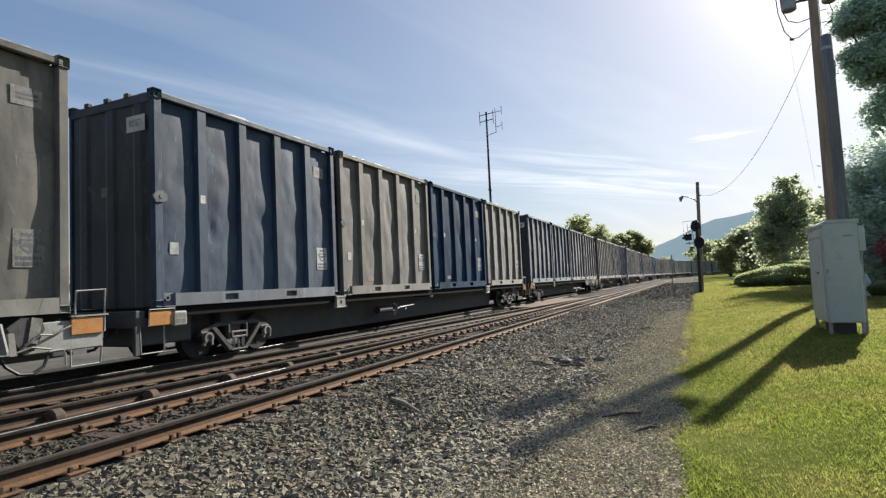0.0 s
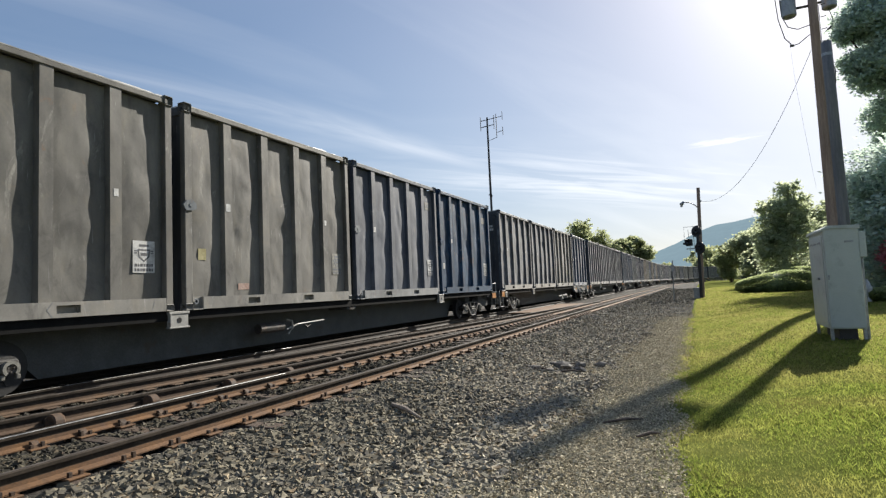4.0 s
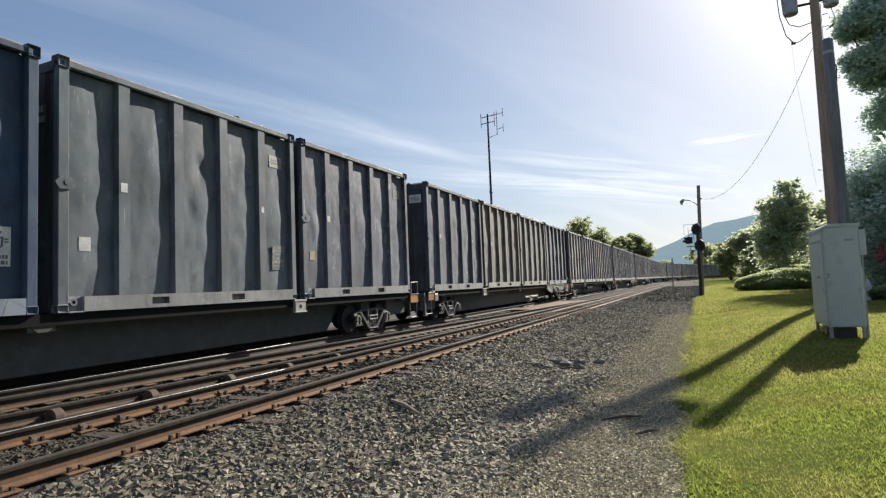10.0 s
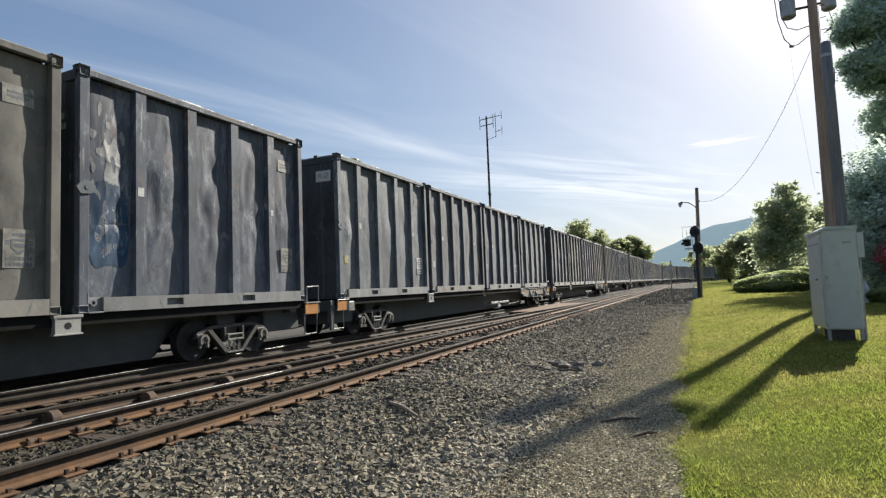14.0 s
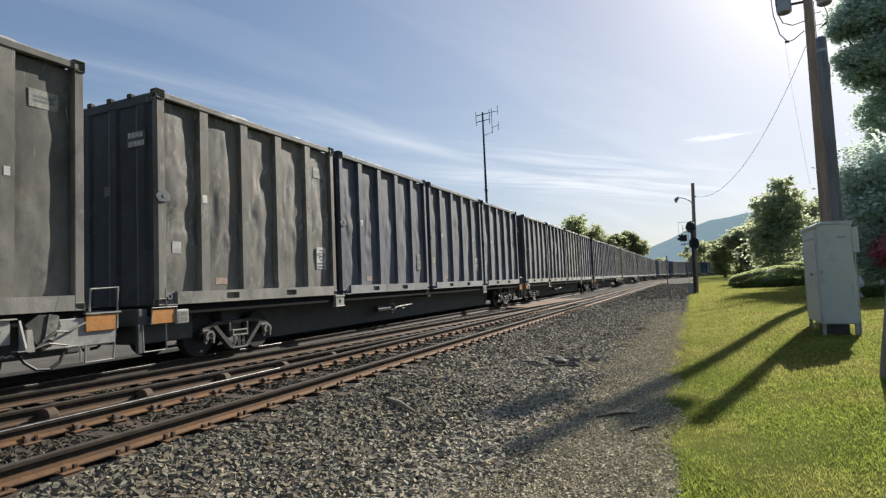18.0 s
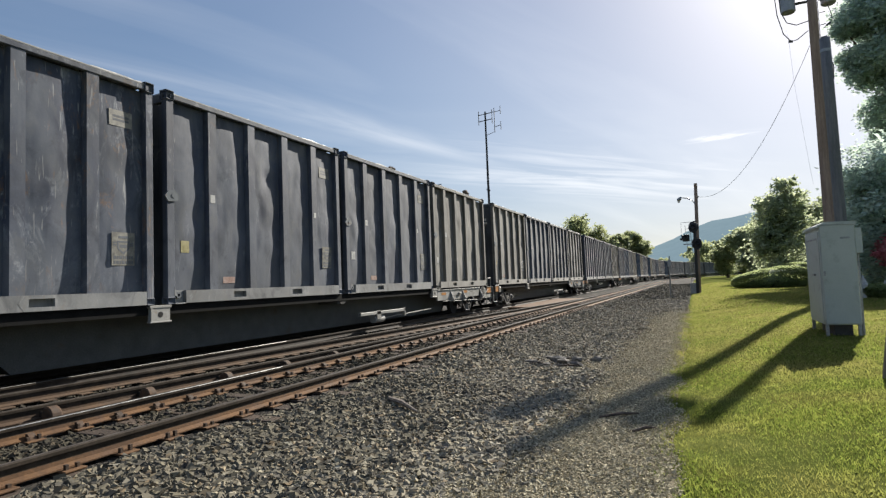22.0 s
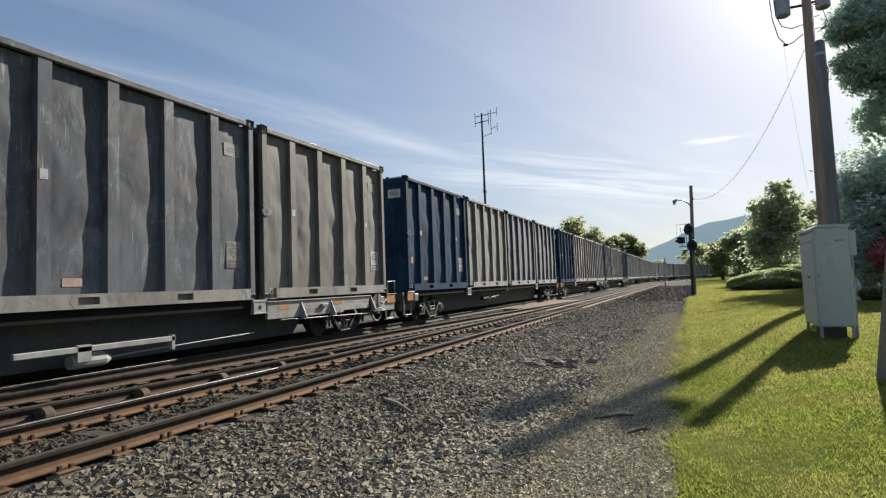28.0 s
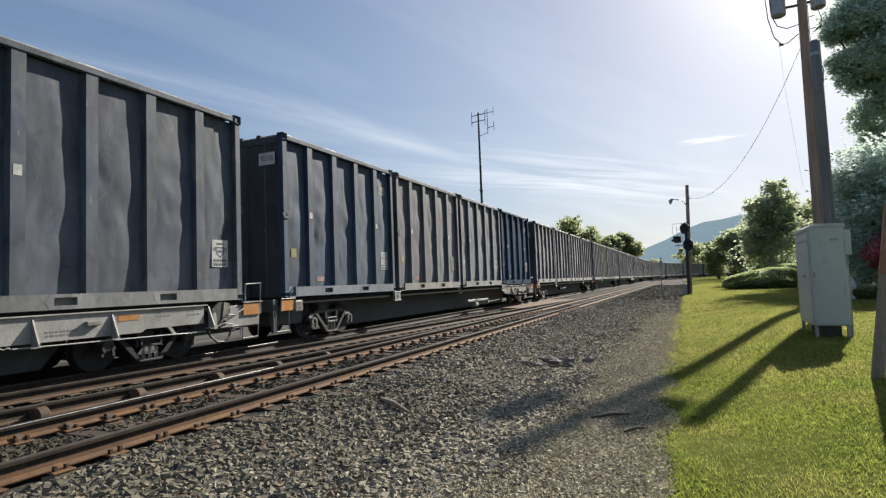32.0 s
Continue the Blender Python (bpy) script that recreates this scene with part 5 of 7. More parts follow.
        part("lever_plate", cached("lever_plate:p", prism, [(11.42, 0.98), (11.62, 1.12), (11.90, 1.10), (11.96, 0.92), (11.80, 0.60), (11.60, 0.64)], "x", 1.20, 1.29), M_FRAME, c, "worn brake lever plate")
        part("lever_arm", cached("lever_arm:p", prism, [(11.42, 0.90), (11.50, 0.90), (11.54, 0.56), (11.44, 0.56)], "x", 1.27, 1.33), M_WHITE, c)
        part("lever_link", cached("lever_link:p", prism, [(11.76, 1.12), (11.92, 1.08), (11.84, 0.70), (11.70, 0.74)], "x", 1.29, 1.31), M_FADED, c)
        part("lever_rod", cached("lever_rod:p", tube, [(1.31, 11.66, 0.70), (1.33, 11.86, 0.84), (1.31, 12.05, 0.82), (1.29, 12.36, 0.94)], 0.020, 6), M_FADED, c)
        part("lever_tie", cached("lever_tie:p", tube, [(1.30, 11.55, 0.60), (1.32, 11.75, 0.66), (1.30, 12.05, 0.60)], 0.018, 6), M_FADED, c)
        part("brake_hose", cached("brake_hose:p", tube, [(1.2, 11.36, 0.56), (1.22, 11.45, 0.40), (1.22, 11.62, 0.27), (1.22, 11.82, 0.25), (1.22, 11.98, 0.34), (1.2, 12.08, 0.56)], 0.026, 7), M_BLACKIRON, c)
        part("end_casting", cached("end_casting:p", box, 1.14, 1.235, 11.70, 12.95, 0.54, 1.03, 0.02), M_WHITE, c, "pale end casting")
        part("end_hook", cached("end_hook:p", tube, [(1.24, 12.05, 0.56), (1.25, 12.25, 0.57), (1.25, 12.30, 0.50), (1.25, 12.30, 0.30)], 0.016, 6), M_WHITE, c)
        part("brake_bar", cached("brake_bar:p", box, 1.12, 1.2, 0.96, 3.92, 0.42, 0.52, 0.01), M_WHITE, c, "pale horizontal brake guard")
        for i, y in enumerate((2.15, 3.86)):
            part("bar_hanger", cached("bar_hanger:%d" % i, box, 1.1, 1.2, y - 0.2 if i == 0 else y - 0.03, y + 0.04, 0.26, 0.54), M_WHITE, c)
        part("brake_cylinder", cached("brake_cylinder:p", tube, [(1.05, 1.9, 0.26), (1.05, 2.5, 0.26), (1.05, 2.62, 0.26)], [0.12, 0.12, 0.06], 12), M_WHITE, c)
        part("brake_rod", cached("brake_rod:p", tube, [(1.08, 2.62, 0.27), (1.1, 3.3, 0.30), (1.12, 6.2, 0.37)], 0.013, 6), M_WHITE, c, "thin pale brake rod")
        part("brake_chain", cached("brake_chain:m", tube, [(1.28, 7.0 + 0.05 * k, 0.60 + 0.022 * (k % 2)) for k in range(11)], 0.014, 5), M_FADED, c)
    else:
        part("brake_lever", cached("brake_lever:n", tube, [(1.02, -2.74, 0.50), (1.05, -2.35, 0.60), (1.06, -1.25, 0.64)], 0.024, 6), M_WHITE, c, "pale brake rod")
        part("brake_valve", cached("brake_valve:n", tube, [(1.0, -2.72, 0.74), (1.06, -2.58, 0.70), (1.06, -2.55, 0.52), (1.0, -2.66, 0.38)], 0.026, 7), M_WHITE, c, "bent pale valve handle")
        part("valve_link", cached("valve_link:n", tube, [(1.02, -2.2, 0.66), (1.04, -1.95, 0.50), (1.02, -1.75, 0.56)], 0.022, 6), M_TRUCK, c)
        part("brake_cylinder", cached("brake_cylinder:n", tube, [(0.95, -3.7, 0.58), (0.95, -2.85, 0.58)], 0.12, 12), M_TRUCK, c)
    return c


# paint of the four containers of each car, in order along the train; * marks a car with a pale rear sill
# from the 21st car on, greyer paints stand in for distance haze
CONSIST = ["GGGO*", "MOBO", "MMNG*", "OONB", "GGOM*", "GGGG", "MMTN", "NRON*", "ONON", "TGNT*", "GKNO*", "ONNN", "GGON", "NNNO*", "ONGO*", "NNNO", "NMGO*", "BONN",
           "BOGN*", "MGNB*", "NGTG", "GKNG", "NNGT*", "TGNK", "GGNT", "NTGN*", "GNKG", "TGNG", "KGNN*", "GNGT"]
NUMBERS = {1: ("901871", ""), 2: ("901421", ""), 3: ("900546", ""), 5: ("900044", ""), 6: ("4296", ""), 7: ("900323", ""), 9: ("901377", ""), 13: ("900872", ""), 17: ("900561", ""), 18: ("901023", "901023"), 19: ("900928", "")}
SIDE_NUMBERS = {(4, 3): "901519", (17, 2): "901277", (14, 1): "901054"}
TRAIN = []


def make_train():
    for i, code in enumerate(CONSIST):
        near = i <= 20
        TRAIN.append((flatcar(code.endswith("*"), near), i - 1, MID, 0.0))
        for j in range(4):
            number, side_number = NUMBERS.get(i, ("", "")) if j == 0 else ("", "")
            side_number = SIDE_NUMBERS.get((i, j), side_number)
            wild = 2.0 if (i, j) in ((18, 1), (8, 3), (15, 3), (12, 1), (11, 0), (11, 1)) else 1.0
            c = container(code[j], i * 4 + j, near, number, side_number, wild, (i, j) in ((7, 0), (5, 3)))
            TRAIN.append((c, i - 1, FRONT + PITCH * j, DECK))


make_train()


def load_debris():
    """Odds and ends caught on the covers, and chains hung on the wrecked container; each rides with its container."""
    def ride(ob, i, j):
        TRAIN.append((ob, i - 1, FRONT + PITCH * j, DECK))

    def lump(i, j, y, r, mat, label, name, seed, tall=0.8):
        bm = bmesh.new()
        bmesh.ops.create_icosphere(bm, subdivisions=2, radius=1)
        for v in bm.verts:
            v.co *= 1 + 0.7 * noise.noise(v.co * 1.9 + Vector((seed * 3.1, 0, 0)))
        bmesh.ops.scale(bm, vec=(r, r * 1.5, r * tall), verts=bm.verts)
        bmesh.ops.translate(bm, vec=(HALF - 0.15, y, HIGH + r * tall * 0.6), verts=bm.verts)
        ride(tagged(part(name, bm, mat), label, "debris"), i, j)
    lump(13, 3, 0.95, 0.15, M_BARK, "dark lump of rubbish caught on a container's edge", "rubbish_lump", 1, 1.0)
    lump(13, 3, -1.9, 0.10, PAINT["B"], "small dark blue rag on a container's edge", "rag", 2)
    lump(13, 2, 0.2, 0.11, M_BARK, "dark scrap on a container's cover", "rubbish_lump", 3)
    lump(9, 0, -1.75, 0.13, M_YELLOW, "pale yellow foam scrap on a container's edge", "foam_scrap", 4, 0.6)
    lump(8, 0, -1.5, 0.09, M_BARK, "dark scrap on a container's cover", "rubbish_lump", 5)
    lump(6, 2, 1.1, 0.08, M_BARK, "dark scrap on a container's cover", "rubbish_lump", 6)
    s = part("stick", tube([(HALF - 0.1, 0.2, HIGH - 0.02), (HALF - 0.08, 0.75, HIGH + 0.22)], [0.03, 0.02], 6), M_BARK)
    ride(tagged(s, "dark stick poking over a container's edge", "stick"), 10, 2)
    w = part("loose_strap", tube([(HALF - 0.2, 2.2, HIGH + 0.02), (HALF - 0.02, 2.35, HIGH + 0.16), (HALF + 0.02, 2.5, HIGH - 0.1)], 0.012, 5), M_STICKER)
    ride(tagged(w, "pale loose strap hanging over a container's edge", "strap"), 8, 0)
    for z0, z1 in ((2.55, 2.0), (0.62, 0.78)):
        pts = [Vector((HALF - 0.02, -LONG / 2 + 0.1 + 1.15 * k / 22, z0 + (z1 - z0) * k / 22 - 0.22 * math.sin(math.pi * k / 22))) for k in range(23)]
        bm = bmesh.new()
        for k, (a, b) in enumerate(zip(pts, pts[1:])):
            m = (b - a) * 0.15
            up = Vector((0.02, 0, 0)) if k % 2 else Vector((0, 0, 0.022))
            tube([a - m, (a + b) / 2 + up * 1.3, b + m, (a + b) / 2 - up * 1.3, a - m], 0.014, 5, bm, False)
        ride(tagged(part("chain", bm, M_FADED), "rusty chain strung across a damaged container", "chain", "chains on the damaged container"), 18, 1)


load_debris()


def lead(t):
    """Place along the track, at t seconds, of the leading end of the first container that stands before the camera at the start."""
    return 7.991 - 14.6191 * t + 0.002808 * t * t - 0.0001295 * t ** 3


# how far each car stands ahead of its even place, by the slack in its couplings, from the second car on
SLACK = [-0.296, -0.115, 0.013, 0.069, 0.164, 0.033, 0.051, 0.035, 0.047, 0.221, 0.049, -0.005, 0.039, -0.152, 0.092, -0.092, -0.026, -0.005, -0.122]


def place(k, t):
    """Place along the track of the front of car k (0: the second one) at t seconds."""
    return lead(t) + CAR * k + (SLACK[k] if 0 <= k < len(SLACK) else SLACK[0] if k < 0 else 0.0)


# ---- beside the track ----
def cabinet():
    x0, x1, y0, y1, g, top = 2.40, 3.02, 13.95, 15.55, -0.06, 2.30
    c = new("signal_cabinet")
    tagged(c, "tall pale grey steel equipment cabinet on short legs in the grass", "cabinet")
    part("body", box(x0, x1, y0, y1, 0.17, top - 0.06, 0.012), M_CABINET, c)
    part("front_panel", box(x0 + 0.02, x1 - 0.02, y0 - 0.012, y0 + 0.002, 0.20, top - 0.08, 0.004), M_CABINET, c)
    d = part("door", box(x0 - 0.016, x0 + 0.002, y0 + 0.10, y1 - 0.05, 0.24, top - 0.20, 0.005), M_CABINET, c, "grey door on the long side")
    part("handle", box(x0 - 0.05, x0 - 0.014, y0 + 0.55, y0 + 0.78, 1.18, 1.23, 0.008), M_STEEL, d)
    for k in range(3):
        part("vent", box(x0 - 0.024, x0 - 0.014, y0 + 0.25 + k * 0.42, y0 + 0.52 + k * 0.42, top - 0.36, top - 0.32), M_STEEL, d)
    part("cap", prism([(x0 - 0.04, top - 0.12), (x0 - 0.04, top - 0.07), (x0 + 0.10, top), (x1 + 0.02, top - 0.02), (x1 + 0.02, top - 0.09), (x0 + 0.06, top - 0.06)], "y", y0 - 0.03, y1 + 0.03),
         M_CABINET, c, "sloping roof cap")
    part("meter_box", box(x1, x1 + 0.12, y0 + 0.02, y0 + 0.55, 1.62, 2.14, 0.01), M_CABINET, c)
    part("conduit", tube([(x1 + 0.06, y0 + 0.2, 1.62), (x1 + 0.06, y0 + 0.2, -0.1)], 0.025, 8), M_STEEL, c)
    for x in (x0 + 0.03, x1 - 0.03):
        for y in (y0 + 0.06, y1 - 0.06):
            part("leg", box(x - 0.03, x + 0.03, y - 0.03, y + 0.03, g - 0.12, 0.18, 0.004), M_STEEL, c)
    part("cable_box", box(x0 + 0.16, x1 - 0.14, y0 + 0.10, y1 - 0.25, g - 0.1, 0.17, 0.006), M_TRUCK, c)
    part("latch", box(x0 + 0.03, x0 + 0.06, y0 - 0.03, y0 - 0.01, 1.18, 1.28, 0.004), M_STEEL, c)
    part("label_bar", box(x0 + 0.36, x0 + 0.52, y0 - 0.016, y0 - 0.011, 1.93, 1.97), M_STEEL, c)


def poles():
    p = new("utility_pole")
    tagged(p, "tall brown wooden utility pole carrying transformers and wires", "utility pole")
    base, top = Vector((4.47, 24.0, -0.1)), Vector((4.480, 24.0, 12.2))
    pts = [base.lerp(top, k / 6) for k in range(7)]
    part("shaft", mesh_of(tube(pts, [0.182 - 0.0055 * k for k in range(7)], 16), "shaft", True), M_POLE, p)
    for x, y, z in ((3.72, 24.0, 11.16), (5.05, 24.35, 11.34)):
        can = part("transformer", mesh_of(tube([(x, y, z - 0.36), (x, y, z - 0.32), (x, y, z + 0.34), (x, y, z + 0.38)], [0.2, 0.245, 0.245, 0.2], 16), "transformer", False), M_STEEL, p, "grey round transformer can")
        part("bracket", box(min(x, 4.5), max(x, 4.5), y - 0.04, y + 0.04, z - 0.1, z - 0.03), M_TRUCK, can)
        part("bushing", tube([(x, y, z + 0.38), (x, y, z + 0.6)], 0.04, 8), M_STEEL, can)

    def drop(name, pts, r=0.018):
        part(name, tube(pts, r, 6), M_WIRE, p)
    drop("cable_loop", [(3.45, 24, 11.6), (3.48, 24, 10.9), (3.65, 24, 10.45), (3.95, 24, 10.3), (4.35, 24, 10.38)])
    drop("cable_loop", [(3.30, 24, 11.8), (3.36, 24, 10.8), (3.52, 24, 10.05), (3.75, 24, 9.72), (3.95, 24, 9.76), (4.30, 24, 10.02)])
    drop("cable_loop", [(5.0, 24.3, 11.0), (5.1, 24.2, 10.5), (5.02, 24.1, 10.2), (4.75, 24, 10.0)], 0.014)
    drop("splice", [(3.66, 24, 9.73), (3.80, 24, 9.72)], 0.045)
    drop("splice", [(4.88, 24.05, 10.1), (5.0, 24.1, 10.2)], 0.04)
    for k in range(5):
        drop("step_bolt", [(4.66, 23.9, 9.2 + 0.45 * k), (4.83, 23.85, 9.2 + 0.45 * k)], 0.016)
    drop("ground_wire", [(4.63, 23.9, 11), (4.64, 23.88, 6), (4.65, 23.86, 0)], 0.012)
    p.scale = (1.27,) * 3
    p.location = Vector(EYE) * (1 - 1.27)
    q = new("stub_pole")
    tagged(q, "shorter dark wooden pole standing behind the cabinet", "utility pole")
    base, top = Vector((3.21, 15.95, -0.1)), Vector((3.175, 15.95, 6.85))
    part("shaft", mesh_of(tube([base.lerp(top, k / 5) for k in range(6)], [0.120 - 0.0015 * k for k in range(6)], 14), "shaft", True), M_DARKPOLE, q)
    part("band", tube([top - Vector((0.004, 0, 0.35)), top - Vector((0, 0, 0.28))], 0.1165, 14), M_STEEL, q, "steel band")
    part("loose_wire", tube([(3.23, 15.9, 6.35), (3.30, 15.9, 6.15), (3.28, 15.9, 5.8)], 0.012, 6), M_WIRE, q)
    q.scale = (1.40,) * 3
    q.location = Vector(EYE) * (1 - 1.40)
    # street lamp on a slim pole, farther on
    s = new("street_lamp")
    tagged(s, "slim brown wooden pole with a street lamp on a curved arm", "street lamp")
    part("shaft", tube([(0.20, 51.4, -0.36), (0.46, 51.4, 8.8)], [0.16, 0.13], 12), M_POLE, s)
    arm = [(0.38, 51.35, 7.05), (0.15, 51.3, 7.35), (-0.25, 51.3, 7.62), (-0.75, 51.3, 7.70)]
    part("arm", tube(arm, 0.045, 8), M_STEEL, s)
    h = part("lamp_head", tube([(-0.72, 51.3, 7.76), (-0.80, 51.3, 7.62), (-0.95, 51.3, 7.52), (-1.02, 51.3, 7.5)], [0.06, 0.14, 0.15, 0.1], 10), M_STEEL, s)
    part("glass", tube([(-0.90, 51.3, 7.5), (-0.90, 51.3, 7.30)], [0.13, 0.08], 10), M_STICKER, h, "frosted lamp glass")
    part("insulator", tube([(0.55, 51.35, 7.60), (0.62, 51.35, 7.72)], 0.05, 8), M_STEEL, s)
    # service wire from the utility pole to the lamp pole, and a fainter one
    w = new("overhead_wire")
    tagged(w, "thin black service wire sagging between the poles", "wire")
    a, b = Vector((5.47, 30.47, 11.63)), Vector((0.60, 51.35, 7.66))
    part("strand", tube([a.lerp(b, k / 24) - Vector((0, 0, 8.0 * (k / 24) * (1 - k / 24))) for k in range(25)], 0.012, 5), M_WIRE, w)
    w = new("overhead_wire")
    tagged(w, "faint grey cable hanging from the utility pole", "wire")
    part("strand", tube([(4.47, 30.48, 12.40), (4.60, 30.48, 12.60), (4.66, 30.48, 12.0), (4.75, 30.48, 9.98), (5.11, 30.48, 5.93), (5.18, 30.48, 5.2)], 0.004, 5), M_STEEL, w)


def signal():
    m = new("railway_signal")
    tagged(m, "black railway signal mast with round targets and a ladder", "railway signal")
    part("mast", tube([(0.10, 50.6, -0.36), (0.16, 50.6, 5.6)], 0.12, 10), M_BLACKIRON, m)
    for x, z, r, y in ((0.06, 5.10, 0.46, 50.4), (0.26, 3.75, 0.50, 50.4), (-0.62, 4.25, 0.30, 50.4)):
        d = part("target", mesh_of(tube([(0, 0, 0), (0, -0.03, 0)], r, 24), "target"), M_BLACKIRON, m, "round black signal target",
                 Matrix.Translation((x, y, z)) @ Matrix.Rotation(radians(-42), 4, "Z"))
        for k in range(3):
            a = math.pi / 2 + k * math.tau / 3
            part("hood", tube([(0.17 * math.cos(a), -0.28, 0.17 * math.sin(a)), (0.17 * math.cos(a), 0, 0.17 * math.sin(a))], 0.10, 10), M_BLACKIRON, d)
        part("lamp_case", box(-0.25, 0.25, 0.02, 0.3, -0.28, 0.28, 0.03), M_BLACKIRON, d)
    part("bracket", box(-0.75, 0.15, 50.62, 50.7, 3.7, 3.78), M_STEEL, m)
    for x in (-0.55, -0.2):
        part("ladder_rail", tube([(x + 0.3, 51.0, -0.3), (x, 50.8, 5.3)], 0.02, 6), M_STEEL, m)
    for k in range(16):
        part("rung", tube([(-0.53 + 0.3 - 0.018 * k, 50.98, 0.1 + 0.33 * k), (-0.18 + 0.3 - 0.018 * k, 50.98, 0.1 + 0.33 * k)], 0.012, 5), M_STEEL, m)
    part("platform_rail", tube([(-0.85, 50.7, 4.7), (-0.85, 50.7, 5.55), (0.05, 50.7, 5.55)], 0.02, 6), M_STEEL, m)
    part("base_case", box(-0.45, 0.05, 50.9, 51.3, -0.36, 0.55, 0.02), M_STEEL, m, "grey foot case")
    q = new("trackside_post")
    tagged(q, "thin grey trackside post with a small white plate", "post")
    part("shaft", tube([(-1.86, 47.5, -0.35), (-1.78, 47.5, 2.75)], 0.045, 8), M_STEEL, q)
    part("plate", box(-1.93, -1.68, 47.44, 47.455, 1.95, 2.45, 0.002), M_STEEL, q)


def antenna():
    a = new("antenna_mast")
    tagged(a, "tall thin radio mast with small antennas beyond the train", "antenna")
    k = 45.0
    x = -15.5
    part("mast", tube([(x, k, -0.6), (x, k, 9.5), (x, k, 15.75)], [0.11, 0.10, 0.07], 8), M_BLACKIRON, a)
    part("collar", tube([(x - 0.02, k, 9.0), (x + 0.02, k, 9.1)], 0.18, 8), M_BLACKIRON, a)
    for z in (15.0, 15.55):
        part("boom", tube([(x - 0.62, k, z - 0.05), (x + 0.62, k, z + 0.05)], 0.035, 6), M_BLACKIRON, a)
    for dx in (-0.6, 0.6):
        part("dipole", tube([(x + dx, k, 14.65), (x + dx, k, 15.85)], 0.03, 6), M_BLACKIRON, a)
    part("boom", tube([(x + 0.62, k, 15.6), (x + 1.35, k, 15.65)], 0.025, 6), M_BLACKIRON, a)
    part("boom", tube([(x + 0.78, k, 14.3), (x + 1.35, k, 14.42)], 0.025, 6), M_BLACKIRON, a)
    part("dipole", tube([(x + 0.80, k, 13.85), (x + 0.80, k, 15.95)], 0.03, 6), M_BLACKIRON, a)
    for z in (14.38, 15.7):
        part("dipole", tube([(x + 1.35, k, z - 0.36), (x + 1.35, k, z + 0.36)], 0.025, 6), M_BLACKIRON, a)
    part("standoff", tube([(x, k, 13.7), (x + 0.80, k, 13.9)], 0.02, 6), M_BLACKIRON, a)


M_SLEEVE = surface("faded_orange_sleeve", (0.24, 0.12, 0.06), (0.36, 0.19, 0.10), 6, (0.5, 0.7), bump=0.1, spot=(0.25, 0.2, 0.16), spot_scale=9)


def guard_post():
    g = new("marker_post")
    tagged(g, "leaning weathered wooden post with a worn orange upper band", "post")
    part("shaft", tube([(2.15, 8.96, -0.3), (2.36, 9.0, 1.26)], [0.075, 0.066], 10), M_GREYWOOD, g)
    part("band", tube([(2.355, 9.0, 1.24), (2.48, 9.02, 2.15)], [0.068, 0.066], 10), M_SLEEVE, g, "faded orange sleeve")


M_TARLUMP = surface("grey_soil_lump", (0.09, 0.082, 0.072), (0.2, 0.185, 0.165), 9, (0.85, 0.95), bump=0.6)


def litter():
    s = new("broken_stick")
    tagged(s, "grey weathered piece of wood lying on the ballast", "stick")
    part("wood", tube([(-3.92, 6.86, -0.20), (-3.6, 6.62, -0.19), (-3.25, 6.36, -0.23)], [0.030, 0.036, 0.016], 7), M_GREYWOOD, s)
    for i, (x, y, l, a) in enumerate(((-0.92, 7.02, 0.5, 35), (-0.6, 6.44, 0.3, 45), (-2.5, 11.6, 0.5, 40), (-2.9, 10.9, 0.35, -10), (-2.3, 10.7, 0.4, 15), (-3.3, 11.4, 0.3, 80))):
        t = new("twig")
        tagged(t, "short dark twig lying on the gravel", "stick", "twigs on the gravel")
        d = Vector((math.cos(radians(a)), math.sin(radians(a)), 0)) * l / 2
        c = Vector((x, y, -0.29))
        part("wood", tube([c - d, c + Vector((0.02, 0.03, 0.015)), c + d], [0.012, 0.02, 0.008], 6), M_BARK, t)
    for i, (x, y, r) in enumerate(((-2.62, 11.5, 0.13), (-2.15, 10.9, 0.10), (-3.1, 11.1, 0.09), (-1.9, 11.6, 0.09), (-2.45, 11.2, 0.11), (-2.85, 11.7, 0.07), (-2.3, 11.6, 0.08), (-2.7, 10.8, 0.06))):
        bm = bmesh.new()
        bmesh.ops.create_icosphere(bm, subdivisions=1, radius=1)
        for v in bm.verts:
            v.co *= 1 + 0.8 * noise.noise(v.co * 2 + Vector((i * 5, 0, 0)))
        bmesh.ops.scale(bm, vec=(r * 1.5, r, r * 0.7), verts=bm.verts)
        bmesh.ops.translate(bm, vec=(x, y, -0.29), verts=bm.verts)
        o = part("tar_clump", bm, M_TARLUMP)
        tagged(o, "dark lump of old tar and soil on the gravel", "debris", "dark lumps on the gravel")


cabinet()
poles()
signal()
antenna()
guard_post()
litter()


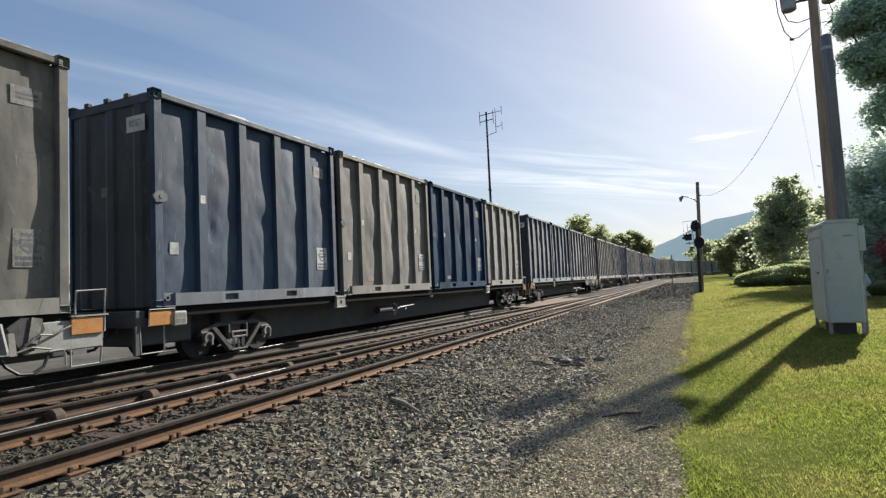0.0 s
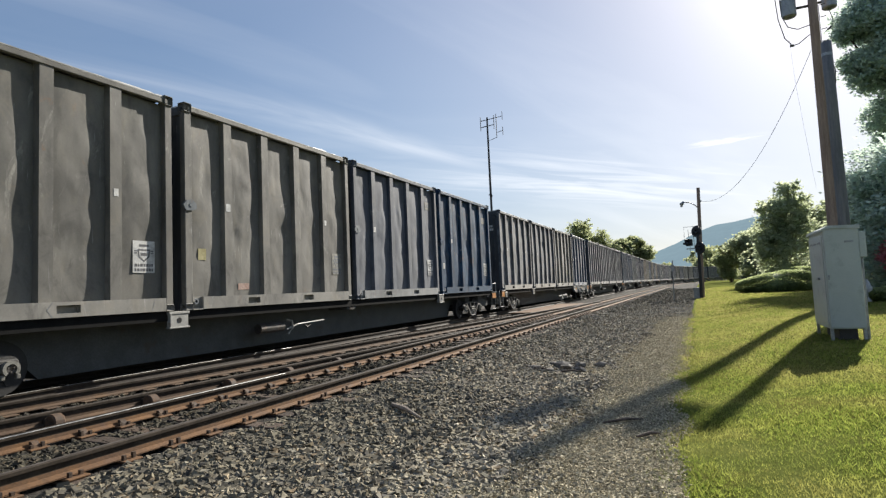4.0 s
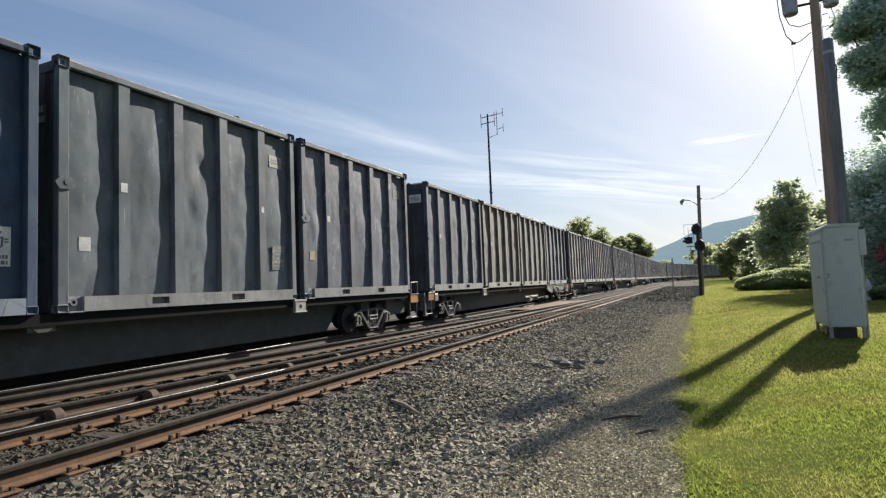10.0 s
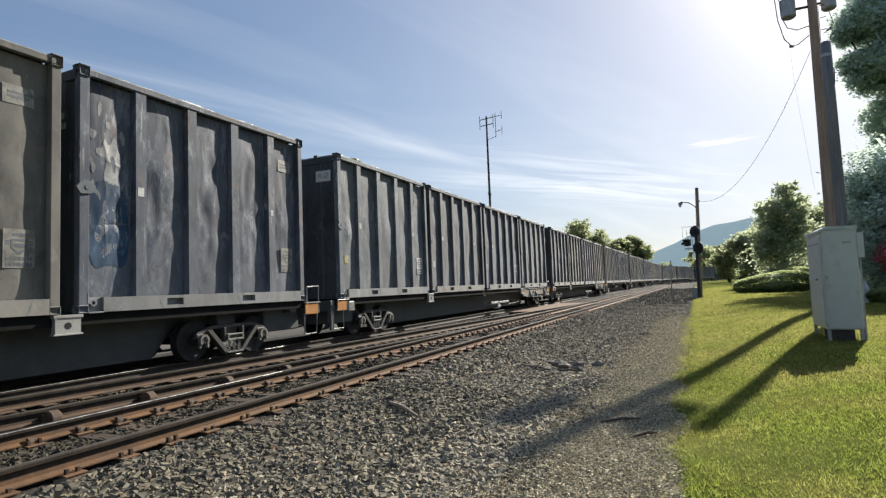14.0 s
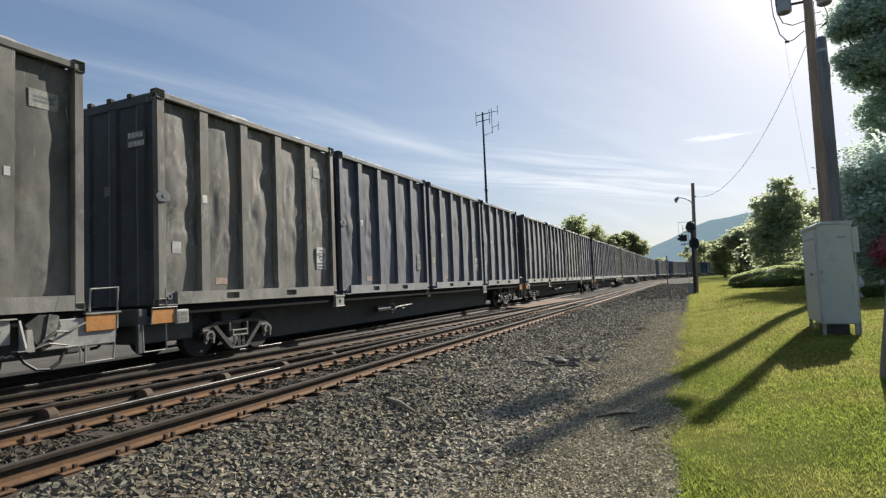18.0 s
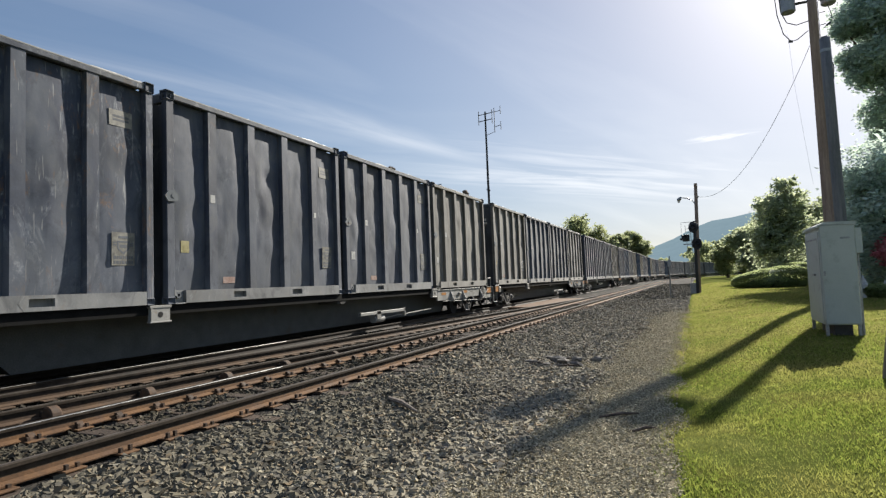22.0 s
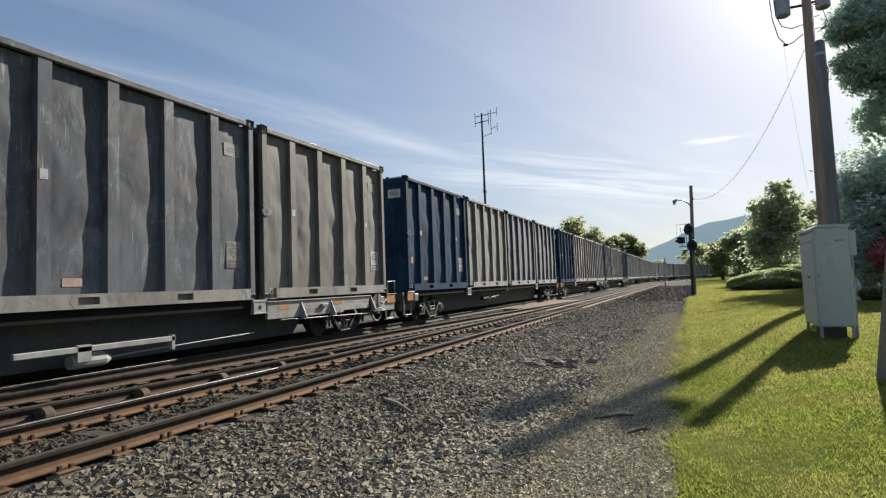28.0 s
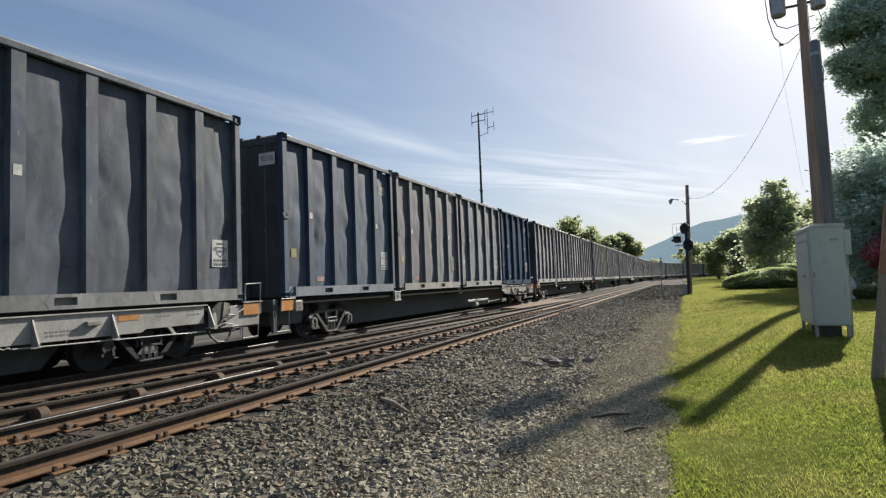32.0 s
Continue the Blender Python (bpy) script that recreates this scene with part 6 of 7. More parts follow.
# ---- plants and distance ----
def leaf_cloud(name, blobs, count, size, seed, flat=0.35):
    """Many small pointed leaves gathered in uneven clumps inside the blobs (centre, radii)."""
    rng = np.random.default_rng(seed)
    vol = np.array([b[1][0] * b[1][1] * b[1][2] for b in blobs]) ** 0.75
    pick = rng.choice(len(blobs), size=max(8, count // 36), p=vol / vol.sum())
    cen = np.array([b[0] for b in blobs])[pick]
    rad = np.array([b[1] for b in blobs])[pick]
    d = rng.normal(size=cen.shape)
    d /= np.linalg.norm(d, axis=1, keepdims=True)
    clump = cen + d * rad * 1.02 * (rng.random((len(cen), 1)) ** 0.33) * rng.uniform(0.8, 1.12, (len(cen), 1))
    which = rng.integers(0, len(clump), count)
    spread = np.array([np.mean(b[1]) for b in blobs])[pick][which][:, None] * 0.18
    c = clump[which] + rng.normal(size=(count, 3)) * spread * np.array([1, 1, 0.7])
    a = rng.normal(size=(count, 3)) * np.array([1, 1, flat])
    a /= np.linalg.norm(a, axis=1, keepdims=True)
    b = np.cross(a, rng.normal(size=(count, 3)))
    b /= np.linalg.norm(b, axis=1, keepdims=True)
    s = size * rng.uniform(0.6, 1.4, (count, 1))
    v = np.stack([c - a * s, c + b * s * 0.55, c + a * s, c - b * s * 0.55], 1).reshape(-1, 3)
    return quads(name, v)


def quads(name, v, k=4):
    n = len(v) // k
    me = bpy.data.meshes.new(name)
    me.vertices.add(len(v))
    me.vertices.foreach_set("co", v.astype(np.float32).ravel())
    me.loops.add(k * n)
    me.loops.foreach_set("vertex_index", np.arange(k * n, dtype=np.int32))
    me.polygons.add(n)
    me.polygons.foreach_set("loop_start", np.arange(0, k * n, k, dtype=np.int32))
    me.update(calc_edges=True)
    me.materials.append(None)
    return me


def tree(x, y, z0, trunk_h, blobs, count, size, seed, leaf, label, group="", girth=0.25):
    t = new("tree")
    tagged(t, label, "tree", group)
    rnd = random.Random(seed)
    bm = tube([(x, y, z0 - 0.3), (x + rnd.uniform(-.1, .1), y, z0 + trunk_h * 0.5), (x + rnd.uniform(-.3, .3), y, z0 + trunk_h)], [girth * 1.25, girth, girth * 0.7], 9)
    part("trunk", bm, M_BARK, t)
    for (cx, cy, cz), (rx, ry, rz) in blobs[:7]:
        a, b = Vector((x, y, z0 + trunk_h * rnd.uniform(0.6, 1.0))), Vector((cx, cy, cz + rz * 0.3))
        mid = a.lerp(b, 0.5) + Vector((rnd.uniform(-.3, .3), rnd.uniform(-.3, .3), 0.3))
        part("limb", tube([a, mid, b], [girth * 0.5, girth * 0.33, girth * 0.1], 6), M_BARK, t)
    part("crown", leaf_cloud("crown", blobs, count, size, seed), leaf, t)
    return t


def blobs_for(cx, cy, cz, r, h, n, seed):
    """Uneven sub-crowns round a centre."""
    rnd = random.Random(seed)
    out = []
    for i in range(n):
        a, k = rnd.uniform(0, math.tau), rnd.uniform(0.25, 0.8)
        zz = rnd.uniform(-0.75, 0.85)
        w = math.sqrt(max(0.15, 1 - zz * zz))
        q = rnd.uniform(0.38, 0.58) * r
        out.append(((cx + r * k * w * math.cos(a), cy + r * k * w * math.sin(a), cz + zz * h), (q, q, q * rnd.uniform(0.6, 0.9))))
    return out


def plants():
    # large trees over the lawn
    up = [((26.4, 95, 37.0), (5.6, 5.0, 5.2)), ((23.3, 93, 35.2), (3.8, 4.0, 2.5)), ((28.4, 96, 31.6), (4.2, 5, 5)), ((26.3, 94, 29.6), (5.3, 5.5, 2.8)),
          ((28.4, 95, 25.6), (4.0, 4.4, 3.4)), ((22.0, 95, 30.6), (2.6, 2.8, 1.7)), ((21.0, 93, 33.6), (1.7, 1.7, 1.2)), ((24.0, 94, 39.5), (2.2, 2.2, 1.5)), ((23.4, 94, 27.6), (2.6, 2.6, 2.2)), ((24.6, 95, 22.4), (2.6, 2.5, 3.0)), ((25.6, 95, 18.2), (2.6, 2.5, 3.0)), ((21.4, 94, 29.6), (1.5, 1.6, 1.3))]
    tree(30, 96, 0.0, 27.0, up, 58000, 0.26, 11, M_LEAF3, "large dark green broadleaf tree overhanging the lawn", girth=0.8)
    low = [((10.2, 35, 4.6), (3.2, 3, 2.3)), ((8.2, 34, 3.4), (1.7, 1.8, 2.0)), ((9.0, 35, 6.3), (1.9, 2, 1.3)), ((12, 36, 6.5), (3, 3, 2.5)), ((7.7, 34.5, 5.4), (1.0, 1.1, 1.0)), ((8.2, 34.3, 1.5), (1.6, 1.5, 1.3)),
           ((10.6, 34, 2.0), (2.5, 2, 1.8))]
    tree(9.8, 35.5, 0.0, 3.0, low, 34000, 0.118, 12, M_LEAF3, "dense green tree beside the lawn", girth=0.3)
    tree(9.6, 32.5, 0.0, 1.6, [((8.9, 32.5, 2.1), (1.0, 0.9, 0.7)), ((9.7, 32.6, 2.5), (1.1, 1, 0.6)), ((8.3, 32.3, 1.7), (0.6, 0.7, 0.5)), ((10.3, 32.6, 1.8), (0.9, 0.9, 0.7))], 9000, 0.08, 13, M_RED,
         "small ornamental tree with dark red leaves", girth=0.07)
    # tree beyond the hedge and its neighbours
    mid = [((9.0, 75, 4.0), (2.7, 2.4, 2.6)), ((7.7, 75, 6.3), (1.9, 1.8, 1.5)), ((9.9, 75, 7.2), (1.7, 1.8, 1.3)), ((9.4, 75, 9.6), (1.5, 1.5, 1.1)), ((10.2, 75, 11.2), (1.1, 0.9, 0.8)), ((7.7, 75, 9.3), (1.4, 1.2, 1.0)),
           ((10.8, 75, 5.2), (1.2, 1.3, 1.5)), ((7.2, 75, 7.5), (0.8, 0.8, 0.6)), ((7.0, 75, 4.2), (0.9, 1.0, 1.4)), ((8.8, 75, 1.8), (2.2, 2, 1.3)), ((11.0, 75, 8.0), (0.8, 0.8, 0.6)), ((9.0, 74.6, 8.0), (2.1, 1.6, 2.0)), ((8.4, 74.6, 5.2), (2.2, 1.6, 1.8)), ((10.7, 75, 9.4), (1.4, 1.3, 1.3)), ((11.2, 75, 6.8), (1.3, 1.2, 1.3)), ((9.6, 75, 11.2), (1.2, 1.0, 0.9))]
    tree(9.2, 75.3, 0.0, 6.0, mid, 25000, 0.16, 14, M_HAZYLEAF, "tall leafy green tree beyond the clipped hedge", girth=0.25)
    for i, (x, y, z, r, h) in enumerate(((15.5, 92, 7.0, 4.4, 5.0), (13.0, 84, 3.0, 2.6, 2.6), (18.5, 80, 6.0, 4.0, 4.5), (16, 66, 4.5, 3.5, 3.8), (14.5, 52, 4.5, 3.2, 3.8), (20, 45, 6, 4.5, 5))):
        tree(x, y, 0.0, z * 0.7, blobs_for(x, y, z, r, h, 14, 40 + i), 8000, 0.24, 50 + i, (M_LEAF, M_LEAF3)[i % 2], "green broadleaf tree at the edge of the lawn", "trees at the lawn's edge")
    # trees beyond the train
    for i, (x, y, z, r, h, m) in enumerate(((-28.0, 150, 11.6, 5.2, 5.8, M_LEAF2), (-22.5, 150, 9.6, 5.0, 5.0, M_LEAF2), (-18.0, 155, 7.8, 4.2, 4.2, M_LEAF2), (-13.8, 160, 8.8, 3.9, 4.6, M_LEAF2),
                                           (-34, 158, 8, 4.5, 5, M_LEAF2), (-42, 165, 7, 5, 4, M_LEAF))):
        tree(x, y, -0.6, z * 0.7, blobs_for(x, y, z, r, h, 13, 70 + i), 11000, 0.27, 80 + i, m, "light green tree standing beyond the railway", "trees beyond the railway")
    # trees inside the bend and woods behind it
    for i, (x, y, z, r, h, m) in enumerate(((10.0, 130, 5.2, 4.0, 5.0, M_LEAF), (7.0, 150, 4.8, 3.6, 4.6, M_LEAF2), (14, 140, 6.5, 4.5, 5.5, M_LEAF), (11, 165, 6.0, 4.5, 5.8, M_LEAF2), (17, 180, 7, 5, 6, M_LEAF3),
                                           (12.5, 105, 4.0, 3.2, 3.8, M_LEAF3), (9.5, 112, 3.2, 2.4, 3.0, M_LEAF), (22, 110, 7, 5, 6, M_LEAF3), (27, 140, 8, 6, 7, M_LEAF))):
        tree(x, y, 0.0, z * 0.6, blobs_for(x, y, z, r, h, 14, 90 + i), 9000, 0.28, 100 + i, m, "dark green tree inside the bend of the railway", "trees inside the bend")
    rng = random.Random(5)
    wood = []
    for i in range(70):
        x = -60 + i * 2.4 + rng.uniform(-2, 2)
        y = 320 + rng.uniform(-12, 45) + abs(x) * 0.1
        top = rng.uniform(9, 17) * (0.6 if x < -8 else 1.15)
        q = rng.uniform(3.5, 6)
        wood += [((x, y, top * 0.45), (q, q, top * 0.5)), ((x + rng.uniform(-3, 3), y, top * 0.8), (q * 0.6, q * 0.6, top * 0.25))]
    w = part("far_woods", leaf_cloud("far_woods", wood, 42000, 0.95, 7, 0.8), M_LEAF2)
    tagged(w, "sunlit green woods beyond the railway bend", "woods", kind="stuff")
    far = []
    for i in range(60):
        y = -40 + i * 6.5 + rng.uniform(-2, 2)
        top = rng.uniform(5, 8)
        far += [((-62 - rng.uniform(0, 8), y, top * 0.5 - 0.5), (3.5, 4.0, top * 0.5))]
    w = part("far_hedgerow", leaf_cloud("far_hedgerow", far, 14000, 0.7, 8, 0.8), M_LEAF)
    tagged(w, "dark green hedgerow across the field beyond the train", "woods", kind="stuff")
    # clipped hedge and shrubs
    def hedge(x0, x1, y, top, depth, seed, label, low_end=1.0):
        h = new("hedge")
        tagged(h, label, "hedge")
        core = bmesh.new()
        bmesh.ops.create_icosphere(core, subdivisions=3, radius=1)
        bmesh.ops.scale(core, vec=((x1 - x0) / 2 * 0.93, depth * 0.9, top * 0.45), verts=core.verts)
        bmesh.ops.translate(core, vec=((x0 + x1) / 2, y, top * 0.40), verts=core.verts)
        for v in core.verts:
            v.co.z *= low_end + (1 - low_end) * min(1.0, max(0.0, (v.co.x - x0) / (0.6 * (x1 - x0))))
        part("inner_growth", core, M_INNER, h)
        rng_ = np.random.default_rng(seed)
        n = int(5200 * (x1 - x0))
        d = rng_.normal(size=(n, 3))
        d /= np.linalg.norm(d, axis=1, keepdims=True)
        p4 = np.abs(d) ** 0.62 * np.sign(d)
        c = p4 * np.array([(x1 - x0) / 2, depth, top * 0.52]) * rng_.uniform(0.93, 1.03, (n, 1)) + np.array([(x0 + x1) / 2, y, top * 0.42])
        c[:, 2] *= low_end + (1 - low_end) * np.clip((c[:, 0] - x0) / (0.6 * (x1 - x0)), 0, 1)
        a = rng_.normal(size=(n, 3))
        a /= np.linalg.norm(a, axis=1, keepdims=True)
        b = np.cross(a, rng_.normal(size=(n, 3)))
        b /= np.linalg.norm(b, axis=1, keepdims=True)
        s = rng_.uniform(0.035, 0.075, (n, 1))
        part("foliage", quads("foliage", np.stack([c - a * s, c + b * s * 0.6, c + a * s, c - b * s * 0.6], 1).reshape(-1, 3)), M_HEDGE, h)
    hedge(2.75, 8.4, 53.0, 1.75, 1.5, 21, "low clipped green hedge on the lawn", 0.62)
    hedge(7.0, 10.2, 62.0, 2.1, 1.2, 22, "rounded yellow-green shrub behind the hedge")
    hedge(6.6, 12.0, 31.0, 0.62, 0.8, 23, "low dark shrub border along the lawn")
    # distant wooded ridge
    verts, faces = [], []
    n, m = 90, 7
    for i in range(n + 1):
        x = -2600 + 5200 * i / n
        crest = 60 + 118 * math.exp(-((x - 190) / 330) ** 2) + 60 * math.exp(-((x - 900) / 500) ** 2) + 30 * math.exp(-((x + 900) / 500) ** 2) + 6 * noise.noise(Vector((x * 0.012, 0, 0)))
        if x < 0:
            crest *= 0.4 + 0.6 * max(0.0, 1 + x / 420)
        for k in range(m + 1):
            f = k / m
            verts.append((x, 1580 + 420 * f, -2 + crest * math.sin(f * math.pi / 2) + 4 * noise.noise(Vector((x * 0.03, f * 6, 2)))))
    for i in range(n):
        for k in range(m):
            a = i * (m + 1) + k
            faces.append((a, a + m + 1, a + m + 2, a + 1))
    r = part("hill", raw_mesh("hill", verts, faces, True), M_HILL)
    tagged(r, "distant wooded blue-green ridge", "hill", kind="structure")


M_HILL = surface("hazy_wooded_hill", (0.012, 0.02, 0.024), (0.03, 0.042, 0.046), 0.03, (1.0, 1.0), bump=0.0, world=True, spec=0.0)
# bluish emission stands in for the haze of distance over the ridge
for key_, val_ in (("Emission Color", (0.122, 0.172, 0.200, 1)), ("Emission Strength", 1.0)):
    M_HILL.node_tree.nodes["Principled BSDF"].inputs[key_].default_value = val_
plants()


def white_pots():
    for x, y, s in ((6.75, 30.6, 1.0), (7.55, 30.6, 0.75)):
        p = new("garden_ornament")
        tagged(p, "small white garden ornament among the shrubs", "ornament", "ornaments in the border")
        bm = tube([(x, y, -0.06), (x, y, 0.25 * s), (x + 0.05, y, 0.55 * s), (x + 0.02, y, 0.95 * s)], [0.14 * s, 0.11 * s, 0.15 * s, 0.03], 8)
        part("body", bm, M_STICKER, p)


white_pots()


def lawn():
    """Blades of the lawn near the camera, and dry straw on its gravel edge."""
    rng = np.random.default_rng(3)

    def blades(name, n, xr, yr, tall, wide, mat, label, edge=False, dry=0):
        y = yr[0] * (yr[1] / yr[0]) ** rng.random(n) if yr[0] > 0 else yr[0] + (yr[1] - yr[0]) * rng.random(n)
        x = xr[0] + (xr[1] - xr[0]) * rng.random(n)
        wob = np.array([noise.noise(Vector((0.0, v * 0.9, 1))) for v in np.linspace(0, 40, 400)])
        shift = 0.34 * np.interp(y, np.linspace(0, 40, 400), wob)
        if edge:
            shift += 0.2 * np.clip((8 - y) / 4, 0, 1) + 0.09 * np.sin(y * 7.1 + 2 * np.sin(y * 2.3)) * rng.random(n) + rng.normal(size=n) * 0.07
            keep = (x > -0.42 + shift) | ((x > -0.75 + shift) & (rng.random(n) < 0.12))
            tan = rng.random(n) < 0.40 * np.clip((y - 8 + 0.6 * np.sin(x * 2 + y)) / 7, 0, 1)
            keep &= tan if dry else ~tan
            x, y = x[keep], y[keep]
            n = len(x)
        k = np.clip((x + 0.4) / 3.0, 0, 1)
        z = np.maximum(-0.36 + 0.30 * k * k * (3 - 2 * k), np.where(x < -0.32, -0.335, -9)) + np.clip((x - 6) * 0.004, 0, 1.5)
        h = tall * rng.uniform(0.4, 1.45, n) * (1 + 0.03 * y) * np.where((x < -0.2 + shift[keep] if edge else x > 99), 1.2, 1.0)
        a = rng.random(n) * math.tau
        w = wide * rng.uniform(0.7, 1.3, n) * (1 + 0.05 * y)
        lean = rng.normal(size=(n, 2)) * h[:, None] * 0.5
        base = np.stack([x, y, z - 0.008], 1)
        side = np.stack([np.cos(a) * w, np.sin(a) * w, 0 * a], 1)
        tip = base + np.concatenate([lean, h[:, None]], 1)
        v = np.stack([base - side * 1.3, base + side * 1.3, tip], 1).reshape(-1, 3)
        o = part(name, quads(name, v, 3), mat)
        tagged(o, label, "grass", kind="stuff")
    blades("grass", 350000, (-0.75, 7.2), (3.2, 26.0), 0.028, 0.0034, M_BLADE, "short mown blades of green lawn grass", True)
    blades("dry_grass", 350000, (-0.75, 7.2), (3.2, 26.0), 0.026, 0.0034, M_DRYBLADE, "dry tan blades among the lawn grass", True, 1)
    blades("grass", 95000, (-0.3, 14.0), (25.0, 85.0), 0.028, 0.0050, M_BLADE, "short mown blades of green lawn grass farther off")
    blades("dry_grass", 55000, (-0.3, 14.0), (25.0, 85.0), 0.028, 0.0050, M_DRYBLADE, "dry tan blades of lawn grass farther off")
    blades("grass", 110000, (-0.75, 7.2), (-5.0, 3.2), 0.028, 0.0042, M_BLADE, "short mown blades of green lawn grass", True)
    blades("dry_straw", 42000, (-1.75, -0.3), (3.2, 24.0), 0.020, 0.003, M_STRAW, "dry straw and thin weeds on the gravel edge")


M_STRAW = foliage("dry_straw", (0.20, 0.17, 0.095), (0.38, 0.325, 0.20), lets=1.3)
lawn()


# ---- stones, ties, plates ----
M_PEBBLE = foliage("brown_pebbles", (0.20, 0.176, 0.118), (0.62, 0.555, 0.395))
M_PEBBLE.node_tree.nodes["Mix Shader"].inputs[0].default_value = 0.0
for key_, val_ in (("Roughness", 0.95), ("Specular IOR Level", 0.05)):
    M_PEBBLE.node_tree.nodes["Principled BSDF"].inputs[key_].default_value = val_

def stones():
    rng = np.random.default_rng(9)
    cube = np.array([(-1, -1, -1), (1, -1, -1), (1, 1, -1), (-1, 1, -1), (-1, -1, 1), (1, -1, 1), (1, 1, 1), (-1, 1, 1)], float)
    sides = np.array([(0, 3, 2, 1), (4, 5, 6, 7), (0, 1, 5, 4), (1, 2, 6, 5), (2, 3, 7, 6), (3, 0, 4, 7)])
    prof_u = np.array([-16, -4.0, -2.6, -1.5, 0, 1.5, 2.4, 3.1, 4.65, 5.9, 6.5, 7.0, 7.5, 8.0, 8.6, 9.2, 9.8, 10.15, 10.4])
    prof_z = np.array([-0.5, -0.4, -0.24, -0.215, -0.21, -0.215, -0.24, -0.22, -0.215, -0.22, -0.235, -0.27, -0.315, -0.335, -0.335, -0.33, -0.33, -0.34, -0.40])

    def heap(n, xr, yr, size, lift, power=1.0, cube=cube, trodden=False):
        x = xr[0] + (xr[1] - xr[0]) * rng.random(n)
        y = yr[0] * (yr[1] / yr[0]) ** (rng.random(n) ** power) if yr[0] > 0 else yr[0] + (yr[1] - yr[0]) * rng.random(n)
        z = np.interp(x - XC, prof_u, prof_z) + lift + 0.25 * size * rng.random(n)
        # a little relief of the heap itself
        z += 0.025 * np.sin(x * 2.1 + 1.3 * np.sin(y * 1.1)) * np.sin(y * 1.7 + x)
        if trodden:
            ys_ = np.linspace(0, 40, 400)
            rim = -0.36 + 0.34 * np.interp(y, ys_, np.array([noise.noise(Vector((0.0, v * 0.9, 1))) for v in ys_])) + 0.2 * np.clip((8 - y) / 4, 0, 1) + 0.06 * rng.normal(size=n)
            x = np.where(x > rim, rim - (x - rim) * 2.5, x)
            z = np.interp(x, [-2.3, -1.95, -1.6, -1.1, -0.7, -0.3, -0.04], [-0.33, -0.325, -0.317, -0.309, -0.311, -0.322, -0.39]) + 0.006 * rng.random(n)
        s = size * rng.uniform(0.45, 1.3, (n, 1, 1)) * rng.uniform(0.7, 1.2, (n, 1, 3)) * np.array([1.25, 0.85, 0.6])
        v = cube[None] * s * rng.uniform(0.3, 1.25, (n, len(cube), 3))
        q = rng.normal(size=(n, 4))
        q /= np.linalg.norm(q, axis=1, keepdims=True)
        w, i, j, k = q.T
        rot = np.stack([1 - 2 * (j * j + k * k), 2 * (i * j - k * w), 2 * (i * k + j * w), 2 * (i * j + k * w), 1 - 2 * (i * i + k * k), 2 * (j * k - i * w),
                        2 * (i * k - j * w), 2 * (j * k + i * w), 1 - 2 * (i * i + j * j)], 1).reshape(n, 3, 3)
        v = np.einsum("nab,nvb->nva", rot, v) * np.array([1, 1, 0.7]) + np.stack([x, y, z], 1)[:, None]
        return v.reshape(-1, 3)
    def lay(name, groups, mat, label, count=8, sides=sides):
        v = np.concatenate(groups)
        n, k = len(v) // count, sides.shape[1]
        f = (sides[None] + count * np.arange(n)[:, None, None]).reshape(-1)
        me = bpy.data.meshes.new(name)
        me.vertices.add(len(v))
        me.vertices.foreach_set("co", v.astype(np.float32).ravel())
        me.loops.add(len(f))
        me.loops.foreach_set("vertex_index", f.astype(np.int32))
        me.polygons.add(len(f) // k)
        me.polygons.foreach_set("loop_start", np.arange(0, len(f), k, dtype=np.int32))
        me.update(calc_edges=True)
        me.shade_flat()
        me.materials.append(None)
        tagged(part(name, me, mat), label, "gravel", kind="stuff")
    lay("ballast_stones", [heap(13000, (-5.0, -2.6), (2.4, 8.5), 0.040, 0.010), heap(5000, (-5.05, -2.9), (8.0, 42.0), 0.038, 0.008),
                           heap(6000, (-4.7, -0.6), (40, 100), 0.075, 0.0), heap(6500, (-5.05, -1.7), (-5.0, 2.6), 0.038, 0.006)], M_STONE, "loose angular grey crushed stones")
    lay("pale_stones", [heap(9000, (-5.0, -2.6), (8.0, 46.0), 0.038, 0.009), heap(11000, (-3.9, -1.7), (2.4, 9.0), 0.033, 0.010), heap(14000, (-3.9, -1.55), (8.5, 42.0), 0.035, 0.009), heap(6500, (-3.9, -1.7), (-5.0, 2.6), 0.033, 0.010), heap(4500, (-2.3, -1.3), (3.0, 40.0), 0.020, 0.01), heap(5000, (-2.6, -0.45), (27, 75), 0.045, 0.004)], M_PALESTONE,
        "smaller pale dusty crushed stones")
    chip = np.array([(-1, -0.7, -0.6), (1, -0.7, -0.6), (0, 1, -0.6), (0, 0, 1)], float) * 1.25
    tips = np.array([(0, 2, 1), (0, 1, 3), (1, 2, 3), (2, 0, 3)])
    lay("fine_gravel", [heap(72000, (-2.2, -0.06), (2.8, 30.0), 0.014, 0, 1.0, chip, True), heap(22000, (-2.2, -0.06), (-5.0, 2.9), 0.015, 0, 1.0, chip, True)], M_PEBBLE, "fine tan gravel along the lawn", 4, tips)
    # the last heap lies under the train, dark in place of its shadow
    lay("oily_stones", [heap(8500, (-6.62, -5.38), (2.4, 34), 0.036, 0.008), heap(2500, (-10.0, -5.4), (-5.0, 2.8), 0.038, 0.006), heap(5500, (-10.0, -6.9), (2.8, 40), 0.040, 0.004), heap(2800, (-12.3, -9.8), (-4, 30), 0.042, 0.002)], M_OILYSHADE, "dark oily stones between the rails, shade-dark under the train")


stones()


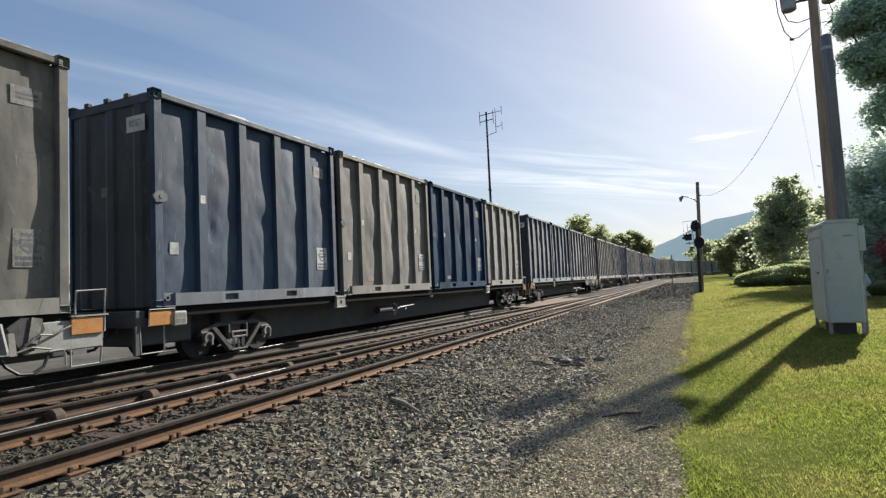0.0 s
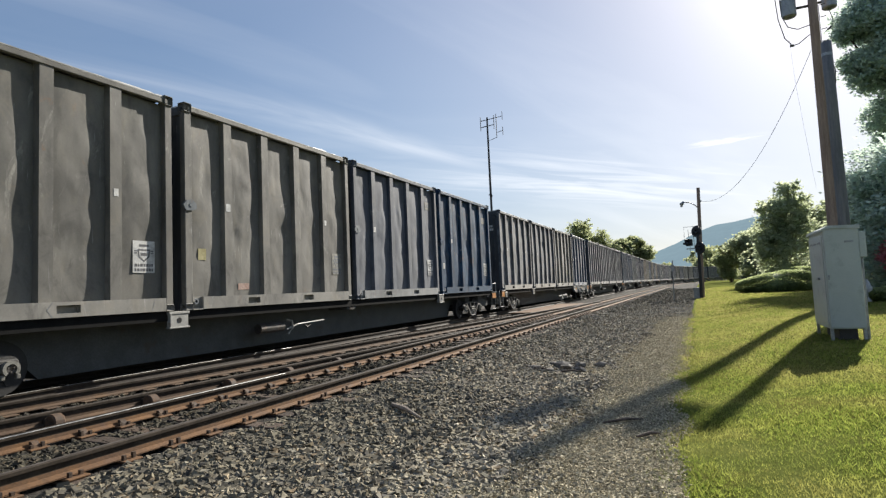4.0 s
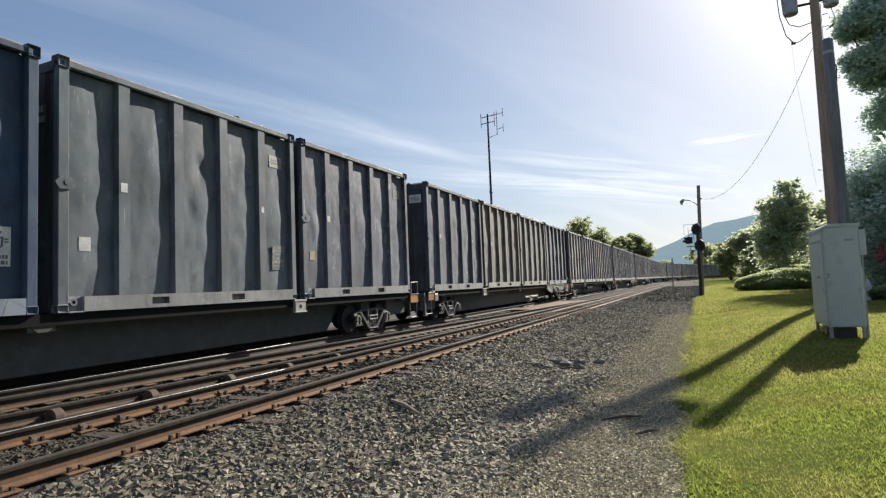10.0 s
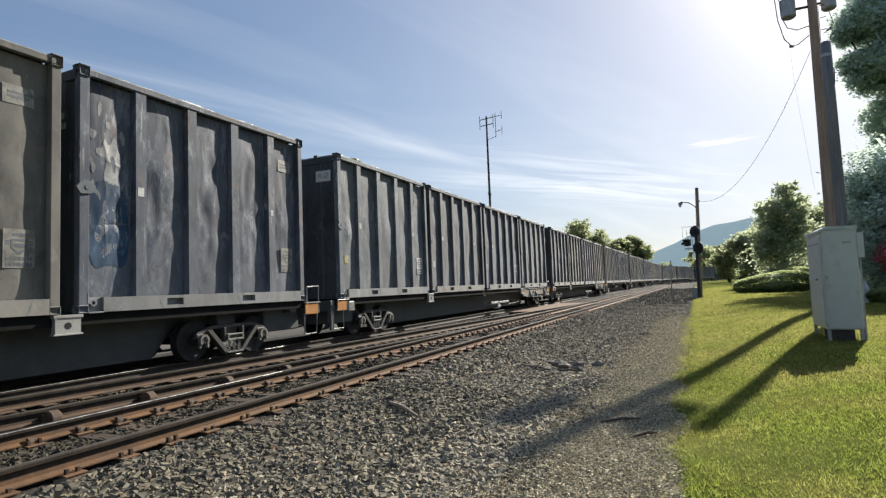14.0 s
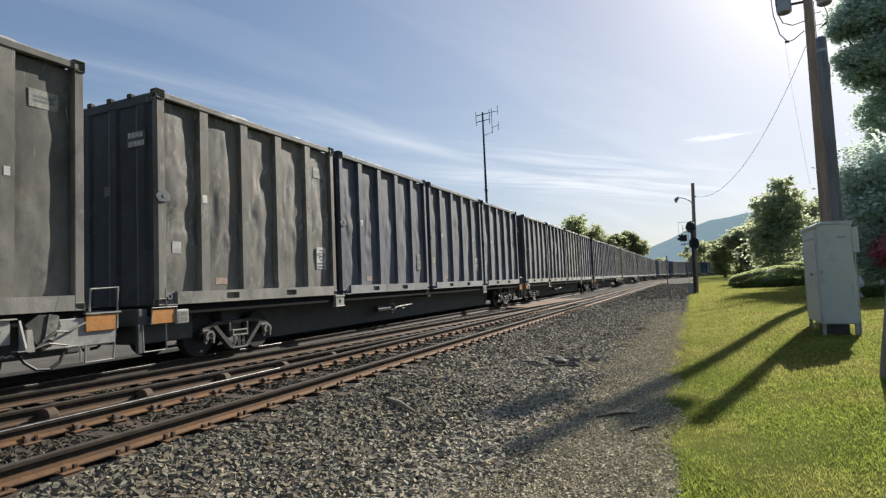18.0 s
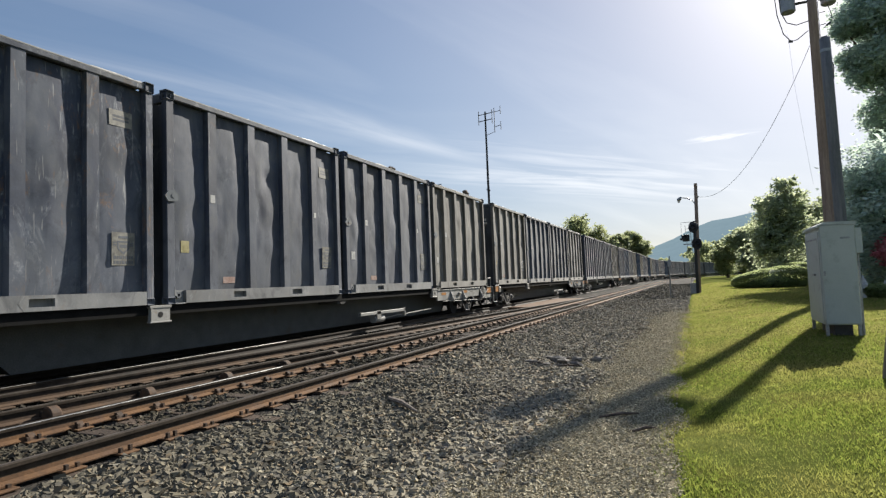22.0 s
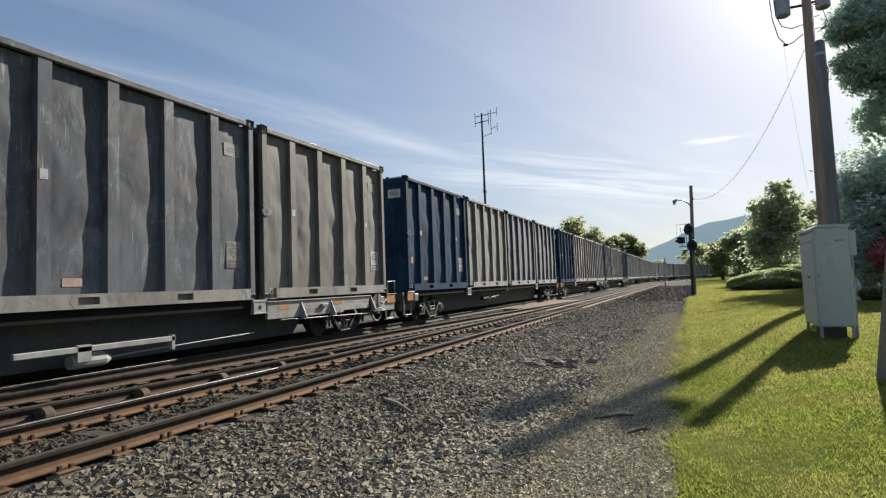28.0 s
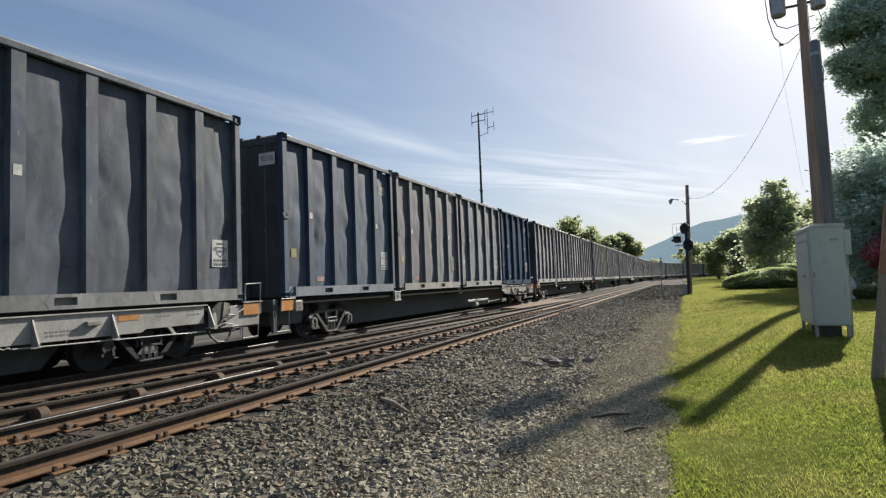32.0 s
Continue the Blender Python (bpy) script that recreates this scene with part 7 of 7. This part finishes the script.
def ties():
    rnd = random.Random(8)
    long_, usual = cached("tie:long", box, -2.25, 1.32, -0.115, 0.115, -0.31, -0.196, 0.012), cached("tie:usual", box, -1.3, 1.32, -0.115, 0.115, -0.31, -0.196, 0.012)
    plate = cached("tie_plate:x", box, -0.18, 0.18, -0.10, 0.10, -0.187, -0.168, 0.005)
    brace = cached("rail_brace:x", prism, [(0.03, -0.168), (0.12, -0.168), (0.11, -0.14), (0.07, -0.105), (0.03, -0.10)], "y", -0.035, 0.035)
    spikes = bmesh.new()
    y = -6.75
    k = 0
    while y < 62:
        s = y + rnd.uniform(-0.03, 0.03)
        m = on_line(s, rnd.uniform(-0.008, 0.008), NEAR) @ Matrix.Rotation(radians(rnd.uniform(-1, 1)), 4, "Z")
        part("tie", long_ if y < 30 else usual, M_TIE, TRACK_NEAR, m=m)
        for name in "AB":
            part("tie_plate", plate, M_RAIL, TRACK_NEAR, m=on_line(s, 0, RAILS[name]))
            if y < 26:
                for du in (-0.11, 0.11):
                    for dy in (-0.05, 0.05):
                        x0, y0, _ = line(s + dy + rnd.uniform(-.01, .01), RAILS[name] + du)
                        box(x0 - 0.018, x0 + 0.018, y0 - 0.014, y0 + 0.014, -0.172, -0.125 + rnd.uniform(-0.015, 0.015), 0, spikes)
        if y < 28:
            part("rail_brace", brace, M_ANCHOR, TRACK_NEAR, "dark cast rail brace", on_line(s, 0, RAILS["B"]))
            for u0 in (2.62, 1.18):
                part("tie_plate", plate, M_OLDRAIL, TRACK_CROSS, m=on_line(s, 0.0, u0 + 0.069 * s))
        if 25 < y < 30:
            part("rail_brace", brace, M_ANCHOR, TRACK_NEAR, "dark cast rail brace", on_line(s, 0, RAILS["A"]))
        y += 0.53
        k += 1
    o = part("spikes", spikes, M_ANCHOR, TRACK_NEAR, "rusty track spikes")
    o["kind"] = "stuff"
    far = cached("tie:far", box, -1.3, 1.3, -0.115, 0.115, -0.30, -0.185, 0.012)
    y = -6.95
    while y < 45:
        part("tie", far, M_TIE, TRACK_FAR, m=on_line(y, rnd.uniform(-0.008, 0.008)))
        y += 0.53
    # rounded drums beside the slanting rail, each with a flat lug
    for y in (4.62, 5.93, 7.36, 8.75, 10.2):
        x = XC + 2.62 + 0.069 * y + 0.17
        bm = tube([(x, y - 0.075, -0.125), (x, y - 0.06, -0.125), (x, y + 0.05, -0.125), (x, y + 0.07, -0.125)], [0.09, 0.112, 0.112, 0.09], 20)
        cap = part("rail_cap", mesh_of(bm, "rail_cap"), M_ANCHOR, TRACK_CROSS, "dark rounded rusty metal drum")
        part("lug", box(x - 0.16, x - 0.06, y - 0.07, y + 0.07, -0.16, -0.075, 0.015), M_HEADRUST, cap)
    # rusty plate over the point work
    part("cover_plate", box(XC + 1.3, XC + 3.6, 29.5, 41.0, -0.17, -0.10, 0.01), M_RAIL, TRACK_CROSS, "rust-brown flat panel between the tracks")


ties()


def motions():
    """Everything on the train rolls along the track; the wheels turn while they pass."""
    for ob, k, d, z in TRAIN:
        walk(ob, [(t, on_line(place(k, t) + d, z)) for t in range(0, 33)])
    cars = {ob: k for ob, k, d, z in TRAIN}
    for w, car, y, d in WHEELS:
        k = cars[car]
        rows, ang = [], 0.0
        last = None
        for f in range(0, 961):
            s = place(k, f / 30) + MID + y
            if -2 < s < 42:
                if last is not None:
                    ang += (last - s) / 0.42
                last = s
                rows.append((f / 30, Matrix.Translation((0, d, 0.42)) @ Matrix.Rotation(ang, 4, "X")))
        if not rows:
            rows = [(0, Matrix.Translation((0, d, 0.42)))]
        if rows[0][0] > 0:
            rows.insert(0, (0, rows[0][1]))
        if rows[-1][0] < 32:
            rows.append((32, rows[-1][1]))
        walk(w, rows)


motions()
